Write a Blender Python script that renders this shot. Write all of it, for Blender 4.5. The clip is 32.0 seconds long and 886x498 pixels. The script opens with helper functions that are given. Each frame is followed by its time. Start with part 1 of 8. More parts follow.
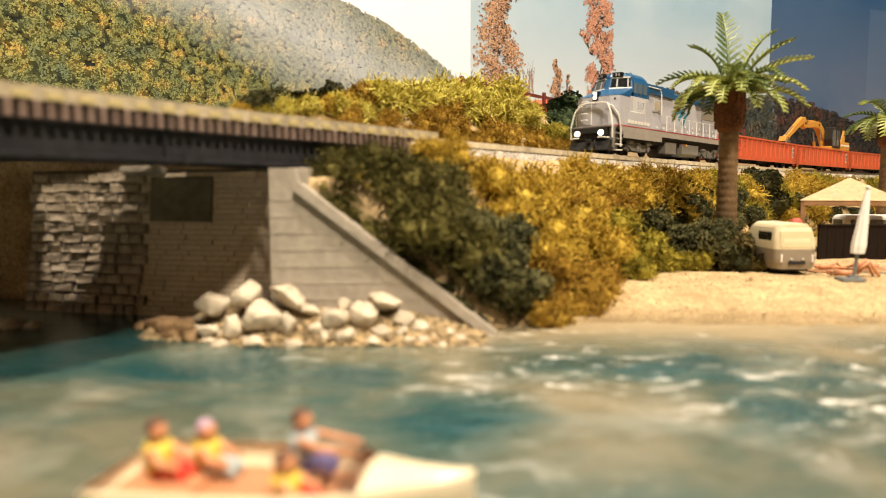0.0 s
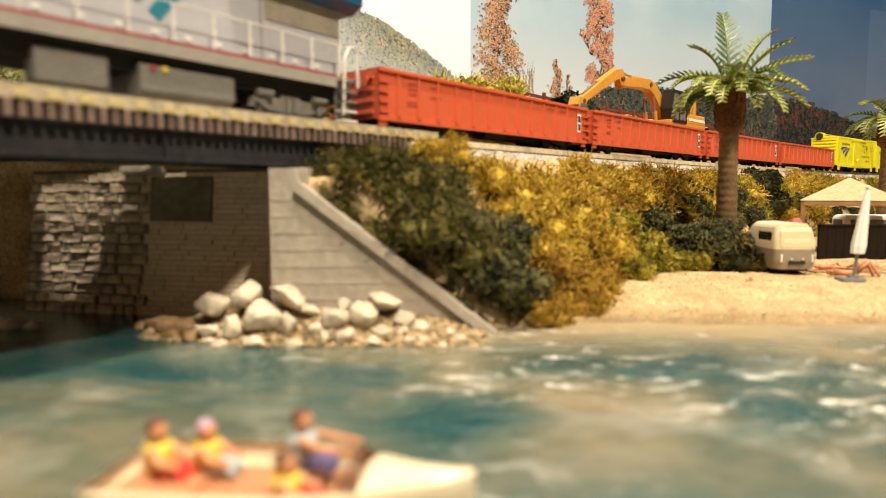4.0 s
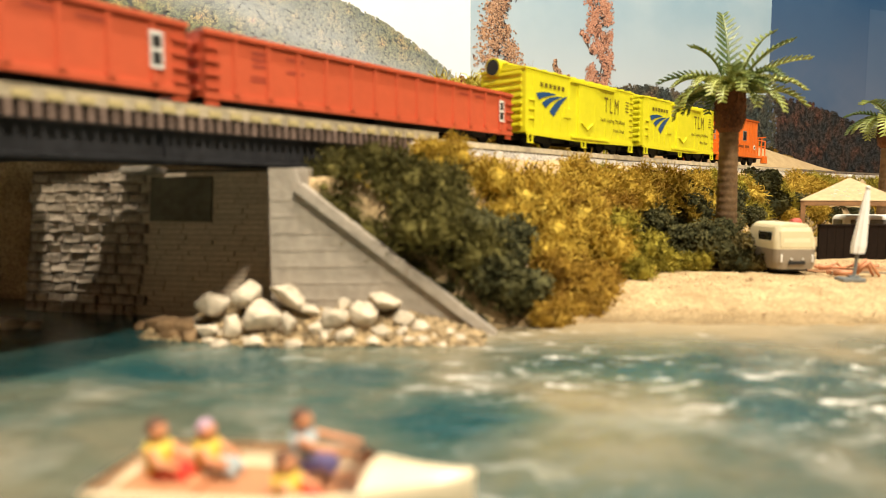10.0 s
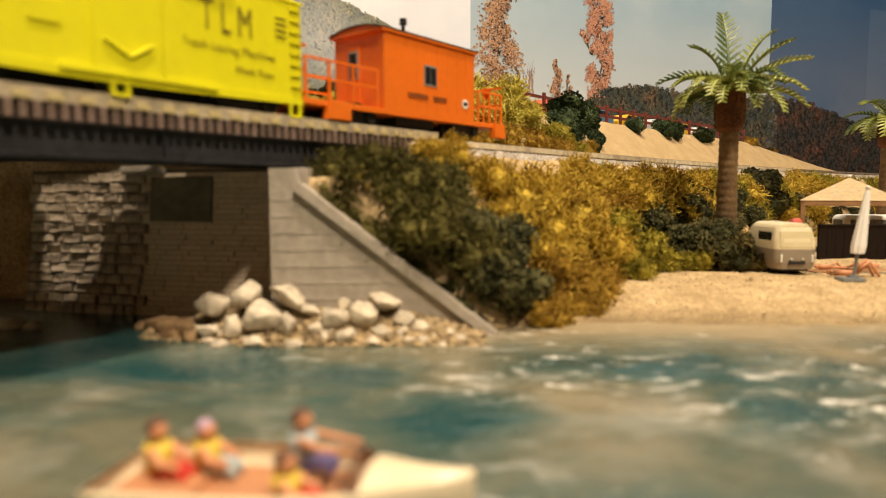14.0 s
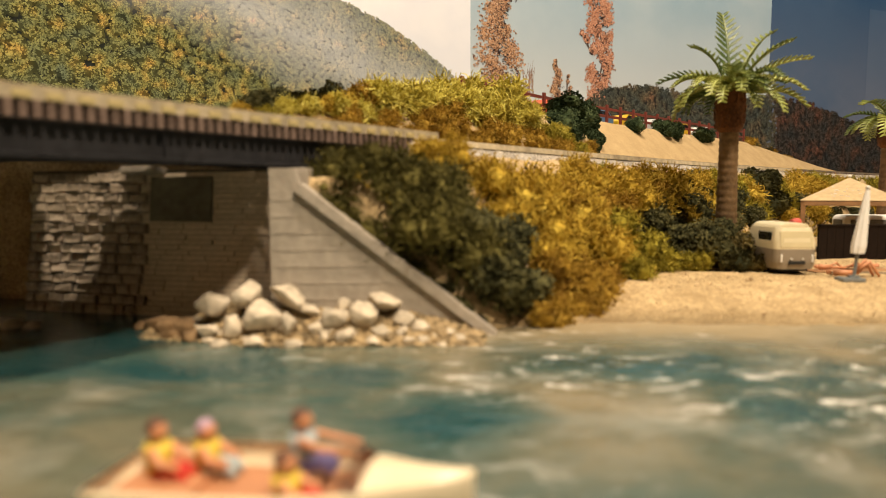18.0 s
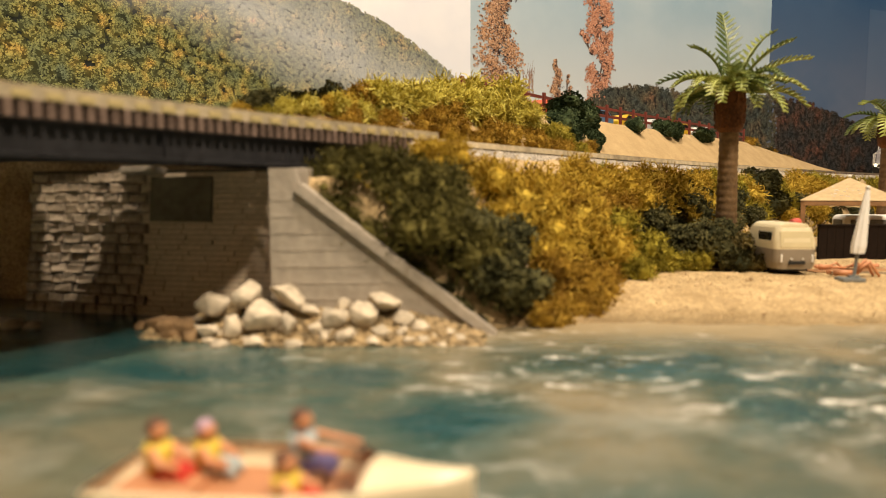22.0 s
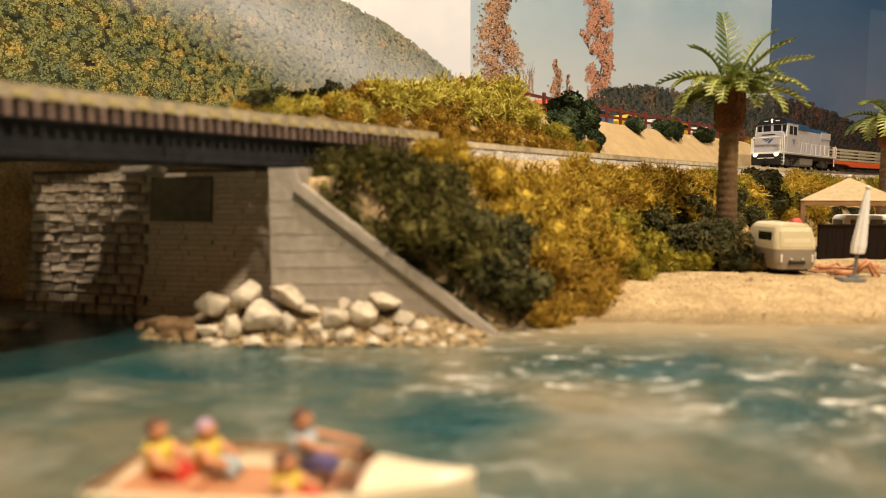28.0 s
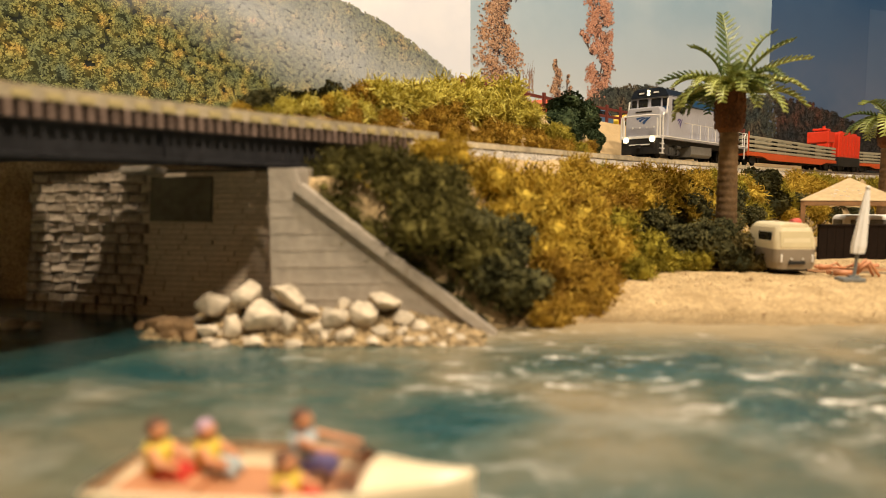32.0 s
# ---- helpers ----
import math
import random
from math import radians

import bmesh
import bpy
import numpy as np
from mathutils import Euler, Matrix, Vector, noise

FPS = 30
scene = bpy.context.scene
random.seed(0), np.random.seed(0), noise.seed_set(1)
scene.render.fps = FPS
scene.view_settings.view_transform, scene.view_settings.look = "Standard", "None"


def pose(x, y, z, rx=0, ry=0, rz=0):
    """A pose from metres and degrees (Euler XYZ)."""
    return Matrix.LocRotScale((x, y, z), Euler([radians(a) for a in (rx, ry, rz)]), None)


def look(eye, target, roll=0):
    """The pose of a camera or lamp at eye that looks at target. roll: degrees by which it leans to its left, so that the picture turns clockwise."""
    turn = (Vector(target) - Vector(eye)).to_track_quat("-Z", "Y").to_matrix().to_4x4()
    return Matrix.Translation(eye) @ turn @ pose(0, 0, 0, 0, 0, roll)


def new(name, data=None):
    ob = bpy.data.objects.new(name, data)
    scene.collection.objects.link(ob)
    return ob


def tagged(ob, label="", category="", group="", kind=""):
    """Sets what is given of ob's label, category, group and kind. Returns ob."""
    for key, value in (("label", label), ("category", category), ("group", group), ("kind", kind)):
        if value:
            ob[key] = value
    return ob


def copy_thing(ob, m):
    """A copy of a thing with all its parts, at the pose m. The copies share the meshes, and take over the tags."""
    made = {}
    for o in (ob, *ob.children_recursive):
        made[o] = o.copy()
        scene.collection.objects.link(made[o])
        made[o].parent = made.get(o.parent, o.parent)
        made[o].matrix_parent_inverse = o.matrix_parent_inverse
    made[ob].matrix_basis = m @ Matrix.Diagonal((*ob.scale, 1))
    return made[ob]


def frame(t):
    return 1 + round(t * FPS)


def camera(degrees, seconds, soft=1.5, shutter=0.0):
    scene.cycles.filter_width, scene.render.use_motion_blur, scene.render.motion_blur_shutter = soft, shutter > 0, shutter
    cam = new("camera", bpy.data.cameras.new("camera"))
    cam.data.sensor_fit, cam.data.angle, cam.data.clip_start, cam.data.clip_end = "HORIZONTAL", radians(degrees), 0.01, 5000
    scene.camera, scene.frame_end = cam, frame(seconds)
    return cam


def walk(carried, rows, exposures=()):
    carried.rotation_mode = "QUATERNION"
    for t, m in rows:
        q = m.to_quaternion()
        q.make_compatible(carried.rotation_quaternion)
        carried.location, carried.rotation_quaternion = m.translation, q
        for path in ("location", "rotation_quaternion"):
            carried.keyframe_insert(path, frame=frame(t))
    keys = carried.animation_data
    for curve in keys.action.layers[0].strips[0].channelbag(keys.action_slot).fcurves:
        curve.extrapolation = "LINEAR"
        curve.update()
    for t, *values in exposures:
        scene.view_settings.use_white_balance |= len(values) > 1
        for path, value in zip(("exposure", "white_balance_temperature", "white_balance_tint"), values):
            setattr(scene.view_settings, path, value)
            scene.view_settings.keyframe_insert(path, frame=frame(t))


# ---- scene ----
cam = camera(69.5, 32.0, soft=0.75, shutter=0.4)
# A small aperture close to near things: the foreground is out of focus.
cam.data.dof.use_dof = True
cam.data.dof.focus_distance = 0.62
cam.data.dof.aperture_fstop = 9.3
EYE = pose(0, 0, 0.053, 90 - 5.062, 0, 0) @ pose(0, 0, 0, 0, 0, -0.15)

# ---- world and lights ----
world = bpy.data.worlds.new("room_air")
scene.world = world
world.use_nodes = True
world.node_tree.nodes["Background"].inputs[0].default_value = (1.0, 0.86, 0.68, 1)
world.node_tree.nodes["Background"].inputs[1].default_value = 0.09


def lamp(name, kind, energy, colour, at, aim, size):
    data = bpy.data.lights.new(name, kind)
    data.energy, data.color = energy, colour
    if kind == "AREA":
        data.shape, data.size = "DISK", size
    else:
        data.shadow_soft_size = size
    ob = new(name, data)
    ob.matrix_world = look(at, aim)
    return ob


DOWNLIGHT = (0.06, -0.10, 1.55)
lamp("ceiling_spot", "AREA", 43, (1.0, 0.83, 0.60), (0.60, -0.80, 1.50), (0.02, 0.30, 0.05), 0.13)
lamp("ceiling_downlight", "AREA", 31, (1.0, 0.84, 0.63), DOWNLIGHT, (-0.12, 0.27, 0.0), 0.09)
lamp("ceiling_panel", "AREA", 8, (1.0, 0.87, 0.70), (0.65, 0.35, 1.75), (0.15, 0.55, 0.0), 0.8)
EXPOSURE = [(0.0, 0.05, 6350, 10), (3.5, 0.05, 6350, 9), (6.0, 0.05, 6150, 8), (10.0, 0.05, 6050, 7), (11.0, 0.03, 6150, 8), (12.0, -0.36, 6500, 10), (16.0, -0.40, 6750, 12), (32.0, -0.40, 6750, 12)]
walk(cam, [(0.0, EYE), (32.0, EYE)], EXPOSURE)

# ---- materials ----
MATS = {}


def mat(name, col, rough=0.6, metal=0.0, var=0.12, size=3.0, bump=0.15, col2=None, island=0.0, objrand=0.0, spec=0.5, emit=0.0, coat=0.0):
    """A painted or natural surface. size: the grain in millimetres; island, objrand: how far pieces differ."""
    if name in MATS:
        return MATS[name]
    m = bpy.data.materials.new(name)
    m.use_nodes = True
    nt = m.node_tree
    bs = nt.nodes["Principled BSDF"]
    bs.inputs["Roughness"].default_value = rough
    bs.inputs["Metallic"].default_value = metal
    bs.inputs["Specular IOR Level"].default_value = spec
    bs.inputs["Coat Weight"].default_value = coat
    tc = nt.nodes.new("ShaderNodeTexCoord")
    fine = nt.nodes.new("ShaderNodeTexNoise")
    fine.inputs["Scale"].default_value = 1000.0 / size
    fine.inputs["Detail"].default_value = 4
    wide = nt.nodes.new("ShaderNodeTexNoise")
    wide.inputs["Scale"].default_value = 1000.0 / (size * 9)
    wide.inputs["Detail"].default_value = 3
    nt.links.new(tc.outputs["Object"], fine.inputs["Vector"])
    nt.links.new(tc.outputs["Object"], wide.inputs["Vector"])
    add = nt.nodes.new("ShaderNodeMath")
    add.operation = "ADD"
    nt.links.new(fine.outputs[0], add.inputs[0])
    nt.links.new(wide.outputs[0], add.inputs[1])
    last = add
    if island or objrand:
        if island:
            g = nt.nodes.new("ShaderNodeNewGeometry")
            sock, k = g.outputs["Random Per Island"], island
        else:
            g = nt.nodes.new("ShaderNodeObjectInfo")
            sock, k = g.outputs["Random"], objrand
        ma = nt.nodes.new("ShaderNodeMath")
        ma.operation = "MULTIPLY_ADD"
        nt.links.new(sock, ma.inputs[0])
        ma.inputs[1].default_value = k
        ma.inputs[2].default_value = -k / 2
        ad2 = nt.nodes.new("ShaderNodeMath")
        ad2.operation = "ADD"
        nt.links.new(last.outputs[0], ad2.inputs[0])
        nt.links.new(ma.outputs[0], ad2.inputs[1])
        last = ad2
    ramp = nt.nodes.new("ShaderNodeValToRGB")
    c2 = col2 if col2 else tuple(max(0.0, c * (1 - 2.2 * var)) for c in col)
    c1 = tuple(min(1.0, c * (1 + var)) for c in col)
    half = nt.nodes.new("ShaderNodeMath")
    half.operation = "MULTIPLY"
    half.inputs[1].default_value = 0.5
    nt.links.new(last.outputs[0], half.inputs[0])
    ramp.color_ramp.elements[0].position, ramp.color_ramp.elements[1].position = 0.30, 0.66
    ramp.color_ramp.elements[0].color, ramp.color_ramp.elements[1].color = (*c2, 1), (*c1, 1)
    nt.links.new(half.outputs[0], ramp.inputs[0])
    nt.links.new(ramp.outputs[0], bs.inputs["Base Color"])
    if bump:
        bn = nt.nodes.new("ShaderNodeBump")
        bn.inputs["Strength"].default_value = bump
        bn.inputs["Distance"].default_value = size * 0.0003
        nt.links.new(fine.outputs[0], bn.inputs["Height"])
        nt.links.new(bn.outputs[0], bs.inputs["Normal"])
    if emit:
        bs.inputs["Emission Color"].default_value = (*col, 1)
        bs.inputs["Emission Strength"].default_value = emit
    MATS[name] = m
    return m


SILVER = mat("silver_paint", (0.50, 0.50, 0.555), 0.36, 0.15, 0.05, 2.0, 0.05)
LOCO_BLUE = mat("blue_paint", (0.012, 0.085, 0.215), 0.35, 0, 0.08, 3, 0.05)
FRAME_GREY = mat("frame_grey_paint", (0.20, 0.19, 0.175), 0.55, 0, 0.12, 2, 0.1)
SILL_GREY = mat("sill_grey_paint", (0.33, 0.30, 0.27), 0.5, 0, 0.1, 2, 0.08)
TRUCK_BLACK = mat("bogie_black_plastic", (0.022, 0.021, 0.020), 0.65, 0, 0.25, 1.5, 0.2, spec=0.25)
STRIPE_RED = mat("stripe_red", (0.36, 0.05, 0.055), 0.4, 0, 0.05, 3, 0)
GLASS_DARK = mat("dark_window", (0.012, 0.014, 0.017), 0.08, 0, 0.1, 5, 0)
WHITE_PAINT = mat("white_paint", (0.80, 0.79, 0.76), 0.5, 0, 0.04, 2, 0.05)
RAIL_WHITE = mat("handrail_paint", (0.72, 0.70, 0.66), 0.4, 0, 0.04, 2, 0)
LIGHT_ON = mat("headlight_glow", (1.0, 0.86, 0.55), 0.3, 0, 0.0, 3, 0, emit=3.2)
GONDOLA_RED = mat("gondola_red_plastic", (0.59, 0.110, 0.047), 0.42, 0, 0.05, 4, 0.06)
PRINT_BLACK = mat("print_black", (0.02, 0.02, 0.02), 0.5, 0, 0.1, 2, 0)
PRINT_FADED = mat("print_faded", (0.40, 0.065, 0.035), 0.5, 0, 0.1, 1, 0)
YELLOW = mat("boxcar_yellow_plastic", (0.76, 0.72, 0.012), 0.42, 0, 0.04, 4, 0.06)
LOGO_BLUE = mat("logo_blue_print", (0.02, 0.075, 0.22), 0.45, 0, 0.04, 3, 0)
LOGO_TEAL = mat("logo_teal_print", (0.02, 0.18, 0.27), 0.45, 0, 0.04, 3, 0)
PRINT_OLIVE = mat("print_olive", (0.16, 0.12, 0.01), 0.5, 0, 0.05, 3, 0)
ORANGE = mat("caboose_orange_plastic", (0.80, 0.17, 0.012), 0.42, 0, 0.05, 4, 0.06)
CABOOSE_ROOF = mat("brown_roof_paint", (0.06, 0.035, 0.025), 0.6, 0, 0.15, 3, 0.1)
DIGGER = mat("excavator_yellow", (0.62, 0.30, 0.045), 0.45, 0, 0.08, 3, 0.06)
STEEL = mat("rail_steel", (0.40, 0.34, 0.26), 0.35, 0.7, 0.15, 2, 0.1)
RAIL_TOP = mat("weathered_rail", (0.34, 0.29, 0.22), 0.45, 0.4, 0.2, 2, 0.1)
TIE_WOOD = mat("creosoted_tie", (0.17, 0.12, 0.10), 0.85, 0, 0.3, 1.5, 0.4, objrand=0.35, spec=0.15)
GIRDER = mat("black_girder_paint", (0.036, 0.036, 0.042), 0.7, 0, 0.25, 4, 0.15, spec=0.2)
GUARD = mat("guard_timber", (0.50, 0.42, 0.29), 0.7, 0, 0.25, 4, 0.3)
CONCRETE = mat("cast_concrete", (0.42, 0.37, 0.31), 0.85, 0, 0.13, 5, 0.35, spec=0.2)
STONE = mat("cut_stone", (0.42, 0.35, 0.275), 0.9, 0, 0.25, 2.2, 0.7, objrand=0.35, spec=0.15)
MORTAR = mat("dark_mortar", (0.17, 0.14, 0.105), 0.95, 0, 0.2, 2, 0.4, spec=0.1)
ROCK = mat("pale_boulder", (0.58, 0.50, 0.385), 0.85, 0, 0.22, 3, 0.5, objrand=0.3)
BALLAST = mat("ballast_stone", (0.58, 0.53, 0.46), 0.9, 0, 0.25, 2, 0.3, island=0.8)
RUST_FENCE = mat("fence_redbrown", (0.17, 0.035, 0.025), 0.6, 0, 0.15, 2, 0.1)
ROAD_GREY = mat("road_asphalt", (0.07, 0.068, 0.065), 0.85, 0, 0.2, 1.5, 0.3)
DARK_BOARD = mat("dark_board", (0.016, 0.010, 0.007), 0.8, 0, 0.2, 4, 0.1, spec=0.1)
CREAM = mat("cream_plastic", (0.70, 0.62, 0.42), 0.4, 0, 0.04, 5, 0.04)
CAMPER_GREY = mat("warm_grey_plastic", (0.28, 0.235, 0.18), 0.42, 0, 0.05, 5, 0.04)
TAN_ROOF = mat("tan_canvas", (0.52, 0.39, 0.22), 0.7, 0, 0.12, 3, 0.2)
POST_WOOD = mat("tent_post", (0.34, 0.18, 0.08), 0.6, 0, 0.15, 2, 0.1)
SKIN = mat("painted_skin", (0.62, 0.28, 0.14), 0.5, 0, 0.08, 3, 0.05)
TRUNK = mat("palm_trunk_brown", (0.19, 0.115, 0.055), 0.7, 0, 0.25, 2, 0.4)
PALM_HEAD = mat("palm_boot_fibre", (0.15, 0.055, 0.02), 0.85, 0, 0.35, 1.2, 0.7)
PALM_LEAF = mat("palm_green", (0.30, 0.33, 0.08), 0.42, 0, 0.2, 5, 0.1, col2=(0.06, 0.105, 0.024), objrand=0.9)
BOAT_CREAM = mat("boat_cream", (0.78, 0.66, 0.46), 0.3, 0, 0.04, 5, 0)
CLOTH_YELLOW = mat("vest_yellow", (0.72, 0.52, 0.07), 0.6, 0, 0.08, 3, 0.1)
CLOTH_BLUE = mat("shirt_pale_blue", (0.42, 0.50, 0.53), 0.6, 0, 0.06, 3, 0.1)
CLOTH_RED = mat("shorts_red", (0.60, 0.035, 0.02), 0.5, 0, 0.08, 3, 0.1)
HAIR = mat("hair_brown", (0.11, 0.04, 0.02), 0.6, 0, 0.2, 2, 0.1)
PLASTER = mat("room_plaster", (0.62, 0.58, 0.52), 0.9, 0, 0.05, 60, 0.1)
FLOORWOOD = mat("room_floor_boards", (0.22, 0.14, 0.08), 0.5, 0, 0.2, 40, 0.1)
PLY = mat("benchwork_ply", (0.40, 0.28, 0.16), 0.7, 0, 0.15, 20, 0.1)

# ---- mesh helpers; all lengths below are in millimetres ----
MM = 0.001


def at(x, y, z, rz=0, rx=0, ry=0):
    return pose(x * MM, y * MM, z * MM, rx, ry, rz)


def part(name, bm, material, parent, label="", smooth=False):
    me = bpy.data.meshes.new(name)
    for v in bm.verts:
        v.co *= MM
    if smooth:
        for f in bm.faces:
            f.smooth = True
    bm.to_mesh(me)
    bm.free()
    me.materials.append(material)
    ob = new(name, me)
    ob.parent = parent
    if label:
        ob["label"] = label
    return ob


def again(ob, m, parent=None):
    """The same part once more, on the same mesh."""
    o = bpy.data.objects.new(ob.name.split(".")[0], ob.data)
    scene.collection.objects.link(o)
    o.parent = parent if parent is not None else ob.parent
    o.matrix_basis = m
    if "label" in ob:
        o["label"] = ob["label"]
    return o


def thing(name, m, label, category, group="", kind=""):
    ob = new(name)
    ob.empty_display_size = 0.01
    ob.matrix_basis = m
    return tagged(ob, label, category, group, kind)


def B(*boxes, bevel=0.0):
    """A bmesh of boxes x0, x1, y0, y1, z0, z1."""
    bm = bmesh.new()
    for x0, x1, y0, y1, z0, z1 in boxes:
        v = [bm.verts.new(p) for p in ((x0, y0, z0), (x1, y0, z0), (x1, y1, z0), (x0, y1, z0), (x0, y0, z1), (x1, y0, z1), (x1, y1, z1), (x0, y1, z1))]
        for f in ((3, 2, 1, 0), (4, 5, 6, 7), (0, 1, 5, 4), (1, 2, 6, 5), (2, 3, 7, 6), (3, 0, 4, 7)):
            bm.faces.new([v[i] for i in f])
    if bevel:
        bmesh.ops.bevel(bm, geom=list(bm.edges), offset=bevel, segments=2, affect="EDGES", profile=0.6)
    return bm


def prism(pts, a, b, axis="y", bm=None, bevel=0.0):
    """A polygon drawn out from a to b along an axis; pts are (x, z), (y, z) or (x, y)."""
    bm = bm or bmesh.new()

    def p3(p, c):
        return {"y": (p[0], c, p[1]), "x": (c, p[0], p[1]), "z": (p[0], p[1], c)}[axis]
    lo = [bm.verts.new(p3(p, a)) for p in pts]
    hi = [bm.verts.new(p3(p, b)) for p in pts]
    n = len(pts)
    fs = [bm.faces.new(lo[::-1]), bm.faces.new(hi)]
    for i in range(n):
        fs.append(bm.faces.new((lo[i], lo[(i + 1) % n], hi[(i + 1) % n], hi[i])))
    bmesh.ops.recalc_face_normals(bm, faces=fs)
    if bevel:
        bmesh.ops.bevel(bm, geom=list(bm.edges), offset=bevel, segments=2, affect="EDGES", profile=0.6)
    return bm


def tube(pts, r, n=6, bm=None, r1=None, cap=True):
    """A round bar through points, tapering from r to r1."""
    bm = bm or bmesh.new()
    pts = [Vector(p) for p in pts]
    r1 = r if r1 is None else r1
    rings = []
    for i, p in enumerate(pts):
        d = (pts[min(i + 1, len(pts) - 1)] - pts[max(i - 1, 0)]).normalized()
        u = d.orthogonal().normalized() if i == 0 else (u - d * u.dot(d)).normalized()
        w = d.cross(u)
        k = r + (r1 - r) * i / max(1, len(pts) - 1)
        rings.append([bm.verts.new(p + u * (k * math.cos(6.2832 * j / n)) + w * (k * math.sin(6.2832 * j / n))) for j in range(n)])
    for a, b in zip(rings, rings[1:]):
        for j in range(n):
            bm.faces.new((a[j], a[(j + 1) % n], b[(j + 1) % n], b[j]))
    if cap:
        bm.faces.new(rings[0][::-1])
        bm.faces.new(rings[-1])
    return bm


def disc(c, axis, r, h, n=16, bm=None):
    c, d = Vector(c), {"x": Vector((1, 0, 0)), "y": Vector((0, 1, 0)), "z": Vector((0, 0, 1))}[axis]
    return tube([c - d * (h / 2), c + d * (h / 2)], r, n, bm)


def lathe(prof, n=14, bm=None, c=(0, 0, 0)):
    """prof: (radius, z) from below upward."""
    bm = bm or bmesh.new()
    rings = [[bm.verts.new((c[0] + r * math.cos(6.2832 * j / n), c[1] + r * math.sin(6.2832 * j / n), c[2] + z)) for j in range(n)] for r, z in prof]
    for a, b in zip(rings, rings[1:]):
        for j in range(n):
            bm.faces.new((a[j], a[(j + 1) % n], b[(j + 1) % n], b[j]))
    bm.faces.new(rings[0][::-1])
    bm.faces.new(rings[-1])
    return bm


def ball(c, r, bm=None, sub=2, squash=(1, 1, 1), rough=0.0, seed=0):
    bm = bm or bmesh.new()
    got = bmesh.ops.create_icosphere(bm, subdivisions=sub, radius=1.0)
    for v in got["verts"]:
        k = 1 + (rough * noise.noise(v.co * 1.7 + Vector((seed * 3.1, seed * 1.7, seed))) if rough else 0)
        v.co = Vector(c) + Vector((v.co.x * r * squash[0] * k, v.co.y * r * squash[1] * k, v.co.z * r * squash[2] * k))
    return bm


def sheet(name, verts, faces, material, parent=None, smooth=True):
    me = bpy.data.meshes.new(name)
    me.from_pydata([(a * MM, b * MM, c * MM) for a, b, c in verts], [], faces)
    if smooth:
        me.shade_smooth()
    me.materials.append(material)
    ob = new(name, me)
    ob.parent = parent
    return ob


def lettering(text, height, material, parent, m, label="", depth=0.08, spacing=1.0, width=1.0):
    """Raised print: the words as a mesh, in the plane x, y of m."""
    cu = bpy.data.curves.new("print", "FONT")
    cu.body, cu.size, cu.extrude, cu.space_character = text, height * MM, depth * MM / 2, spacing
    cu.align_x = "CENTER"
    tmp = new("print", cu)
    dg = bpy.context.evaluated_depsgraph_get()
    me = bpy.data.meshes.new_from_object(tmp.evaluated_get(dg))
    bpy.data.objects.remove(tmp)
    me.materials.clear()
    me.materials.append(material)
    for v in me.vertices:
        v.co.x *= width
    ob = new("lettering", me)
    ob.parent = parent
    ob.matrix_basis = m
    if label:
        ob["label"] = label
    return ob


# ---- the line of the track: place, heading and slope by running length ----
def heading(s):
    q = min(max(s / 1000, -0.12), 1.05)
    t = math.radians(38.153) + 0.44357 * q - 0.6533 * q * q + 0.4705 * q ** 3
    if s > 1050:
        t += min(s - 1050, 650) / 1000 * 1.9
    if s < -250:
        t += min(-250 - s, 520) / 1000 * 2.0
    return t


SS = np.arange(-2600, 3600, 4.0)
HH = np.array([heading(s) for s in SS])
TX, TY = np.cumsum(np.sin(HH)) * 4, np.cumsum(np.cos(HH)) * 4
I0 = int(np.searchsorted(SS, 0))
TX, TY = TX - TX[I0] - 53.45, TY - TY[I0] + 274.75
RAIL = 80.0


def line(s, off=0.0):
    """x, y at running length s, off millimetres toward the river; and the heading."""
    x, y, h = float(np.interp(s, SS, TX)), float(np.interp(s, SS, TY)), float(np.interp(s, SS, HH))
    return x + off * math.cos(h), y - off * math.sin(h), h


def on_line(s, off=0.0, z=0.0):
    """The pose at s, its x axis against the running length (the way the trains go), its y axis toward the river."""
    x, y, h = line(s, off)
    return at(x, y, z, math.degrees(-math.pi / 2 - h))


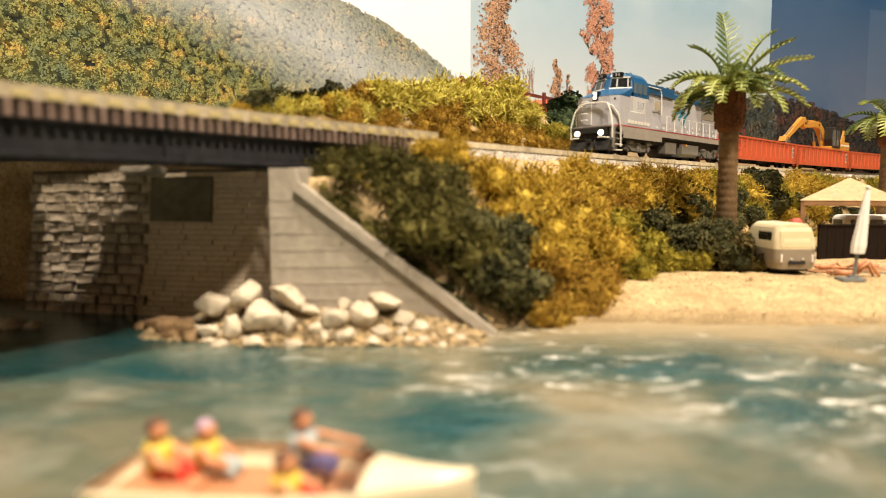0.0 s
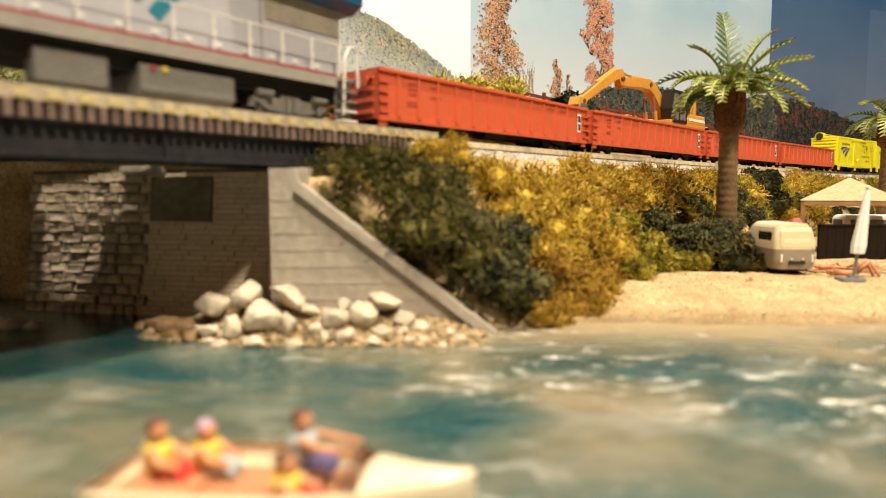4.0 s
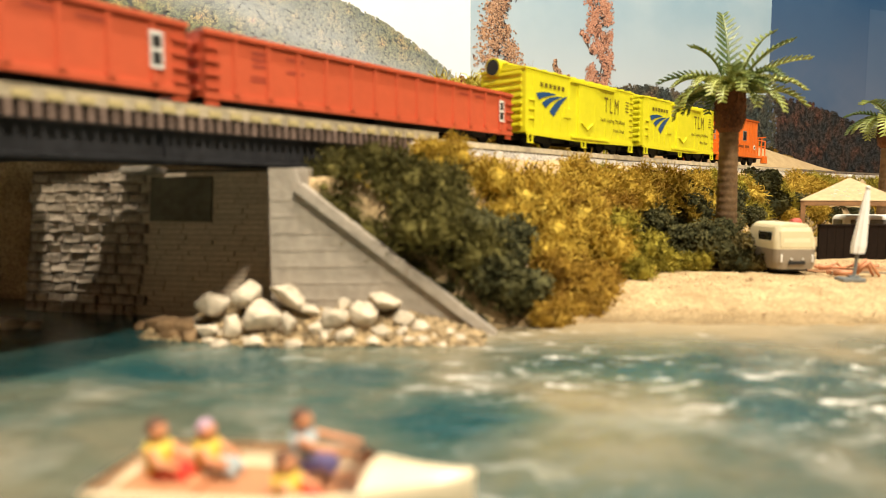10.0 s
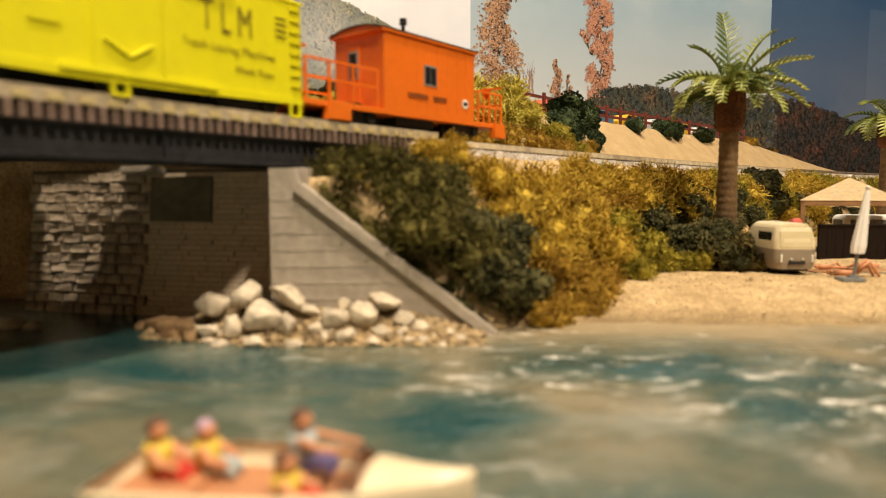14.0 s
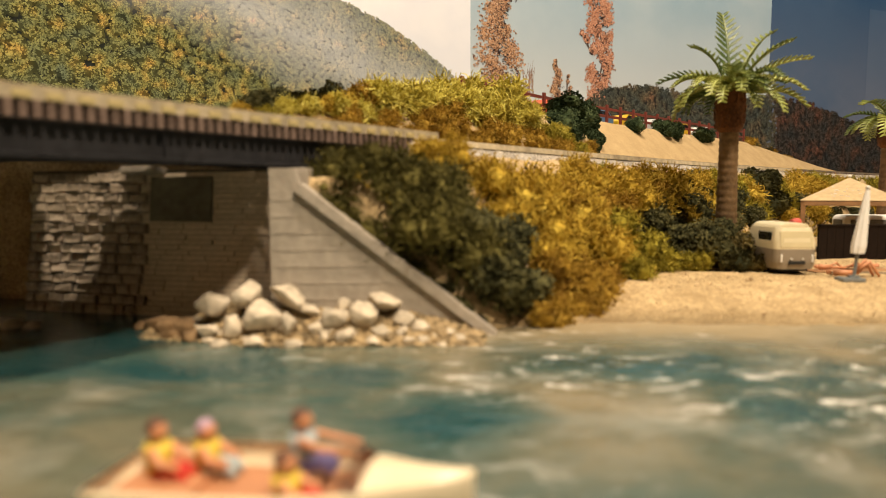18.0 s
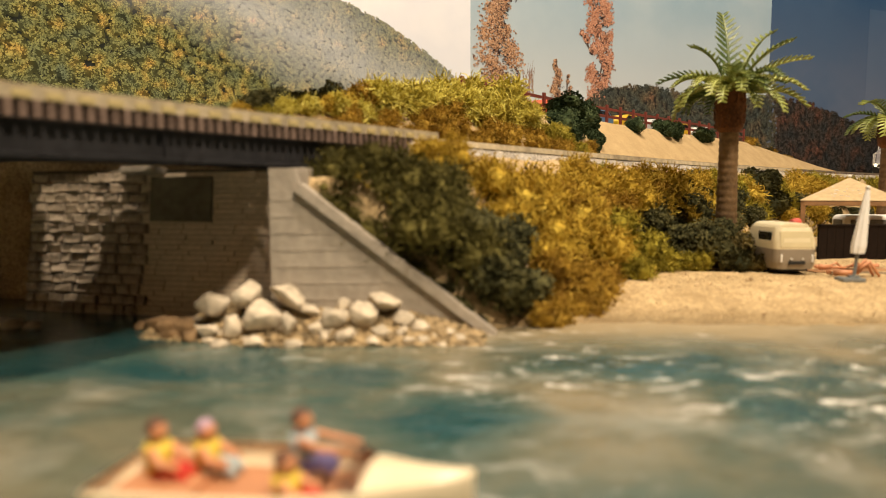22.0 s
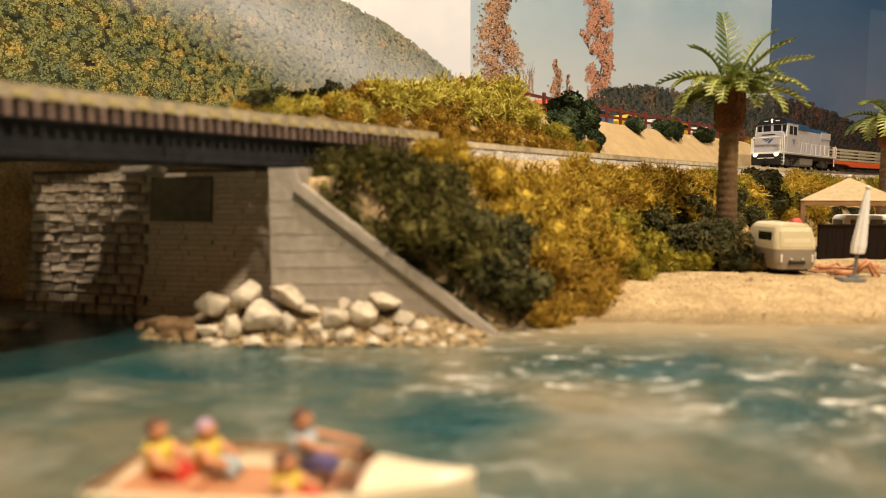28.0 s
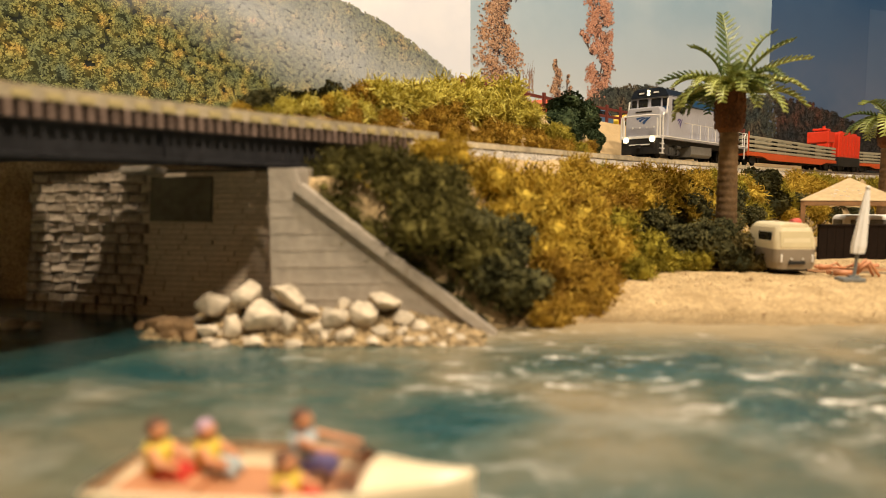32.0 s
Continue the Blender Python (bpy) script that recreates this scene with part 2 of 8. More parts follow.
# ---- ground ----
def ground_material():
    m = mat("sand_ground", (0.52, 0.40, 0.235), 0.9, 0, 0.16, 1.3, 0.5, col2=(0.31, 0.22, 0.115), spec=0.1)
    nt = m.node_tree
    ramp = [n for n in nt.nodes if n.type == "VALTORGB"][0]
    vor = nt.nodes.new("ShaderNodeTexVoronoi")
    vor.inputs["Scale"].default_value = 900
    tc = [n for n in nt.nodes if n.type == "TEX_COORD"][0]
    nt.links.new(tc.outputs["Object"], vor.inputs["Vector"])
    mix = nt.nodes.new("ShaderNodeMix")
    mix.data_type, mix.blend_type = "RGBA", "MULTIPLY"
    mix.inputs["Factor"].default_value = 0.45
    nt.links.new(ramp.outputs[0], mix.inputs["A"])
    hs = nt.nodes.new("ShaderNodeSeparateColor")
    nt.links.new(vor.outputs["Color"], hs.inputs[0])
    cr = nt.nodes.new("ShaderNodeValToRGB")
    cr.color_ramp.elements[0].color = (0.55, 0.50, 0.45, 1)
    cr.color_ramp.elements[1].color = (1.3, 1.25, 1.15, 1)
    cr.color_ramp.elements[0].position, cr.color_ramp.elements[1].position = 0.1, 0.8
    nt.links.new(hs.outputs[0], cr.inputs[0])
    nt.links.new(cr.outputs[0], mix.inputs["B"])
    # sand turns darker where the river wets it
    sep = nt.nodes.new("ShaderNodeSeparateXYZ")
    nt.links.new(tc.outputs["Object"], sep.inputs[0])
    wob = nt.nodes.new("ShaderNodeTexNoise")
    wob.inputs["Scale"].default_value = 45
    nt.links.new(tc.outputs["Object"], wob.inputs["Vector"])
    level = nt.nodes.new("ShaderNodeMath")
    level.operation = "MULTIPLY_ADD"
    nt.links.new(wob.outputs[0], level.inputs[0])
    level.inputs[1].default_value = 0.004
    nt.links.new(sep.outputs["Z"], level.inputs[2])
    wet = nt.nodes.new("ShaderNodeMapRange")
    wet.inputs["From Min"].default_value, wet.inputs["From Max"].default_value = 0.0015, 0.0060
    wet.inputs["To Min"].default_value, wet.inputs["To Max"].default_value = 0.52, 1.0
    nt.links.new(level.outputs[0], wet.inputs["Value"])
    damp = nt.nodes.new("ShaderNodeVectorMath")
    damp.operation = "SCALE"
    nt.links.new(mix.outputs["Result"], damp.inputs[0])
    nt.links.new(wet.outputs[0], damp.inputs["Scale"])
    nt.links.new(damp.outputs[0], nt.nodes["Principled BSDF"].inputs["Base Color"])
    return m


def shore(x):
    """How far off the river's far bank lies, by x."""
    return np.interp(x, [-2000, -400, -185, -64, 16, 45, 78, 130, 220, 420, 2000], [330, 300, 268, 236, 238, 252, 258, 252, 246, 250, 260])


def hill_top(s):
    return np.interp(s, [-200, 0, 90, 200, 730, 860, 1010, 2000], [84, 92, 104, 118, 118, 97, 73, 72])


def land(x, y):
    """The height of the ground."""
    x, y = np.asarray(x, float), np.asarray(y, float)
    sel = slice(0, None, 2)
    sx, sy, sh, ss = TX[sel], TY[sel], HH[sel], SS[sel]
    flat_x, flat_y = x.ravel(), y.ravel()
    s, off = np.empty(flat_x.size), np.empty(flat_x.size)
    for a in range(0, flat_x.size, 4000):
        d2 = (flat_x[a:a + 4000, None] - sx[None]) ** 2 + (flat_y[a:a + 4000, None] - sy[None]) ** 2
        i = d2.argmin(1)
        s[a:a + 4000] = ss[i]
        off[a:a + 4000] = (flat_x[a:a + 4000] - sx[i]) * np.cos(sh[i]) - (flat_y[a:a + 4000] - sy[i]) * np.sin(sh[i])
    s, off = s.reshape(x.shape), off.reshape(x.shape)
    inland = y - shore(x)
    beach = np.clip(inland * 0.17, -12, 8) + np.clip((inland - 60) * 0.02, 0, 3)
    crest = np.interp(s, [-36, 14, 44], [58, 60, 72])
    emb = np.where(off >= 0, np.minimum(crest, np.clip(72 - (off - 26) * 64 / 52, -20, 72)), crest)
    far = np.clip(crest + (-off - 22) * 1.05, crest, hill_top(s))
    h = np.where(off < -26, far, np.maximum(beach, emb))
    left = s < -310
    h = np.where(left, np.clip(72 - (np.abs(off) - 26) * 1.1, -12, 72), h)
    gap = (s > -310) & (off > -400) & (inland < np.where(x < -62, 52, 5))
    h = np.where(gap & (s < 40), -12, h)
    h = np.where((s >= 40) & (inland < -10), np.minimum(h, beach), h)
    h = np.where((y < -260) & ~left, np.maximum(h, np.clip((-260 - y) * 0.2 - 12, -12, 4)), h)
    return h


def grid_lines(spans):
    out = []
    for a, b, step in spans:
        out += list(np.arange(a, b, step))
    return np.array(out + [spans[-1][1]])


def grid_sheet(name, gx, gy, height, material, parent=None):
    xx, yy = np.meshgrid(gx, gy)
    zz = height(xx, yy)
    nx, ny = len(gx), len(gy)
    verts = list(zip(xx.ravel(), yy.ravel(), zz.ravel()))
    faces = [(j * nx + i, j * nx + i + 1, (j + 1) * nx + i + 1, (j + 1) * nx + i) for j in range(ny - 1) for i in range(nx - 1)]
    return sheet(name, verts, faces, material, parent)


def uneven(xx, yy):
    h = land(xx, yy)
    n1 = np.array([noise.noise(Vector((a * 0.06, b * 0.06, 0))) + 0.5 * noise.noise(Vector((a * 0.19, b * 0.19, 3))) for a, b in zip(xx.ravel(), yy.ravel())]).reshape(xx.shape)
    return h + n1 * 1.0 - np.where(h > 71.5, 1.2, 0)


GX = grid_lines([(-1800, -300, 60), (-300, -190, 12), (-190, 560, 5), (560, 900, 8), (900, 2000, 60)])
GY = grid_lines([(-900, 180, 60), (180, 480, 5), (480, 900, 5), (900, 1300, 25), (1300, 1800, 100)])
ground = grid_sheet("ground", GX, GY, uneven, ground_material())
tagged(ground, "sandy beach and tan dirt banks of a model landscape", "ground", kind="structure")


def earth_bank():
    """The smooth dirt slope between the track and the upper road."""
    verts, faces = [], []
    ss, n = list(np.arange(312, 1030, 5.0)), 12
    for s in ss:
        top = float(hill_top(s)) + 0.6
        run = (top - 72) / 1.02
        for k in range(n + 1):
            q = min(1.0, k / (n - 2))
            off = -23 - run * q - max(0, k - n + 2) * 9
            x, y, _ = line(s, off)
            verts.append((x, y, 75.0 + (top - 74) * (q if q < 0.9 else 0.9 + (q - 0.9) * 0.75) + 0.7 * noise.noise(Vector((x * 0.03, y * 0.03, 4)))))
    for i in range(len(ss) - 1):
        for k in range(n):
            a = i * (n + 1) + k
            faces.append((a, a + 1, a + n + 2, a + n + 1))
    ob = sheet("earth_bank", verts, faces, mat("tan_earth", (0.50, 0.37, 0.205), 0.95, 0, 0.10, 1.6, 0.25, col2=(0.40, 0.285, 0.15), spec=0.05))
    tagged(ob, "smooth tan dirt bank above the railway track", "bank", kind="structure")


earth_bank()


# ---- water ----
def water_material():
    m = bpy.data.materials.new("river_water")
    m.use_nodes = True
    nt = m.node_tree
    bs = nt.nodes["Principled BSDF"]
    bs.inputs["Roughness"].default_value = 0.09
    bs.inputs["IOR"].default_value = 1.45
    tc = nt.nodes.new("ShaderNodeTexCoord")
    mp = nt.nodes.new("ShaderNodeMapping")
    mp.inputs["Scale"].default_value = (1.0, 1.25, 1.0)
    mp.inputs["Rotation"].default_value = (0, 0, -0.35)
    nt.links.new(tc.outputs["Object"], mp.inputs["Vector"])

    def noise_node(scale, detail, dist):
        n = nt.nodes.new("ShaderNodeTexNoise")
        n.inputs["Scale"].default_value, n.inputs["Detail"].default_value, n.inputs["Distortion"].default_value = scale, detail, dist
        nt.links.new(mp.outputs[0], n.inputs["Vector"])
        return n
    deep, foam = noise_node(17, 4, 0.4), noise_node(30, 8, 0.5)
    ramp = nt.nodes.new("ShaderNodeValToRGB")
    e = ramp.color_ramp.elements
    e[0].position, e[0].color = 0.30, (0.016, 0.066, 0.072, 1)
    e[1].position, e[1].color = 0.72, (0.22, 0.195, 0.13, 1)
    x = e.new(0.43)
    x.color = (0.052, 0.092, 0.078, 1)
    x = e.new(0.54)
    x.color = (0.10, 0.115, 0.084, 1)
    # painted pools: deep teal by the wall and in midstream, a grey shoal under the boat
    # the pale midstream pools also gather the painted glints
    last = deep.outputs[0]
    for px, py, wide, amount in ((-0.145, 0.210, 0.075, -0.24), (-0.07, 0.195, 0.045, -0.14), (0.006, 0.152, 0.026, -0.26), (-0.02, 0.180, 0.030, -0.09), (-0.095, 0.112, 0.055, 0.14), (0.052, 0.137, 0.036, 0.10), (0.04, 0.165, 0.03, 0.06), (0.0, 0.185, 0.02, 0.10), (0.10, 0.16, 0.03, -0.06)):
        off = nt.nodes.new("ShaderNodeVectorMath")
        off.operation = "DISTANCE"
        nt.links.new(tc.outputs["Object"], off.inputs[0])
        off.inputs[1].default_value = (px, py, 0)
        fall = nt.nodes.new("ShaderNodeMapRange")
        fall.interpolation_type = "SMOOTHSTEP"
        fall.inputs["From Min"].default_value, fall.inputs["From Max"].default_value = wide * 0.2, wide
        fall.inputs["To Min"].default_value, fall.inputs["To Max"].default_value = amount, 0.0
        nt.links.new(off.outputs["Value"], fall.inputs["Value"])
        total = nt.nodes.new("ShaderNodeMath")
        nt.links.new(last, total.inputs[0])
        nt.links.new(fall.outputs[0], total.inputs[1])
        last = total.outputs[0]
    nt.links.new(last, ramp.inputs[0])
    fr = nt.nodes.new("ShaderNodeValToRGB")
    fr.color_ramp.elements[0].position, fr.color_ramp.elements[1].position = 0.50, 0.78
    fr.color_ramp.elements[1].color = (0.42, 0.42, 0.42, 1)
    nt.links.new(foam.outputs[0], fr.inputs[0])
    calm = nt.nodes.new("ShaderNodeMapRange")
    calm.inputs["From Min"].default_value, calm.inputs["From Max"].default_value = 0.30, 0.56
    nt.links.new(last, calm.inputs["Value"])
    veil = nt.nodes.new("ShaderNodeMath")
    veil.operation = "MULTIPLY"
    nt.links.new(fr.outputs[0], veil.inputs[0])
    nt.links.new(calm.outputs[0], veil.inputs[1])
    mix = nt.nodes.new("ShaderNodeMix")
    mix.data_type = "RGBA"
    nt.links.new(veil.outputs[0], mix.inputs["Factor"])
    nt.links.new(ramp.outputs[0], mix.inputs["A"])
    mix.inputs["B"].default_value = (0.52, 0.51, 0.45, 1)
    # small pale streaks in drifts, painted as lamp glints on the ripples
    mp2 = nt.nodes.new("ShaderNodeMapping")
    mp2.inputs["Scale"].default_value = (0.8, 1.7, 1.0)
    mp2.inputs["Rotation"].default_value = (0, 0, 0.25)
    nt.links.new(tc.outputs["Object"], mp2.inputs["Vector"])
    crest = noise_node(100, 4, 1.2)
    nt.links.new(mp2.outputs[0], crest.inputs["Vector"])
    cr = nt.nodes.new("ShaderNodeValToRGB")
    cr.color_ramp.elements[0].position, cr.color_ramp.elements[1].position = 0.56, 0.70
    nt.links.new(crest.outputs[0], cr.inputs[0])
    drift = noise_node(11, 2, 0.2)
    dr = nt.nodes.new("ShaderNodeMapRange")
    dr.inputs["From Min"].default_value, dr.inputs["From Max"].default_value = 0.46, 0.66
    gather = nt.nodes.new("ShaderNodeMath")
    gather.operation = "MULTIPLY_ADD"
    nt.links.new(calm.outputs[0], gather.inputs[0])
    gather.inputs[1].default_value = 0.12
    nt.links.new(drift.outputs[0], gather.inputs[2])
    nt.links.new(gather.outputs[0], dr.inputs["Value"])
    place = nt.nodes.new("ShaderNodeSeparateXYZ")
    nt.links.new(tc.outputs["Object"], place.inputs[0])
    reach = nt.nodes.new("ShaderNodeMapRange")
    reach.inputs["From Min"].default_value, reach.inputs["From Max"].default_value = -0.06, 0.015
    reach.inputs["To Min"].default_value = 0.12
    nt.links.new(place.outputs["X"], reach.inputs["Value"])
    spread_glints = nt.nodes.new("ShaderNodeMath")
    spread_glints.operation = "MULTIPLY"
    nt.links.new(cr.outputs[0], spread_glints.inputs[0])
    nt.links.new(reach.outputs[0], spread_glints.inputs[1])
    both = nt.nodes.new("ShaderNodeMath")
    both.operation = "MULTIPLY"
    nt.links.new(spread_glints.outputs[0], both.inputs[0])
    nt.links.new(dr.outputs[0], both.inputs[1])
    glints = nt.nodes.new("ShaderNodeMix")
    glints.data_type = "RGBA"
    nt.links.new(both.outputs[0], glints.inputs["Factor"])
    nt.links.new(mix.outputs["Result"], glints.inputs["A"])
    glints.inputs["B"].default_value = (0.86, 0.85, 0.80, 1)
    # shallow water over sand by the bank
    geo = nt.nodes.new("ShaderNodeSeparateXYZ")
    nt.links.new(tc.outputs["Object"], geo.inputs[0])
    wob = nt.nodes.new("ShaderNodeMath")
    wob.operation = "MULTIPLY_ADD"
    nt.links.new(deep.outputs[0], wob.inputs[0])
    wob.inputs[1].default_value = 0.07
    nt.links.new(geo.outputs["Y"], wob.inputs[2])
    sh = nt.nodes.new("ShaderNodeMapRange")
    sh.inputs["From Min"].default_value, sh.inputs["From Max"].default_value = 0.222, 0.300
    nt.links.new(wob.outputs[0], sh.inputs["Value"])
    side = nt.nodes.new("ShaderNodeMapRange")
    side.inputs["From Min"].default_value, side.inputs["From Max"].default_value = -0.10, 0.06
    nt.links.new(geo.outputs["X"], side.inputs["Value"])
    mul = nt.nodes.new("ShaderNodeMath")
    mul.operation = "MULTIPLY"
    nt.links.new(sh.outputs[0], mul.inputs[0])
    nt.links.new(side.outputs[0], mul.inputs[1])
    mix2 = nt.nodes.new("ShaderNodeMix")
    mix2.data_type = "RGBA"
    nt.links.new(mul.outputs[0], mix2.inputs["Factor"])
    nt.links.new(glints.outputs["Result"], mix2.inputs["A"])
    mix2.inputs["B"].default_value = (0.36, 0.28, 0.165, 1)
    rough = nt.nodes.new("ShaderNodeMapRange")
    rough.inputs["To Min"].default_value, rough.inputs["To Max"].default_value = 0.09, 0.55
    nt.links.new(mul.outputs[0], rough.inputs["Value"])
    nt.links.new(rough.outputs[0], bs.inputs["Roughness"])
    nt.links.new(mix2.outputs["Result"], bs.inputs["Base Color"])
    fine = noise_node(190, 4, 0.6)
    bn = nt.nodes.new("ShaderNodeBump")
    bn.inputs["Strength"].default_value, bn.inputs["Distance"].default_value = 0.6, 0.0011
    nt.links.new(fine.outputs[0], bn.inputs["Height"])
    nt.links.new(bn.outputs[0], bs.inputs["Normal"])
    return m


def ripples(xx, yy):
    out = [0.5 * noise.noise(Vector((a * 0.030 + b * 0.01, b * 0.060, 5))) + 0.26 * noise.noise(Vector((a * 0.10, b * 0.2 + a * 0.03, 9))) for a, b in zip(xx.ravel(), yy.ravel())]
    return np.array(out).reshape(xx.shape)


WX = grid_lines([(-1700, -300, 70), (-300, 320, 2.2), (320, 1900, 60)])
WY = grid_lines([(-380, 40, 30), (40, 290, 1.8), (290, 420, 30)])
water = grid_sheet("water", WX, WY, ripples, water_material())
tagged(water, "glossy murky green river water with pale ripples and painted glints", "water", kind="structure")


# ---- room, benchwork ----
def room():
    def slab(name, box, material, label, cat):
        tagged(part(name, B(box), material, None), label, cat, kind="structure")
    slab("floor", (-3400, 3600, -3400, 2400, -1000, -950), FLOORWOOD, "brown boarded floor of the layout room", "floor")
    slab("ceiling", (-3400, 3600, -3400, 2400, 1900, 1950), PLASTER, "plain pale ceiling of the layout room", "ceiling")
    slab("wall_north", (-3400, 3600, 2400, 2450, -1000, 1950), PLASTER, "plain pale room wall behind the layout", "wall")
    slab("wall_south", (-3400, 3600, -3450, -3400, -1000, 1950), PLASTER, "plain pale room wall behind the camera", "wall")
    slab("wall_west", (-3450, -3400, -3400, 2400, -1000, 1950), PLASTER, "plain pale room wall", "wall")
    slab("wall_east", (3600, 3650, -3400, 2400, -1000, 1950), PLASTER, "plain pale room wall", "wall")
    bench = thing("layout_bench", at(0, 0, 0), "plywood bench that carries the model landscape", "bench")
    part("bench_top", B((-1800, 2000, -900, 1790, -60, -25)), PLY, bench)
    leg = part("leg", B((-40, 40, -40, 40, -950, -60)), PLY, bench)
    leg.matrix_basis = at(-1700, -800, 0)
    for x, y in ((1900, -800), (-1700, 1700), (1900, 1700)):
        again(leg, at(x, y, 0))


room()

# ---- printed backdrop: flat panels on a wall that runs along behind the line ----
WALL_DIR = Vector((1, 0.378, 0)).normalized()
BACK = at(0, 836, 0, math.degrees(math.atan(0.378)))


def back_u(px_ratio):
    """Length along the backdrop at which the sight line x / y = px_ratio meets it."""
    y = 836 / (1 - 0.378 * px_ratio)
    return px_ratio * y / WALL_DIR.x, y


def panel_material(name, low, high, spot, z0, z1):
    m = mat(name, low, 0.8, 0, 0.0, 60, 0.03, spec=0.15)
    nt = m.node_tree
    tc = [n for n in nt.nodes if n.type == "TEX_COORD"][0]
    sep = nt.nodes.new("ShaderNodeSeparateXYZ")
    nt.links.new(tc.outputs["Object"], sep.inputs[0])
    mr = nt.nodes.new("ShaderNodeMapRange")
    mr.inputs["From Min"].default_value, mr.inputs["From Max"].default_value = z0 * MM, z1 * MM
    nt.links.new(sep.outputs["Z"], mr.inputs["Value"])
    a = nt.nodes.new("ShaderNodeMix")
    a.data_type = "RGBA"
    a.inputs["A"].default_value, a.inputs["B"].default_value = (*low, 1), (*high, 1)
    nt.links.new(mr.outputs[0], a.inputs["Factor"])
    n = nt.nodes.new("ShaderNodeTexNoise")
    n.inputs["Scale"].default_value, n.inputs["Detail"].default_value = 7, 4
    nt.links.new(tc.outputs["Object"], n.inputs["Vector"])
    cr = nt.nodes.new("ShaderNodeValToRGB")
    cr.color_ramp.elements[0].position, cr.color_ramp.elements[1].position = 0.42, 0.72
    nt.links.new(n.outputs[0], cr.inputs[0])
    b = nt.nodes.new("ShaderNodeMix")
    b.data_type = "RGBA"
    nt.links.new(cr.outputs[0], b.inputs["Factor"])
    nt.links.new(a.outputs["Result"], b.inputs["A"])
    b.inputs["B"].default_value = (*spot, 1)
    nt.links.new(b.outputs["Result"], nt.nodes["Principled BSDF"].inputs["Base Color"])
    return m


CLOUD = panel_material("printed_cloud", (0.66, 0.71, 0.83), (0.60, 0.66, 0.80), (0.80, 0.82, 0.90), 100, 420)
SKY = panel_material("printed_sky", (0.52, 0.57, 0.63), (0.15, 0.31, 0.47), (0.40, 0.50, 0.60), 150, 400)
DUSK = panel_material("printed_dusk_sky", (0.13, 0.16, 0.25), (0.016, 0.066, 0.172), (0.05, 0.10, 0.205), 120, 400)


def backdrop_panel(name, u0, u1, z0, z1, material, label, proud):
    ob = part(name, B((u0, u1, -2.0 - proud, -proud, z0, z1)), material, None)
    ob.matrix_basis = BACK
    return tagged(ob, label, "backdrop", "backdrop panels", kind="structure")


U831, U1365 = back_u(0.0416)[0], back_u(0.5142)[0]
backdrop_panel("backdrop_cloud", -1500, U831, 20, 900, CLOUD, "printed backdrop sheet of pale cloudy sky behind a wooded mountain", 0.4)
backdrop_panel("backdrop_sky", U831 - 20, U1365, 20, 900, SKY, "printed backdrop sheet of blue-grey sky with red autumn trees", 0)
backdrop_panel("backdrop_dusk", U1365 - 20, 1900, 20, 900, DUSK, "printed backdrop sheet of dark blue evening sky", 0.8)


HAZE_BLUE = panel_material("printed_haze_blue", (0.14, 0.17, 0.26), (0.034, 0.090, 0.205), (0.075, 0.125, 0.23), 120, 400)
U1508 = back_u(0.648)[0]
backdrop_panel("backdrop_patch", U1508, 1900, 20, 358, HAZE_BLUE, "printed backdrop sheet of paler evening sky pasted over", 1.2)


def forest_material(name, stops):
    m = bpy.data.materials.new(name)
    m.use_nodes = True
    nt = m.node_tree
    bs = nt.nodes["Principled BSDF"]
    bs.inputs["Roughness"].default_value = 0.9
    bs.inputs["Specular IOR Level"].default_value = 0.08
    g = nt.nodes.new("ShaderNodeNewGeometry")
    r = nt.nodes.new("ShaderNodeValToRGB")
    r.color_ramp.elements[0].position, r.color_ramp.elements[0].color = 0.0, (*stops[0][1], 1)
    r.color_ramp.elements[1].position, r.color_ramp.elements[1].color = 1.0, (*stops[-1][1], 1)
    for p, c in stops[1:-1]:
        r.color_ramp.elements.new(p).color = (*c, 1)
    nt.links.new(g.outputs["Random Per Island"], r.inputs[0])
    nt.links.new(r.outputs[0], bs.inputs["Base Color"])
    return m


def print_leaves(name, spots, material, rng, parent, depth=-2.6, chips=9, part_of=(0.16, 0.42), shift=0.0, span=0.6, reach=0.8):
    """Flat printed foliage: for each spot (u, z, radius) a cluster of small ragged chips, later spots over earlier ones."""
    verts, faces = [], []
    for i, (u, z, r) in enumerate(spots):
        y = depth - span * i / max(1, len(spots))
        for k in range(chips):
            a, d = rng.uniform(0, 6.283), r * math.sqrt(rng.random()) * reach
            cu, cz, rr = u + d * math.cos(a) - shift * r * 0.5, z + d * math.sin(a) * 0.85 + shift * r, r * rng.uniform(*part_of)
            n = rng.choice((5, 6, 7))
            b = len(verts)
            for j in range(n):
                q = 6.283 * j / n + a
                w = rr * rng.uniform(0.5, 1.3)
                verts.append((cu + w * math.cos(q), y - 0.00003 * k, cz + w * math.sin(q)))
            faces.append(tuple(range(b, b + n)))
    return sheet(name, verts, faces, material, parent, smooth=False)


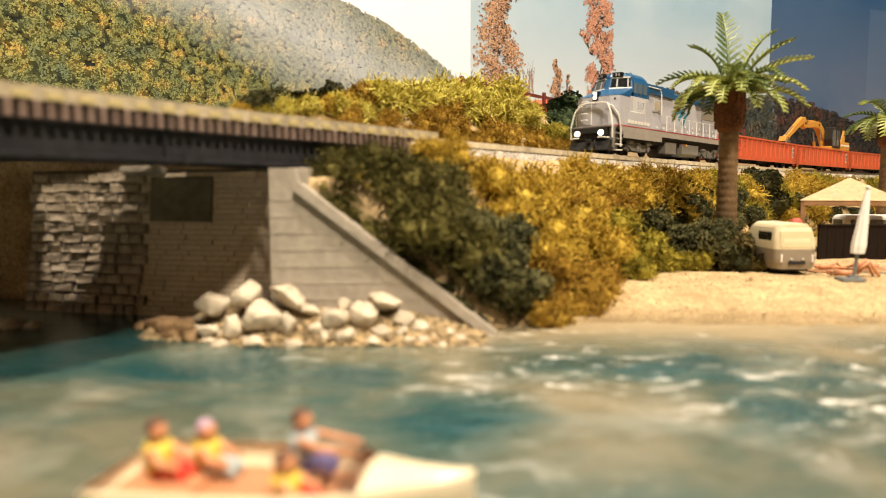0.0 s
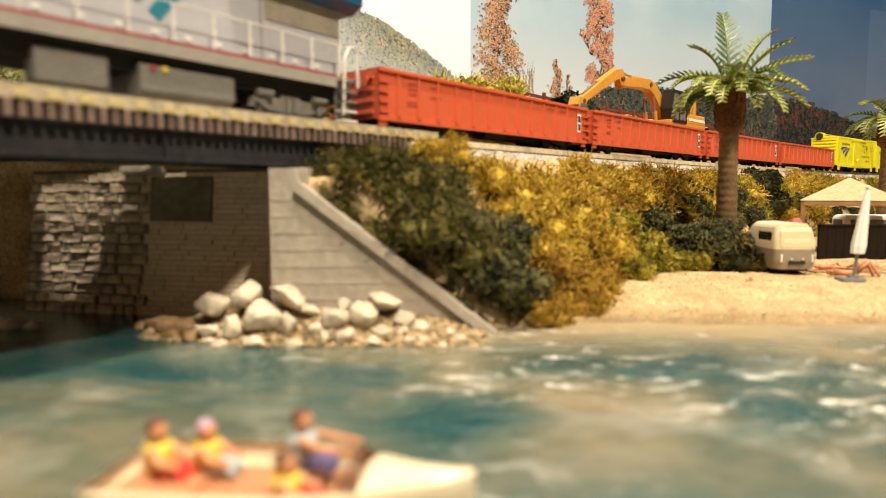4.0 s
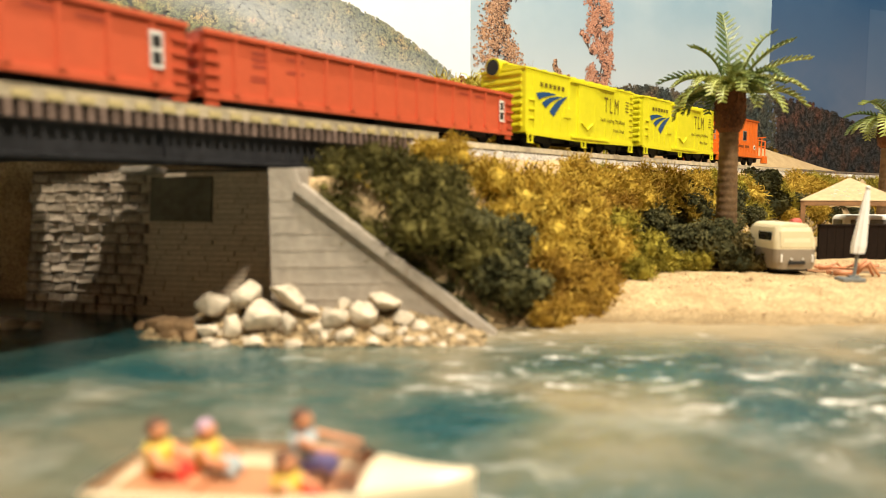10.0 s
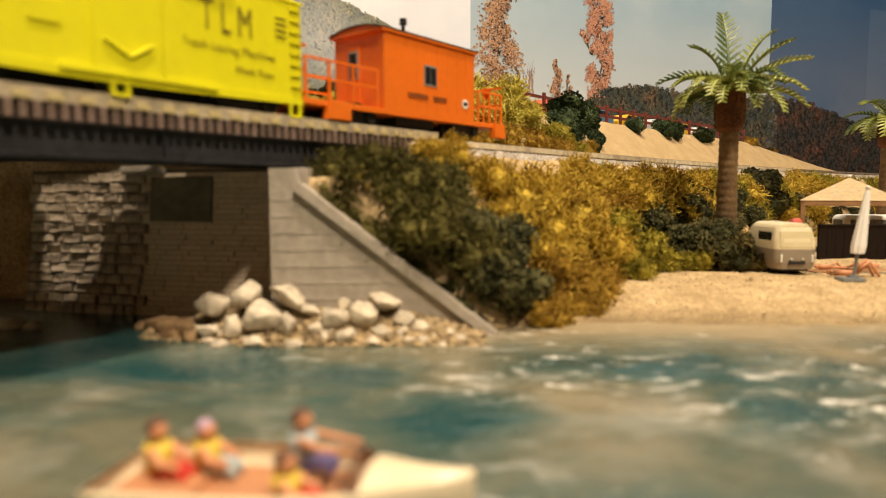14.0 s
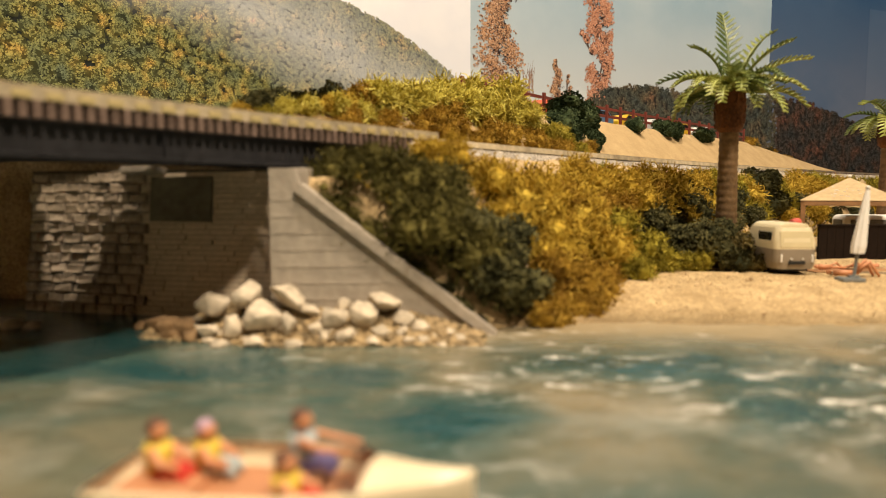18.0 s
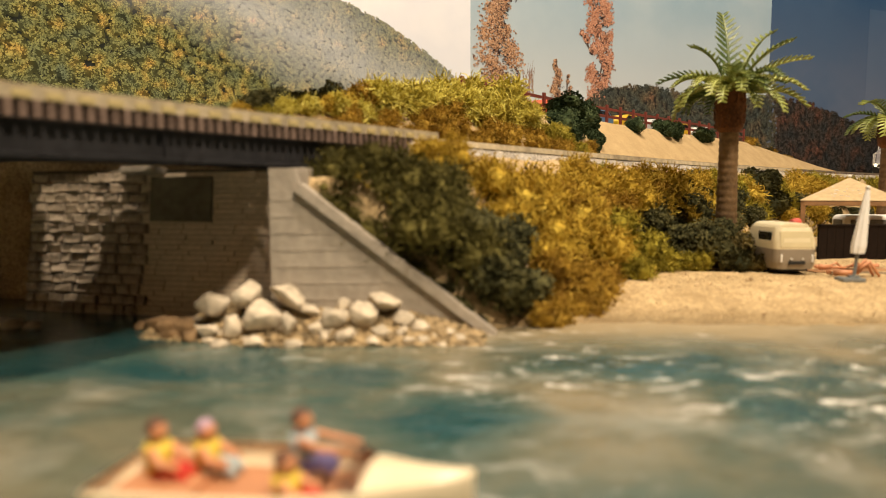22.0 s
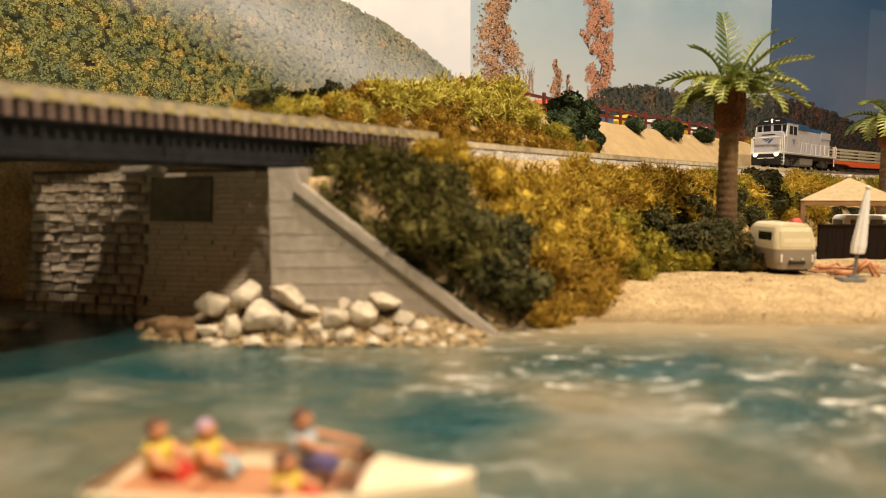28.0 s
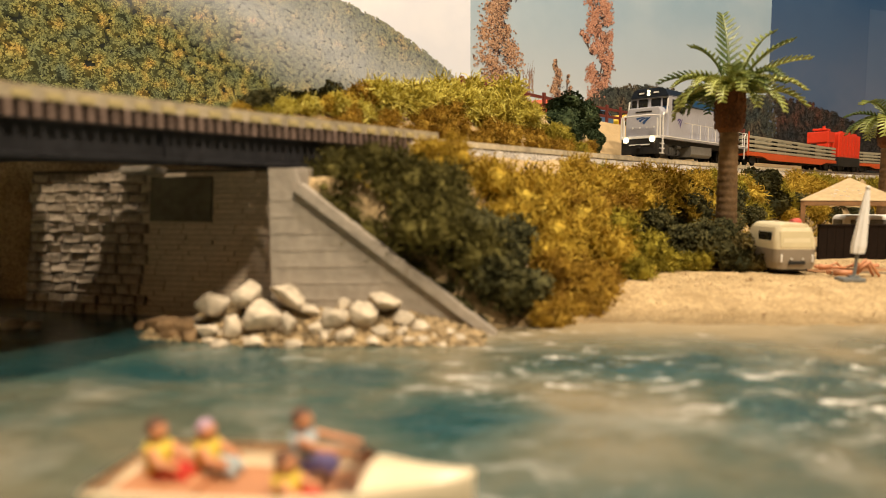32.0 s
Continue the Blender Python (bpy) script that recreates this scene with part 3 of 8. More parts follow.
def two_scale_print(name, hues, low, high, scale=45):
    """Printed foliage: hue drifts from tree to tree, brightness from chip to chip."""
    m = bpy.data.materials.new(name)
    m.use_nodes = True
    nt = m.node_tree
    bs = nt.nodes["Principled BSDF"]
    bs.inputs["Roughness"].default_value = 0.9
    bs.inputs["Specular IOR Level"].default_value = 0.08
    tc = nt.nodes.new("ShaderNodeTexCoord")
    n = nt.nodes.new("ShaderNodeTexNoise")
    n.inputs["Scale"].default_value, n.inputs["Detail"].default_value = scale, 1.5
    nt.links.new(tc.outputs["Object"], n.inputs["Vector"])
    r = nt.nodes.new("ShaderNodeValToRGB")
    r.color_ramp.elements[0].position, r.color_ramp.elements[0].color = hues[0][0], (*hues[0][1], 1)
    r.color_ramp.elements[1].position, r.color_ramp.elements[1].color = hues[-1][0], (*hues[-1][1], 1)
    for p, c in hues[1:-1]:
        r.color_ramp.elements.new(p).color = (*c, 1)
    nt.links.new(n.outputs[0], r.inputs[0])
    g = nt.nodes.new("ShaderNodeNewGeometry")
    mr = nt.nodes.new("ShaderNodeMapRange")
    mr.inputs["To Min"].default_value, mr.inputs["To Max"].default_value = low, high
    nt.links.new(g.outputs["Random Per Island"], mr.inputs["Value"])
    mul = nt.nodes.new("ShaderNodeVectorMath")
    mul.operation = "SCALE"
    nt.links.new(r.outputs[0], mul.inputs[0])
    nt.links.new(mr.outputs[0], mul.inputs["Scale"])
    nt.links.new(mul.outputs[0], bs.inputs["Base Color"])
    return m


def hazed(m, u0, u1, colour, most, zk=0.0):
    """Lets printed mist fade a forest print along u (with a lean zk), in drifts."""
    nt = m.node_tree
    bs = nt.nodes["Principled BSDF"]
    src = bs.inputs["Base Color"].links[0].from_socket
    tc = nt.nodes.new("ShaderNodeTexCoord")
    sep = nt.nodes.new("ShaderNodeSeparateXYZ")
    nt.links.new(tc.outputs["Object"], sep.inputs[0])
    lean = nt.nodes.new("ShaderNodeMath")
    lean.operation = "MULTIPLY_ADD"
    nt.links.new(sep.outputs["Z"], lean.inputs[0])
    lean.inputs[1].default_value = zk
    nt.links.new(sep.outputs["X"], lean.inputs[2])
    n = nt.nodes.new("ShaderNodeTexNoise")
    n.inputs["Scale"].default_value, n.inputs["Detail"].default_value = 9, 3
    nt.links.new(tc.outputs["Object"], n.inputs["Vector"])
    wob = nt.nodes.new("ShaderNodeMath")
    wob.operation = "MULTIPLY_ADD"
    nt.links.new(n.outputs[0], wob.inputs[0])
    wob.inputs[1].default_value = 0.16
    nt.links.new(lean.outputs[0], wob.inputs[2])
    rp = nt.nodes.new("ShaderNodeValToRGB")
    mr = nt.nodes.new("ShaderNodeMapRange")
    mr.inputs["From Min"].default_value, mr.inputs["From Max"].default_value = u0 * MM, u1 * MM
    nt.links.new(wob.outputs[0], mr.inputs["Value"])
    e = rp.color_ramp.elements
    e[0].position, e[0].color = 0.0, (0, 0, 0, 1)
    e[1].position, e[1].color = 1.0, (most * 0.15, most * 0.15, most * 0.15, 1)
    for p, k in ((0.42, 1.0), (0.58, 0.75), (0.76, 0.35)):
        e.new(p).color = (most * k, most * k, most * k, 1)
    nt.links.new(mr.outputs[0], rp.inputs[0])
    mix = nt.nodes.new("ShaderNodeMix")
    mix.data_type = "RGBA"
    nt.links.new(rp.outputs[0], mix.inputs["Factor"])
    nt.links.new(src, mix.inputs["A"])
    mix.inputs["B"].default_value = (*colour, 1)
    nt.links.new(mix.outputs["Result"], bs.inputs["Base Color"])


def mountain_edge(u):
    return float(np.interp(u, [-1500, -700, -480, -300, -200, -133, -92, -48, -18, 12, 37], [620, 520, 470, 390, 325, 283, 267, 244, 225, 204, 186]))


def hill_edge(u):
    return float(np.interp(u, [200, 240, 274, 323, 375, 428, 518, 560, 601, 652, 704, 745, 827, 1000, 1900], [170, 197, 203, 207, 200, 196, 200, 204, 199, 192, 180, 168, 150, 140, 140]))


def printed_forest(name, us, edge, z0, material, under, parent, label, size, chips, seed, depth, grow=1.0):
    rng = random.Random(seed)
    pts = [(u, edge(u) - 3 + 2.5 * rng.random()) for u in us]
    bm = bmesh.new()
    a = [bm.verts.new((u, depth + 0.25, z)) for u, z in pts]
    b = [bm.verts.new((u, depth + 0.25, z0)) for u, z in pts]
    for i in range(len(a) - 1):
        bm.faces.new((b[i], b[i + 1], a[i + 1], a[i]))
    base = part(name, bm, under, None, label)
    base.parent = parent
    spots = []
    u = us[0]
    while u < us[-1]:
        top = edge(u)
        k0 = grow(u) if callable(grow) else grow
        z = top - size * k0 * 0.3
        while z > z0:
            k = k0 * (1 + 0.5 * (top - z) / 260)
            spots.append((u + rng.uniform(-0.8, 0.8) * size * k, z + rng.uniform(-0.5, 0.5) * size * k, size * k * rng.uniform(0.6, 1.15)))
            z -= size * k * 0.95
        u += size * k0 * 1.05
    spots.sort(key=lambda q: -q[1])
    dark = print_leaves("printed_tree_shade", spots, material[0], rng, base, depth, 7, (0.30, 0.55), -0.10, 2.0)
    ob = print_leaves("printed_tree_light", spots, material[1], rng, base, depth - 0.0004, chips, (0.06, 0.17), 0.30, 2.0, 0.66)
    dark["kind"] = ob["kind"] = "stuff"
    return base


def backdrop_prints():
    cloud, sky, dusk = (bpy.data.objects[n] for n in ("backdrop_cloud", "backdrop_sky", "backdrop_dusk"))
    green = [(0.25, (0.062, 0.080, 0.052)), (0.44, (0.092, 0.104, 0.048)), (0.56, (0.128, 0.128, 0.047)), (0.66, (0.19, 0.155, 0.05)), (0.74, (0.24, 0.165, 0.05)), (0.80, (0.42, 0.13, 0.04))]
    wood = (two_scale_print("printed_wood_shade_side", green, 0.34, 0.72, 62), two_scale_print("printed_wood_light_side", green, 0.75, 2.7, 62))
    for m in wood:
        hazed(m, 190, 580, (0.54, 0.59, 0.67), 0.66, 1.9)
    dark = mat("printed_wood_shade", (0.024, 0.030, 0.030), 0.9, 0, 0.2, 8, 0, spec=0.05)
    hazed(dark, 190, 580, (0.44, 0.48, 0.55), 0.74, 1.9)
    us = list(np.linspace(-760, U831 - 1, 120))
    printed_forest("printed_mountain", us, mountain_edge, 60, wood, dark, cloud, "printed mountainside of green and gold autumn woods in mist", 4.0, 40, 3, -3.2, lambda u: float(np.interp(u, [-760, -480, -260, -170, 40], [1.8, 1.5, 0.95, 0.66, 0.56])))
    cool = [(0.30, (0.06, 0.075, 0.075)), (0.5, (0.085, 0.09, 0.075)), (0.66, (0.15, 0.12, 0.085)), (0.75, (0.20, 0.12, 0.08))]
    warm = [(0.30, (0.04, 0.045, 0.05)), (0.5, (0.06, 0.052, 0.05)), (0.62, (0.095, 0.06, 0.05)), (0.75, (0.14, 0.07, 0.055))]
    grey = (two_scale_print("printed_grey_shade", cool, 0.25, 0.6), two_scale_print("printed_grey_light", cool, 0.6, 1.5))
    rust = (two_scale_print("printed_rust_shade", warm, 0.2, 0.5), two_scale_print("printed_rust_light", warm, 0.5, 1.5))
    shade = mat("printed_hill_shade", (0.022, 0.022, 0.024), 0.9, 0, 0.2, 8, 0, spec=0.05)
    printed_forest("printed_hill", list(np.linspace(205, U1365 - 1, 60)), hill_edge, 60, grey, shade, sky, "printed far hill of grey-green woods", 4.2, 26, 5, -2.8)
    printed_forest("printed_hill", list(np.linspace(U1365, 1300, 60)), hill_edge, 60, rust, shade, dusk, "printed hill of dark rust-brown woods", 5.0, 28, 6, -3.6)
    pink = forest_material("printed_pink_leaves", [(0, (0.05, 0.03, 0.025)), (0.15, (0.22, 0.10, 0.07)), (0.55, (0.50, 0.24, 0.16)), (0.85, (0.62, 0.33, 0.23)), (1, (0.70, 0.48, 0.36))])
    tan = forest_material("printed_tan_leaves", [(0, (0.03, 0.025, 0.03)), (0.25, (0.14, 0.08, 0.06)), (0.55, (0.46, 0.26, 0.15)), (0.85, (0.60, 0.38, 0.24)), (1, (0.66, 0.50, 0.38))])
    rng = random.Random(11)

    def poplar(path, widths, material, n, chip, label):
        trunk = bmesh.new()
        tube([(u, -2.3, z) for u, z in path], 1.6, 5, trunk, 0.8)
        for v in trunk.verts:
            v.co.y = -2.35 - 0.02 * (v.co.y + 2.3)
        base = part("printed_tree", trunk, mat("printed_trunk", (0.06, 0.04, 0.035), 0.7), sky, label)
        zs, us = [p[1] for p in path], [p[0] for p in path]
        clumps = []
        for i in range(max(5, n // 60)):
            z = zs[0] + (zs[-1] - zs[0]) * (i + rng.random()) / max(5, n // 60)
            w = float(np.interp(z, zs, widths))
            clumps.append((float(np.interp(z, zs, us)) + rng.uniform(-0.8, 0.8) * w, z, w * rng.uniform(0.26, 0.5)))
        spots = []
        for _ in range(n):
            u, z, w = clumps[rng.randrange(len(clumps))]
            spots.append((u + rng.gauss(0, 0.45) * w, z + rng.gauss(0.2, 0.5) * w, chip * rng.uniform(0.7, 1.4)))
        core = []
        for _ in range(n // 3):
            u, z, w = clumps[rng.randrange(len(clumps))]
            mid = float(np.interp(z, zs, us))
            core.append((mid + (u - mid) * 0.6 + rng.gauss(0.25, 0.4) * w, z + rng.gauss(-0.6, 0.5) * w, chip * rng.uniform(0.6, 1.2)))
        print_leaves("printed_shade", core, mat("printed_tree_core", (0.045, 0.032, 0.034), 0.9, spec=0.05), rng, base, -2.44, 5, (0.2, 0.5), 0.0, 0.05)["kind"] = "stuff"
        print_leaves("printed_leaves", spots, material, rng, base, -2.5, 9, (0.16, 0.42), 0.0, 0.25)["kind"] = "stuff"
        over = [q for q in core if rng.random() < 0.30]
        print_leaves("printed_shade", over, mat("printed_tree_core", (0.045, 0.032, 0.034)), rng, base, -2.78, 4, (0.16, 0.36), 0.0, 0.05)["kind"] = "stuff"

    poplar([(73, 170), (75, 215), (80, 262), (84, 300), (84, 420)], [28, 36, 28, 24, 18], tan, 3800, 2.0, "printed tall poplar with tan autumn leaves")
    poplar([(232, 180), (236, 215), (242, 245), (232, 285), (230, 318), (229, 420)], [15, 20, 24, 22, 22, 14], pink, 3800, 2.0, "printed tall poplar with pink autumn leaves")
    poplar([(222, 246), (208, 268), (203, 278)], [7, 9, 6], pink, 260, 2.3, "printed leafy side branch")
    poplar([(167, 180), (167, 205), (166, 234)], [17, 13, 3], tan, 560, 1.8, "printed small poplar with tan autumn leaves")
    poplar([(183, 180), (183, 214)], [9, 4], tan, 240, 1.6, "printed small poplar with tan autumn leaves")
    bare = bmesh.new()
    for k in range(26):
        x0, dx = 124 + rng.uniform(-8, 8), rng.uniform(-9, 9)
        tube([(x0, -2.4, 185), (x0 + dx * 0.4, -2.4, 205), (x0 + dx, -2.4, rng.uniform(212, 230))], 0.32, 3, bare, 0.15)
    part("printed_tree", bare, mat("printed_bare_twigs", (0.30, 0.20, 0.16), 0.7), sky, "printed bare twiggy bush")


backdrop_prints()


# ---- abutment, wing wall ----
# the wall stands back from the wing wall and leans back as it rises
ABUTMENT = at(-192, 288, -14, math.degrees(math.atan2(-26, 118.5))) @ pose(0, 0, 0, -7, 0, 0)


def stone_wall():
    wall = thing("abutment", ABUTMENT, "cut-stone bridge abutment wall, grey-brown and weathered", "abutment")
    length = 131.0
    part("wall_core", B((0, length + 3, 0.5, 16, 0, 78)), MORTAR, wall, "dark mortar joints")
    part("recess_panel", B((64.0, 93.5, -1.6, 0.6, 55, 74.5), bevel=0.3), mat("dark_panel", (0.17, 0.155, 0.115), 0.9, 0, 0.2, 4, 0.2, spec=0.1), wall, "smooth dark panel set in the stones")
    part("ledge", B((52, 70, -7, 14, 75.5, 78.5), bevel=0.6), CONCRETE, wall, "pale concrete ledge on the wall top")
    rng = random.Random(4)
    protos = {"stone": [], "slab": []}
    for w in (6.4, 8.0, 9.6, 5.2, 7.2):
        for q in range(2):
            bm = B((0.15, w - 0.15, -0.7, 1.2, 0.15, 4.35), bevel=0.85)
            for v in bm.verts:
                if v.co.y < 0:
                    v.co.y -= 1.6 * rng.random()
            protos["stone"].append((w, part("stone", bm, STONE, wall)))
    for w in (11.0, 14.0):
        protos["slab"].append((w, part("stone", B((0.08, w - 0.08, -0.3, 1.2, 0.08, 2.18), bevel=0.2), mat("dressed_stone", (0.60, 0.50, 0.385), 0.85, 0, 0.12, 3, 0.25, objrand=0.25, spec=0.2), wall, "thin smooth course of stone")))
    used = set()

    def lay(kind, x_from, x_to, z, deep):
        x = x_from - rng.uniform(0, 3)
        while x < x_to - 3:
            i = rng.randrange(len(protos[kind]))
            w, pr = protos[kind][i]
            if x + w <= x_to + 3.5:
                m = at(x, rng.uniform(-deep, 0.3), z)
                if (kind, i) in used:
                    again(pr, m)
                else:
                    pr.matrix_basis = m
                    used.add((kind, i))
            x += w
    # rough blocks away from the wing wall, thin smooth courses next to it
    for row in range(17):
        lay("stone", 3, 62, row * 4.5, 0.9)
    for row in range(34):
        lay("slab", 58, length + 1, row * 2.25, 0.15)
    # wing wall of cast concrete with a sloped coping
    wing = thing("wing_wall", at(-64, 236, 0), "smooth concrete wing wall with a sloped coping", "retaining wall")
    prof = [(0, -14), (84, -14), (84, -4), (80, 0.5), (12, 53), (9, 62), (0, 62)]
    bm = prism(prof, 0, 7, "y")
    part("wall_face", bm, CONCRETE, wing, "board-marked pale concrete face")
    for k in range(9):
        z = 1.0 + 6.2 * k
        right = 12 + (53 - z) / 52.5 * 68 - 2
        part("board_mark", B((0.5, right, -0.16, 0.05, z - 0.5, z + 0.5), bevel=0.08), CONCRETE, wing)
    cop = bmesh.new()
    d = Vector((68, 0, -52.5)).normalized()
    n = Vector((-d.z, 0, d.x))
    p, q = Vector((10, 0, 55)), Vector((83, 0, -1.2))
    vs = []
    for c in (p, q):
        for a, b in ((-1.8, -2.2), (-1.8, 8), (2.4, 8), (2.4, -2.2)):
            vs.append(cop.verts.new((c.x + n.x * a, b, c.z + n.z * a)))
    for f in ((0, 1, 2, 3), (7, 6, 5, 4), (0, 4, 5, 1), (1, 5, 6, 2), (2, 6, 7, 3), (3, 7, 4, 0)):
        cop.faces.new([vs[i] for i in f])
    bmesh.ops.recalc_face_normals(cop, faces=cop.faces)
    bmesh.ops.bevel(cop, geom=list(cop.edges), offset=0.5, segments=2, affect="EDGES")
    part("coping", cop, CONCRETE, wing, "sloped concrete coping")
    part("return_wall", B((0.4, 9, 6.8, 44, -14, 58), bevel=0.4), CONCRETE, wing, "concrete return of the wing wall")
    part("bridge_seat", B((-2, 13, 8, 44, 50, 62.5), bevel=0.5), CONCRETE, wing, "concrete seat under the bridge end")


stone_wall()


# ---- track and bridge ----
def sweep(name, prof, s0, s1, step, material, parent, label=""):
    """A profile (off, z) drawn along the line of the track."""
    ss = list(np.arange(s0, s1, step)) + [s1]
    n = len(prof)
    verts, faces = [], []
    for s in ss:
        for o, z in prof:
            x, y, _ = line(s, o)
            verts.append((x, y, z))
    for i in range(len(ss) - 1):
        for j in range(n):
            faces.append((i * n + j, i * n + (j + 1) % n, (i + 1) * n + (j + 1) % n, (i + 1) * n + j))
    faces += [tuple(range(n))[::-1], tuple((len(ss) - 1) * n + j for j in range(n))]
    ob = sheet(name, verts, faces, material, parent, smooth=False)
    if label:
        ob["label"] = label
    return ob


def track():
    tr = thing("railway_track", at(0, 0, 0), "single railway track with weathered rails on wooden ties", "track")
    for o in (-8.25, 8.25):
        h = 2.1
        sweep("rail", [(o - 0.9, RAIL - h), (o + 0.9, RAIL - h), (o + 0.9, RAIL - h + 0.35), (o + 0.3, RAIL - h + 0.6), (o + 0.3, RAIL - 0.7), (o + 0.5, RAIL - 0.5), (o + 0.5, RAIL), (o - 0.5, RAIL), (o - 0.5, RAIL - 0.5), (o - 0.3, RAIL - 0.7), (o - 0.3, RAIL - h + 0.6), (o - 0.9, RAIL - h + 0.35)], -2400, 3000, 16, RAIL_TOP, tr, "weathered steel rail")
    tie = part("tie", B((-1.15, 1.15, -15.5, 15.5, 0, 1.9), bevel=0.15), TIE_WOOD, tr)
    tie.matrix_basis = on_line(72, 0, RAIL - 4.0)
    s = 75.0
    while s < 1300:
        again(tie, on_line(s, 0, RAIL - 4.0))
        s += 6.6
    # ballast bed and loose stones
    sweep("ballast_bed", [(-25, 69), (25, 69), (18, 75.6), (-18, 75.6)], 40, 3000, 12, mat("ballast_bed_grit", (0.42, 0.38, 0.33), 0.95, 0, 0.25, 1.2, 0.6), tr, "pale grey ballast bed")
    sweep("ballast_bed", [(-25, 69), (25, 69), (18, 75.6), (-18, 75.6)], -2400, -345, 12, mat("ballast_bed_grit", (0.42, 0.38, 0.33)), tr, "pale grey ballast bed")
    rng = random.Random(8)
    verts, faces = [], []
    for _ in range(9000):
        s = 42 + 1030 * rng.random() ** 1.3
        o = rng.uniform(6, 28) if rng.random() < 0.8 else rng.uniform(-26, 6)
        z = min(76.2, 75.9 - max(0, abs(o) - 17.5) * 0.87)
        x, y, _ = line(s, o)
        r = rng.uniform(0.35, 0.85)
        b = len(verts)
        for dx, dy, dz in ((1, 0, 0), (-1, 0, 0), (0, 1, 0), (0, -1, 0), (0, 0, 1), (0, 0, -1)):
            k = r * rng.uniform(0.6, 1.2)
            verts.append((x + dx * k, y + dy * k, z + dz * k))
        for f in ((0, 2, 4), (2, 1, 4), (1, 3, 4), (3, 0, 4), (2, 0, 5), (1, 2, 5), (3, 1, 5), (0, 3, 5)):
            faces.append(tuple(b + i for i in f))
    st = sheet("loose_ballast", verts, faces, BALLAST, tr, smooth=False)
    st["kind"] = "stuff"

    br = thing("girder_bridge", at(0, 0, 0), "deck girder railway bridge, black girders under closely laid wooden ties", "bridge")
    bt = part("bridge_tie", B((-1.05, 1.05, -16.5, 16.5, 0, 4.8), bevel=0.15), TIE_WOOD, br)
    bt.matrix_basis = on_line(70, 0, RAIL - 6.9)
    s = 70.0
    while s > -340:
        s -= 3.55
        again(bt, on_line(s, 0, RAIL - 6.9))
    for o in (14.9, -14.9):
        sweep("guard_timber", [(o - 1.3, RAIL - 2.1), (o + 1.3, RAIL - 2.1), (o + 1.3, RAIL + 1.9), (o - 1.3, RAIL + 1.9)], -340, 62, 8, GUARD, br, "pale guard timber along the tie ends")
    for o in (16.6, -16.6):
        sweep("track_edge", [(o - 2.6, RAIL - 4.4), (o + 2.6, RAIL - 4.4), (o + 2.0, RAIL - 1.4), (o - 2.0, RAIL - 1.4)], 58, 640, 8, GUARD, br, "pale worn edging along the ballast")
    block = part("spacer_block", B((-2.3, 2.3, -0.5, 0.5, 0, 2.2), bevel=0.3), mat("spacer_yellow", (0.60, 0.49, 0.24), 0.7, 0, 0.2, 3, 0.2), br)
    block.matrix_basis = on_line(58, 16.5, RAIL - 2.0)
    s = 58.0
    while s > -330:
        s -= 8.4
        again(block, on_line(s, 16.5, RAIL - 2.0))
    for o in (12.0, -12.0):
        sweep("girder", [(o - 2.2, 63.2), (o + 2.2, 63.2), (o + 2.2, 64.2), (o + 0.5, 64.4), (o + 0.5, 72.6), (o + 2.2, 72.8), (o + 2.2, 73.7), (o - 2.2, 73.7), (o - 2.2, 72.8), (o - 0.5, 72.6), (o - 0.5, 64.4), (o - 2.2, 64.2)], -345, 12, 12, GIRDER, br, "black plate girder")
        for k in range(-334, 0, 86):
            m = on_line(k, o, 0)
            st = part("stiffener", B((-0.4, 0.4, -2.0, 2.0, 64.3, 72.7)), GIRDER, br)
            st.matrix_basis = m
    pd = thing("side_deck", at(0, 0, 0), "dark slab added beside the railway bridge to shade the abutment", "bridge")
    # added slab shades the abutment; its opening lets one patch of light through
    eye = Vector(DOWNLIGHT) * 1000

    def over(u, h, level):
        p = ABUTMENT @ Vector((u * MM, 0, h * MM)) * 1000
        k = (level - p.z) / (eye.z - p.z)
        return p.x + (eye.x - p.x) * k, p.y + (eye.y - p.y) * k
    # outline of the wanted light patch, in wall coordinates
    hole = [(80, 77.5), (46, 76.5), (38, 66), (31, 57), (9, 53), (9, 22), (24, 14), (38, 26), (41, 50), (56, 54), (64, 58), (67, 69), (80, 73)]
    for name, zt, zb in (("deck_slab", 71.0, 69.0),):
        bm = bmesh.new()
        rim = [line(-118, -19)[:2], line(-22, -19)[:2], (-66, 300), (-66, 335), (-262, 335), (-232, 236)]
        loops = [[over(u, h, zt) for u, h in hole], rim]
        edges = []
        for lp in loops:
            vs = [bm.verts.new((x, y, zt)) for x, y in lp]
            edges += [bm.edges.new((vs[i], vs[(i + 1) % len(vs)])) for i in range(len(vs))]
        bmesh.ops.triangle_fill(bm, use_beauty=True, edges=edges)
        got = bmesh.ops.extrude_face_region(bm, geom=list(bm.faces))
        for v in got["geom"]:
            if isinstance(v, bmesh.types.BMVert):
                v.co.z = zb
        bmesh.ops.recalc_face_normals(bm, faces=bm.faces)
        part(name, bm, GIRDER, pd, "added dark slab, its opening cut to light one patch of wall")
    # added edge beam, shades the wall along with the slab
    sweep("deck_beam", [(-21.5, 64.5), (-19.5, 64.5), (-19.5, 69.1), (-21.5, 69.1)], -118, -30, 12, GIRDER, pd)
    ab = thing("far_abutment", on_line(-352, 0, -14), "plain concrete abutment at the bridge's far end", "abutment")
    part("pier", B((-10, 12, -80, 40, 0, 77), bevel=1), CONCRETE, ab)


track()
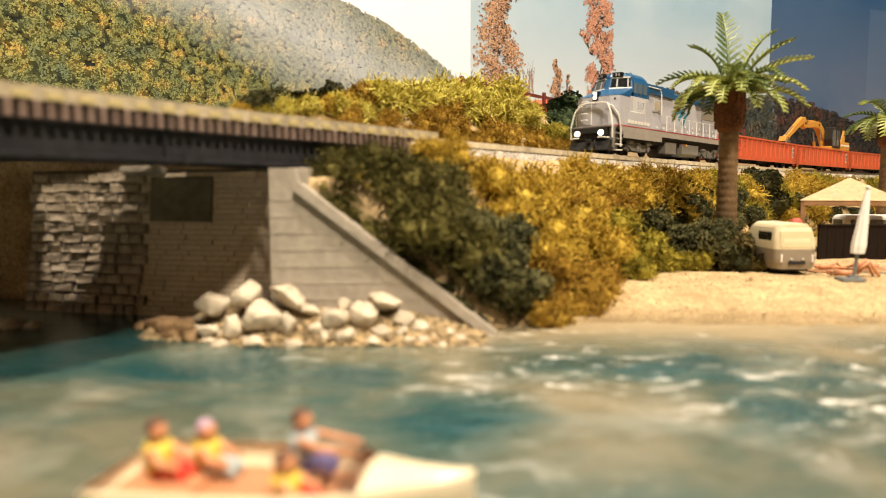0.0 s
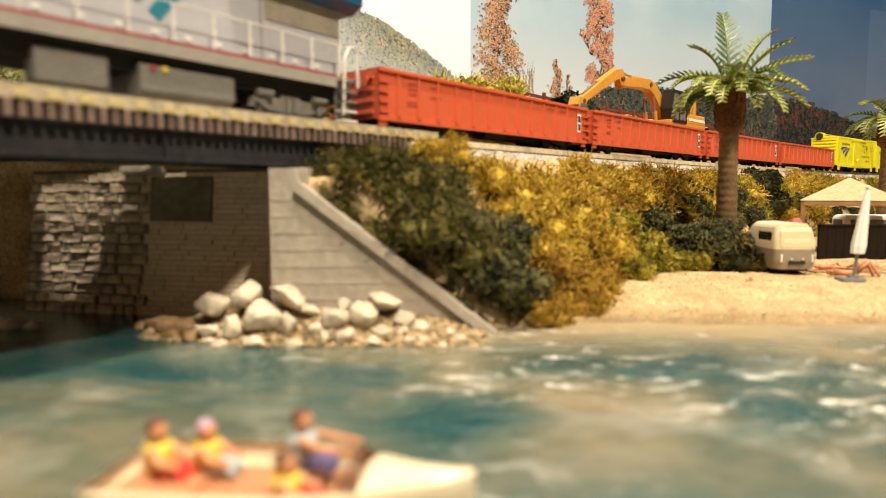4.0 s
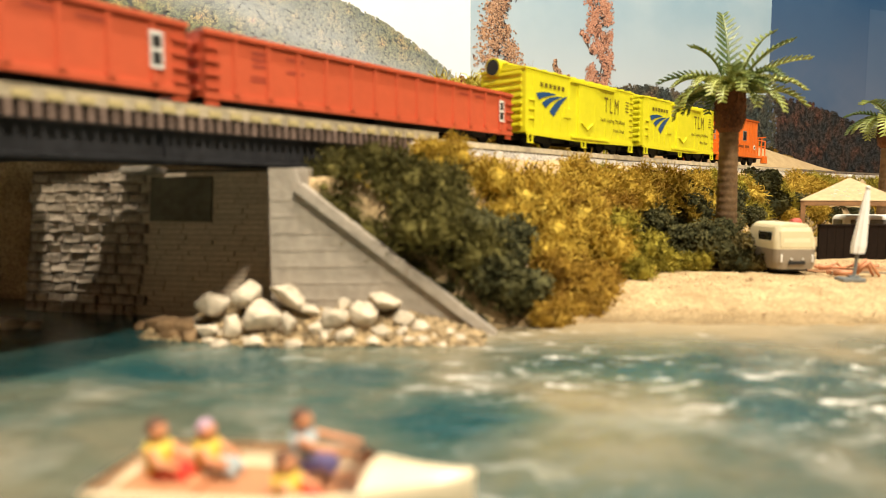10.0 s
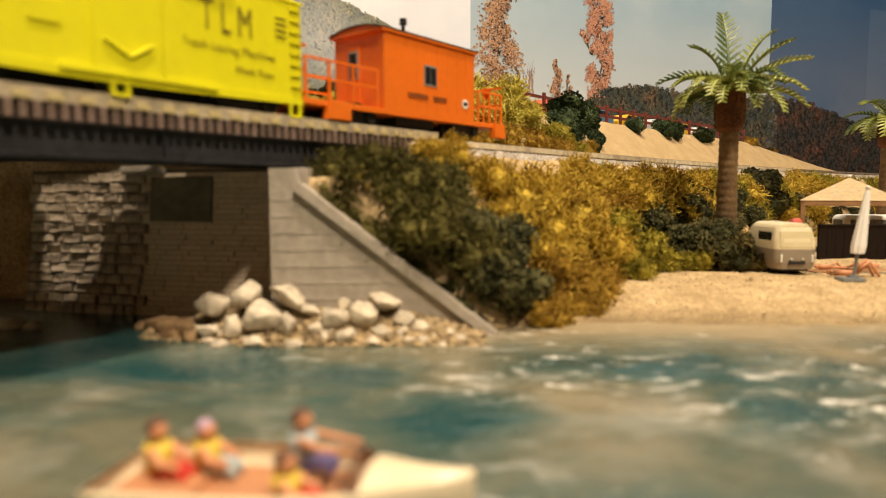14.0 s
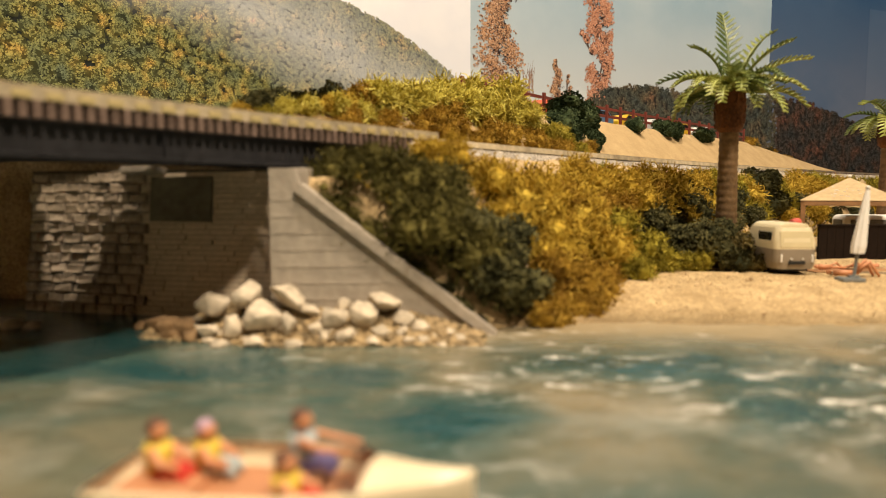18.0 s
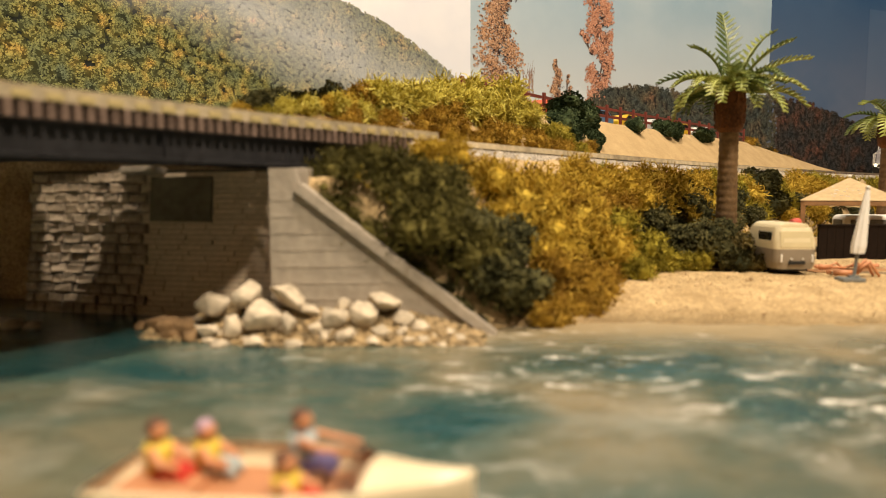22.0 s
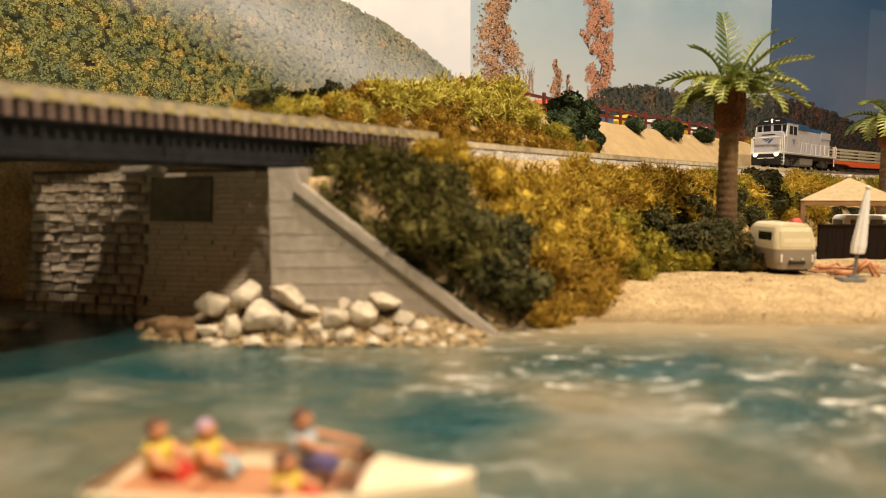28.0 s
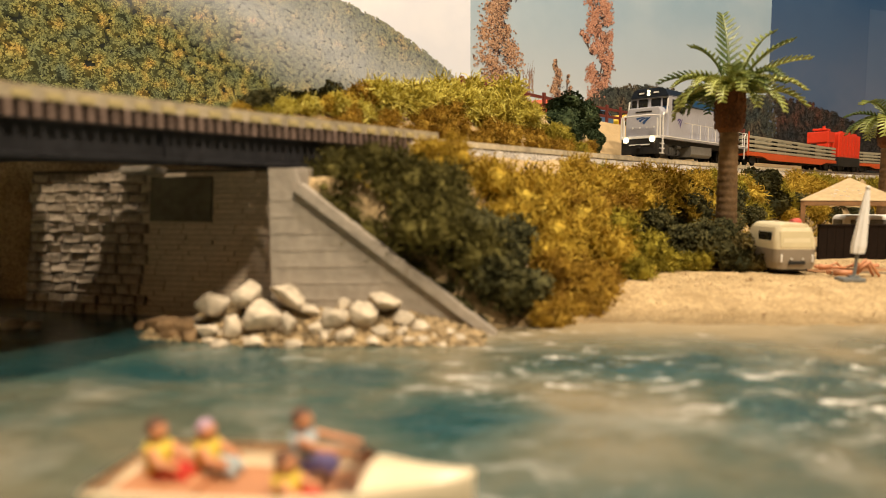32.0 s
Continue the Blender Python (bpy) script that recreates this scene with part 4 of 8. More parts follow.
# ---- trains: local x points the way they go, local y toward the river, z up from the rail ----
def wheelset(parent, x):
    w = part("wheel", disc((0, 7.6, 5.4), "y", 5.4, 2.0, 18), TRUCK_BLACK, parent)
    w.matrix_basis = at(x, 0, 0)
    again(w, at(x, -15.2, 0))
    ax = part("axle", disc((x, 0, 5.4), "y", 1.0, 15, 8), TRUCK_BLACK, parent)


def bogie(thing_, x, base=23.0, heavy=False, name="bogie", paint=None):
    """A two-axle truck; a heavy one carries the equalisers, springs and brake gear of an engine."""
    b = new(name)
    b.parent = thing_
    b.matrix_basis = at(x, 0, 0)
    h = base / 2
    steel = paint or (FRAME_GREY if heavy else TRUCK_BLACK)
    fr = bmesh.new()
    for sy in (1, -1):
        y0, y1 = (10.2, 12.4) if sy > 0 else (-12.4, -10.2)
        prism([(-h - 4, 4.5), (-h - 3, 8.2), (-5, 8.8), (-3.5, 11.2), (3.5, 11.2), (5, 8.8), (h + 3, 8.2), (h + 4, 4.5), (h - 3, 4.2), (4.5, 2.6), (-4.5, 2.6), (-h + 3, 4.2)], y0, y1, "y", fr)
    part("side_frame", fr, steel, b)
    part("bolster", B((-3.5, 3.5, -11, 11, 7, 11.5), bevel=0.3), TRUCK_BLACK, b)
    for k in (-h, h):
        part("axle_box", disc((k, 12.6, 5.4), "y", 2.6, 1.8, 12), steel, b)
        part("axle_box", disc((k, -12.6, 5.4), "y", 2.6, 1.8, 12), steel, b)
        wheelset(b, k)
    if heavy:
        for k in (-1.8, 1.8):
            part("spring", tube([(k, 13.0, 3.4), (k, 13.0, 9.0)], 1.1, 8), steel, b)
        part("brake_cylinder", tube([(-h - 2, 13.6, 9.6), (-h + 5, 13.6, 9.6)], 1.4, 10), steel, b)
        part("brake_cylinder", tube([(h - 5, 13.6, 9.6), (h + 2, 13.6, 9.6)], 1.4, 10), steel, b)
        part("brake_pipe", tube([(-h - 3, 14.2, 6), (-h + 2, 14.4, 3.0), (0, 14.3, 2.4), (h - 2, 14.4, 3.0), (h + 3, 14.2, 6)], 0.45, 6), TRUCK_BLACK, b)
    return b


def coupler(t, x, sgn):
    c = bmesh.new()
    a, b = (x, x + 5.0) if sgn > 0 else (x - 5.0, x)
    part("coupler", B((a, b, -1.4, 1.4, 7.6, 10.4), bevel=0.3), TRUCK_BLACK, t)


def swoosh(thing_, material, m, w, h, label="plain swept emblem of three bands"):
    """Three tapered bands that sweep down like a road, in the plane x, y of m."""
    bm = bmesh.new()

    def band(upper, lower):
        top, bot = curve(upper), curve(lower)
        a = [bm.verts.new(((x - 0.5) * w, (y - 0.37) * h, 0)) for x, y in top]
        b = [bm.verts.new(((x - 0.5) * w, (y - 0.37) * h, 0)) for x, y in bot]
        for i in range(8):
            bm.faces.new((b[i], b[i + 1], a[i + 1], a[i]))

    def curve(pts):
        """Nine points on the quadratic arc through the three given."""
        (x0, y0), (x1, y1), (x2, y2) = pts
        out = []
        for i in range(9):
            k = i / 8
            u, v, q = (1 - k) * (1 - 2 * k), 4 * k * (1 - k), k * (2 * k - 1)
            out.append((u * x0 + v * x1 + q * x2, u * y0 + v * y1 + q * y2))
        return out
    band([(0, 0.64), (0.27, 0.725), (0.61, 0.72)], [(0.09, 0.465), (0.32, 0.60), (0.59, 0.69)])
    band([(0.18, 0.37), (0.45, 0.59), (0.82, 0.68)], [(0.30, 0.24), (0.50, 0.48), (0.79, 0.65)])
    band([(0.42, 0.155), (0.64, 0.49), (1, 0.74)], [(0.55, 0), (0.75, 0.37), (0.97, 0.70)])
    bmesh.ops.recalc_face_normals(bm, faces=bm.faces)
    got = bmesh.ops.extrude_face_region(bm, geom=list(bm.faces))
    for v in got["geom"]:
        if isinstance(v, bmesh.types.BMVert):
            v.co.z += 0.07
    bmesh.ops.recalc_face_normals(bm, faces=bm.faces)
    ob = part("emblem", bm, material, thing_, label)
    ob.matrix_basis = m
    return ob


def side_print(x, y, z):
    """A plane on the river side, at x, y, z, in which print runs toward the train's tail."""
    return at(x, y, z, 180, 90, 0)


def bars(thing_, material, x, y, z, w, h, n=1, gap=1.4):
    """Writing too small to read: plain bars on the river side."""
    for k in range(n):
        part("lettering_bar", B((x - w / 2, x + w / 2, y - 0.02, y + 0.06, z - k * gap - h / 2, z - k * gap + h / 2)), material, thing_)


def ladder(t, x, y, z0, z1, material, n, w=4.0):
    dz = (z1 - z0) / n
    for k in range(n):
        z = z0 + dz * (k + 0.5)
        part("rung", B((x - w / 2, x + w / 2, y, y + 0.9, z - 0.3, z + 0.3)), material, t)


def handrail(t, pts, material, name="handrail", r=0.42):
    return part(name, tube(pts, r, 6), material, t)


def loft(low, high, bevel=0.0):
    """A solid between two rings of points, one above (or before) the other."""
    bm = bmesh.new()
    a, b = [bm.verts.new(p) for p in low], [bm.verts.new(p) for p in high]
    n = len(a)
    for k in range(n):
        bm.faces.new((a[k], a[(k + 1) % n], b[(k + 1) % n], b[k]))
    bm.faces.new(a[::-1]), bm.faces.new(b)
    bmesh.ops.recalc_face_normals(bm, faces=bm.faces)
    if bevel:
        bmesh.ops.bevel(bm, geom=list(bm.edges), offset=bevel, segments=2, affect="EDGES")
    return bm


def locomotive_widecab():
    L, R = 120.0, 104.0
    t = thing("locomotive", at(0, 0, 0), "wide-cab diesel locomotive, silver with a blue roof, headlights on", "locomotive", "train vehicles")
    D = 20.0
    part("frame", B((-R + 8, L - 6, -13, 13, 10.0, 18.6), bevel=0.4), TRUCK_BLACK, t, "black underframe")
    part("walkway", B((-R + 6, 102, -17.2, 17.2, D - 1.6, D), bevel=0.2), FRAME_GREY, t)
    for y in (17.25, -17.45):
        part("side_sill", B((-88, 102, y, y + 0.2, D - 4.4, D - 0.3)), SILL_GREY, t, "silver-grey side sill")
        part("red_stripe", B((-88, 102.6, y, y + 0.27, D - 0.2, D + 0.6)), STRIPE_RED, t, "thin red stripe")
        part("side_skirt", B((36, 98, y, y + 0.2, 11.6, D - 4.2)), SILL_GREY, t, "grey side skirt")
    # long hood
    part("hood", B((-96, 58, -11.2, 11.2, D, 48.6), bevel=0.5), SILVER, t, "silver engine hood")
    part("hood_roof", prism([(-11.35, 48.0), (11.35, 48.0), (10.9, 52.4), (8.6, 54.2), (-8.6, 54.2), (-10.9, 52.4)], -40, 58, "x", bevel=0.3), LOCO_BLUE, t, "blue hood roof")
    part("blower_housing", B((5, 57, -13.0, 13.0, 48.4, 55.4), bevel=0.5), LOCO_BLUE, t, "blue blower housing")
    part("roof_vent", B((-30, -20, -5, 5, 54.0, 55.6), bevel=0.3), FRAME_GREY, t, "grey roof vent")
    part("exhaust_stack", B((-18, -13, -4, 4, 54.0, 56.0), bevel=0.4), TRUCK_BLACK, t)
    # radiator with its overhanging wings
    part("radiator_housing", prism([(-17.4, 50.8), (-11.4, 47.8), (11.4, 47.8), (17.4, 50.8), (17.4, 55.2), (14.2, 57.6), (-14.2, 57.6), (-17.4, 55.2)], -104, -40, "x", bevel=0.3), LOCO_BLUE, t, "blue overhanging radiator housing")
    part("radiator_core", B((-95.5, -57, -11.6, 11.6, 37, 47.9), bevel=0.2), mat("radiator_grey", (0.34, 0.30, 0.25), 0.6, 0.2, 0.15, 1.0, 0.5), t, "tan-grey radiator grille")
    part("hood_door_line", B((-55.6, -55.0, 11.1, 11.5, D + 1, 47.6)), FRAME_GREY, t)
    for k in range(10):
        x = -94 + k * 15.0
        part("hood_door", B((x, x + 13.4, 11.15, 11.42, D + 2, 35.5), bevel=0.12), SILVER, t)
    for k in range(6):
        part("door_latch", B((-96 + k * 15, -95 + k * 15, 11.3, 11.8, 27, 28.6)), WHITE_PAINT, t)
    for k in range(6):
        part("hood_bolt", disc((-50 + k * 18, 11.4, 45.5), "y", 0.5, 0.5, 8), WHITE_PAINT, t)
    part("side_vent", B((28.5, 40.5, 11.2, 12.2, 35.5, 45), bevel=0.2), SILVER, t)
    part("vent_grille", B((29.5, 39.5, 12.1, 12.5, 36.5, 44), bevel=0.2), mat("vent_tan", (0.40, 0.35, 0.27), 0.7, 0, 0.15, 0.8, 0.5), t, "tan air intake grille")
    # cab: silver below, blue above
    part("cab", B((59, 88.6, -17.3, 17.3, D, 42.2), bevel=0.4), SILVER, t, "silver cab side")
    part("cab_upper", prism([(-17.3, 42.0), (17.3, 42.0), (17.1, 51.5), (14.6, 56.6), (11, 59.8), (-11, 59.8), (-14.6, 56.6), (-17.1, 51.5)], 59.2, 82.5, "x", bevel=0.35), LOCO_BLUE, t, "blue cab top")
    part("cab_back", B((57.5, 59.5, -14, 14, D, 52), bevel=0.3), SILVER, t)
    # the wide nose, its front corners cut back
    plan = [(88.5, -17.3), (103, -17.3), (107, -11), (107, 11), (103, 17.3), (88.5, 17.3)]
    part("nose", loft([(x, y, D) for x, y in plan], [(x, y, 41.2) for x, y in plan], bevel=0.4), SILVER, t, "silver wide nose")
    part("nose_stripe", loft([(x + 0.25, y * 1.014, D - 0.3) for x, y in plan], [(x + 0.25, y * 1.014, D + 0.5) for x, y in plan]), STRIPE_RED, t, "thin red stripe")
    part("nose_top", loft([(x, y, 41.2) for x, y in plan], [(82, -17.1, 48.0), (84.2, -16.9, 48.0), (92.4, -2.0, 48.2), (92.4, 2.0, 48.2), (84.2, 16.9, 48.0), (82, 17.1, 48.0)], bevel=0.2), LOCO_BLUE, t, "blue sloped nose top")
    low, high = [(81, -16.9), (84.2, -16.7), (92.2, -1.5), (92.2, 1.5), (84.2, 16.7), (81, 16.9)], [(79, -14.7), (81.4, -14.6), (88.4, -1.5), (88.4, 1.5), (81.4, 14.6), (79, 14.7)]
    part("windshield_frame", loft([(x, y, 47.8) for x, y in low], [(x, y, 57.0) for x, y in high]), LOCO_BLUE, t, "blue windshield surround")
    part("roof_front", loft([(x + 0.8, y, 56.8) for x, y in high], [(x - 1.2, y * 0.86, 60.0) for x, y in high], bevel=0.3), LOCO_BLUE, t, "blue roof edge")
    for s in (1, -1):
        c = [Vector(p) for p in ((92.2, 1.5 * s, 47.8), (84.2, 16.7 * s, 47.8), (81.4, 14.6 * s, 57.0), (88.4, 1.5 * s, 57.0))]

        def pane(u0, u1, v0, v1, out):
            pts = [c[0].lerp(c[1], u).lerp(c[3].lerp(c[2], u), v) for u, v in ((u0, v0), (u1, v0), (u1, v1), (u0, v1))]
            n = (c[1] - c[0]).cross(c[3] - c[0]).normalized() * s
            if n.x < 0:
                n = -n
            return loft([p - n * 0.3 for p in pts], [p + n * out for p in pts])
        part("windshield", pane(0.07, 0.93, 0.10, 0.84, 0.25), GLASS_DARK, t, "dark windshield")
        part("windshield_trim", pane(0.02, 0.95, 0.0, 0.09, 0.7), RAIL_WHITE, t, "white lower trim")
        part("sun_visor", pane(0.05, 0.92, 0.86, 0.93, 0.9), RAIL_WHITE, t, "white visor")
        for u in (0.30, 0.78):
            part("wiper", pane(u, u + 0.06, 0.16, 0.82, 0.5), mat("wiper_grey", (0.36, 0.37, 0.38), 0.5), t)
        nb = part("number_board", B((-0.8, 0.9, -4.0, 4.0, -1.7, 1.5), bevel=0.2), GLASS_DARK, t, "dark number board")
        nb.matrix_basis = at(86.9, 6.3 * s, 58.6, 26 * s)
        lettering("517", 2.2, WHITE_PAINT, t, at(86.9, 6.3 * s, 58.6, 26 * s) @ at(0.95, 0, -0.9, 90, 90, 0), depth=0.06)
    for x0, x1 in ((78.5, 83.5), (70.5, 77.0), (63.5, 69.0)):
        for y in (16.9, -17.5):
            part("cab_window", B((x0, x1, y, y + 0.6, 44.6, 52.0), bevel=0.15), mat("grey_blue_window", (0.10, 0.14, 0.19), 0.12, 0, 0.1, 5, 0), t, "grey-blue cab side window")
    part("window_bar", B((69.4, 70.1, 17.2, 17.7, 44.0, 52.4)), LOCO_BLUE, t)
    part("cab_door", B((60.5, 65.5, 17.2, 17.5, D + 2, 41), bevel=0.15), SILVER, t)
    part("number_panel", B((61.5, 84, 17.2, 17.42, 31.6, 41.2), bevel=0.12), mat("pale_silver", (0.60, 0.60, 0.63), 0.4, 0.1, 0.04, 3, 0.03), t, "paler panel behind the fleet number")
    for k in range(11):
        part("sill_louvre", B((-84 + k * 11.5, -81.6 + k * 11.5, 11.4, 11.8, 23.0, 24.6), bevel=0.12), RAIL_WHITE, t)
    part("cab_panel", B((66.5, 88, 17.2, 17.45, 24.5, 31), bevel=0.15), SILVER, t)
    lettering("517", 7.6, mat("number_grey_blue", (0.30, 0.36, 0.46), 0.5), t, side_print(72.5, 17.52, 33.4), "grey-blue fleet number", width=0.95)
    part("lettering_bar", B((67, 88, 17.4, 17.5, 30.6, 31.5)), mat("print_white", (0.75, 0.75, 0.75), 0.5), t)
    for k in range(7):
        part("battery_louvre", B((58 + k * 5.0, 61.4 + k * 5.0, 17.25, 17.7, 22.4, 24.8), bevel=0.12), RAIL_WHITE, t)
    # lights
    for z in (40.2, 43.0):
        part("headlight", disc((108.0, 0, z), "x", 1.2, 1.6, 14), LIGHT_ON, t, "glowing headlight")
    part("headlight_housing", B((103.5, 107.6, -2.2, 2.2, 38.2, 44.8), bevel=0.5), GLASS_DARK, t)
    for y in (9.4, -9.4):
        part("ditch_light", disc((L - 4.4, y, 14.6), "x", 2.0, 1.4, 14), LIGHT_ON, t, "glowing ditch light")
        part("ditch_light_hood", disc((L - 5.6, y, 14.6), "x", 2.5, 1.6, 14), TRUCK_BLACK, t)
        handrail(t, [(L - 6, y * 1.6, 11.0), (L - 3.4, y * 1.3, 11.4), (L - 3.4, y * 0.8, 11.4)], RAIL_WHITE, "uncoupling_lever", 0.5)
    # nose door, grab irons
    part("nose_door", B((106.9, 107.4, -10.6, -3.6, D + 1.5, 36), bevel=0.2), SILVER, t)
    part("door_jamb", B((107.0, 107.6, -3.6, -3.0, D + 1.5, 36)), RAIL_WHITE, t)
    for z in (25, 29.5, 34, 38):
        handrail(t, [(106.6, -11.0, z), (108.6, -11.0, z), (108.6, -6.5, z), (106.6, -6.5, z)], RAIL_WHITE, "grab_iron", 0.4)
    part("nose_hole", disc((105.0, 14.2, 38.8), "x", 0.7, 0.9, 10), PRINT_BLACK, t)
    # pilot, steps, couplers
    part("pilot", prism([(-16.2, 4.0), (16.2, 4.0), (16.6, D - 0.4), (-16.6, D - 0.4)], 107.5, 110.5, "x", bevel=0.4), FRAME_GREY, t, "grey pilot sheet")
    part("front_deck", B((102.8, L - 6, -15.6, 15.6, D - 1.4, D - 0.3), bevel=0.3), FRAME_GREY, t)
    part("snowplough", prism([(L - 9, 2.0), (L - 3, 2.6), (L - 7, 9.6), (L - 9, 9.6)], -15.5, 15.5, "y", bevel=0.2), TRUCK_BLACK, t, "black snow plough")
    part("anticlimber", B((L - 8, L - 4.6, -7, 7, 14.4, 18.2), bevel=0.4), TRUCK_BLACK, t)
    part("air_hose", tube([(L - 6, 4, 10), (L - 3, 5, 7), (L - 4, 6, 3.5)], 0.5, 6), TRUCK_BLACK, t)
    coupler(t, L - 6, 1)
    coupler(t, -R + 2, -1)
    for x in (103.5, -R + 9):
        for k in range(4):
            for y in (1, -1):
                a, b = sorted((y * 12.6, y * 17.8))
                part("step", B((x - 4.2, x + 4.2, a, b, 2.4 + k * 3.9, 3.2 + k * 3.9)), RAIL_WHITE if k in (0, 1) else FRAME_GREY, t)
        for y in (13.2, -13.2):
            part("step_sheet", B((x - 4.4, x + 4.4, y - 0.4, y + 0.4, 3, 18.6)), FRAME_GREY, t)
    for y in (16.7, -16.7):
        handrail(t, [(112.5, y * 1.0, 11), (112.5, y * 1.0, 20), (111.5, y * 0.86, 30), (110, y * 0.66, 35.6), (109, y * 0.3, 36.6), (109, 0, 36.6)], RAIL_WHITE, r=0.62)
        handrail(t, [(102.2, y * 1.06, 5), (102.8, y * 1.07, 18), (104.8, y * 1.03, 27), (107.0, y * 0.82, 33.5), (108.2, y * 0.62, 35)], RAIL_WHITE, r=0.62)
        handrail(t, [(-R + 3, y, D - 3), (-R + 3.4, y, 31), (-R + 5, y, 33.4), (-R + 8, y, 33.0), (-R + 11, y * 1.03, 28), (-R + 12.4, y * 1.03, 5)], RAIL_WHITE, r=0.62)
        handrail(t, [(-R + 12, y, 32.5), (-30, y, 32.5), (28, y, 32.5)], RAIL_WHITE, r=0.26)
        handrail(t, [(57.5, y * 0.8, 54.5), (54, y * 0.82, 53), (32, y * 0.8, 53), (30, y * 0.8, 50), (29.6, y * 0.82, 33)], RAIL_WHITE, r=0.5)
        for k in range(9):
            x = -90 + k * 14.6
            part("stanchion", tube([(x, y, D - 1.5), (x, y, 32.5)], 0.42, 6), RAIL_WHITE, t)
    part("fuel_tank", prism([(-13, 2.2), (13, 2.2), (15.6, 4.6), (15.6, 12.4), (-15.6, 12.4), (-15.6, 4.6)], -40, -6, "x", bevel=0.5), FRAME_GREY, t, "grey fuel tank")
    part("air_tank", B((3, 23, 8, 14.6, 3.5, 13.0), bevel=0.8), FRAME_GREY, t, "grey equipment box")
    part("fuel_filler", disc((-14, 15.8, 11.6), "y", 1.0, 0.8, 8), CLOTH_YELLOW, t, "yellow filler cap")
    part("fuel_filler", disc((-10, 15.8, 11.6), "y", 1.0, 0.8, 8), STRIPE_RED, t, "red filler cap")
    part("pipe_run", tube([(-90, 14.6, 15.4), (-40, 14.6, 15.6), (30, 14.6, 15.4)], 0.7, 6), TRUCK_BLACK, t)
    bogie(t, 66, 32, True)
    bogie(t, -68, 30, True)
    swoosh(t, LOGO_TEAL, side_print(-14, 11.5, 34.0), 28, 19)
    for k in range(6):
        bars(t, mat('number_grey_blue', (0.30, 0.36, 0.46)), -4.5 - 3.8 * k, 11.5, 44.0, 2.6, 2.2)
    return t


def locomotive_hood():
    """The second train's engine: a narrower cab with a low nose, silver with a blue roof."""
    L = 108.0
    F, NX = 89.0, 80.0
    t = thing("locomotive", at(0, 0, 0), "older silver diesel locomotive with blue roof, ditch lights on", "locomotive", "train vehicles")
    part("frame", B((-L + 3, F - 4, -14, 14, 11.0, 16.4), bevel=0.4), TRUCK_BLACK, t, "black underframe")
    part("walkway", B((-L, F - 3, -17.0, 17.0, 15.2, 17.2), bevel=0.2), SILVER, t, "silver walkway edge")
    part("hood", B((-L + 8, 42, -10.5, 10.5, 17.2, 46), bevel=0.5), SILVER, t, "silver engine hood")
    part("hood_roof", prism([(-10.6, 45.5), (10.6, 45.5), (9.8, 50.0), (-9.8, 50.0)], -L + 20, 42, "x", bevel=0.3), LOCO_BLUE, t, "blue hood roof")
    part("radiator", B((-L + 8, -L + 44, -11.4, 11.4, 39, 47.6), bevel=0.5), SILVER, t)
    part("brake_blister", B((-14, 30, -11.8, 11.8, 46, 52.0), bevel=0.5), LOCO_BLUE, t, "blue blister")
    for k in range(8):
        part("hood_door", B((-L + 12 + k * 16, -L + 26 + k * 16, 10.45, 10.8, 19, 36), bevel=0.12), SILVER, t)
    part("cab", B((36, 70, -16.4, 16.4, 17.2, 50.0), bevel=0.5), SILVER, t, "silver cab")
    part("cab_roof", prism([(-16.6, 49.2), (16.6, 49.2), (13.5, 55.0), (9.0, 56.6), (-9.0, 56.6), (-13.5, 55.0)], 35.4, 71.5, "x", bevel=0.35), mat("dark_navy_paint", (0.012, 0.02, 0.035), 0.35, 0, 0.1, 3, 0.03), t, "dark navy cab roof")
    part("blue_band", B((69.9, 70.6, -16.3, 16.3, 39.2, 41.0)), LOCO_BLUE, t, "blue band")
    part("nose", prism([(-15.6, 17.2), (15.6, 17.2), (15.2, 36), (12.5, 40.6), (-12.5, 40.6), (-15.2, 36)], 64, NX, "x", bevel=0.9), SILVER, t, "silver broad nose")
    part("nose_grille", B((NX - 0.2, NX + 0.25, -7, 7, 36.4, 37.6)), TRUCK_BLACK, t)
    for y in (-9, -3, 3, 9):
        part("nose_rivet", disc((NX + 0.2, y, 24.5), "x", 0.7, 0.5, 8), WHITE_PAINT, t)
    part("horn", B((54, 66, -6, 6, 56.4, 57.1), bevel=0.3), RAIL_WHITE, t, "white roof fitting")
    for y0, y1 in ((1.5, 9.5), (-9.5, -1.5)):
        part("windshield", B((69.8, 70.4, y0, y1, 41.4, 48.2), bevel=0.1), GLASS_DARK, t, "dark windshield")
    for y0, y1 in ((11.2, 15.4), (-15.4, -11.2)):
        part("windshield", B((69.8, 70.4, y0, y1, 40.4, 47.8), bevel=0.1), GLASS_DARK, t, "dark windshield")
    for x0, x1 in ((41, 51), (54, 64)):
        part("cab_window", B((x0, x1, 16.1, 16.7, 37.5, 47.0), bevel=0.1), GLASS_DARK, t, "dark cab side window")
    for y in (-6.2, 6.2):
        part("number_board", B((70.9, 71.9, y - 3.0, y + 3.0, 51.6, 54.2), bevel=0.15), GLASS_DARK, t, "dark number board")
        bars_x = part("lettering_bar", B((71.9, 72.05, y - 2.2, y + 2.2, 52.3, 53.5)), WHITE_PAINT, t)
    part("headlight", disc((72.2, 0, 54.2), "x", 1.1, 1.0, 12), LIGHT_ON, t, "glowing headlight")
    part("headlight", disc((72.2, 0, 51.6), "x", 1.1, 1.0, 12), LIGHT_ON, t, "glowing headlight")
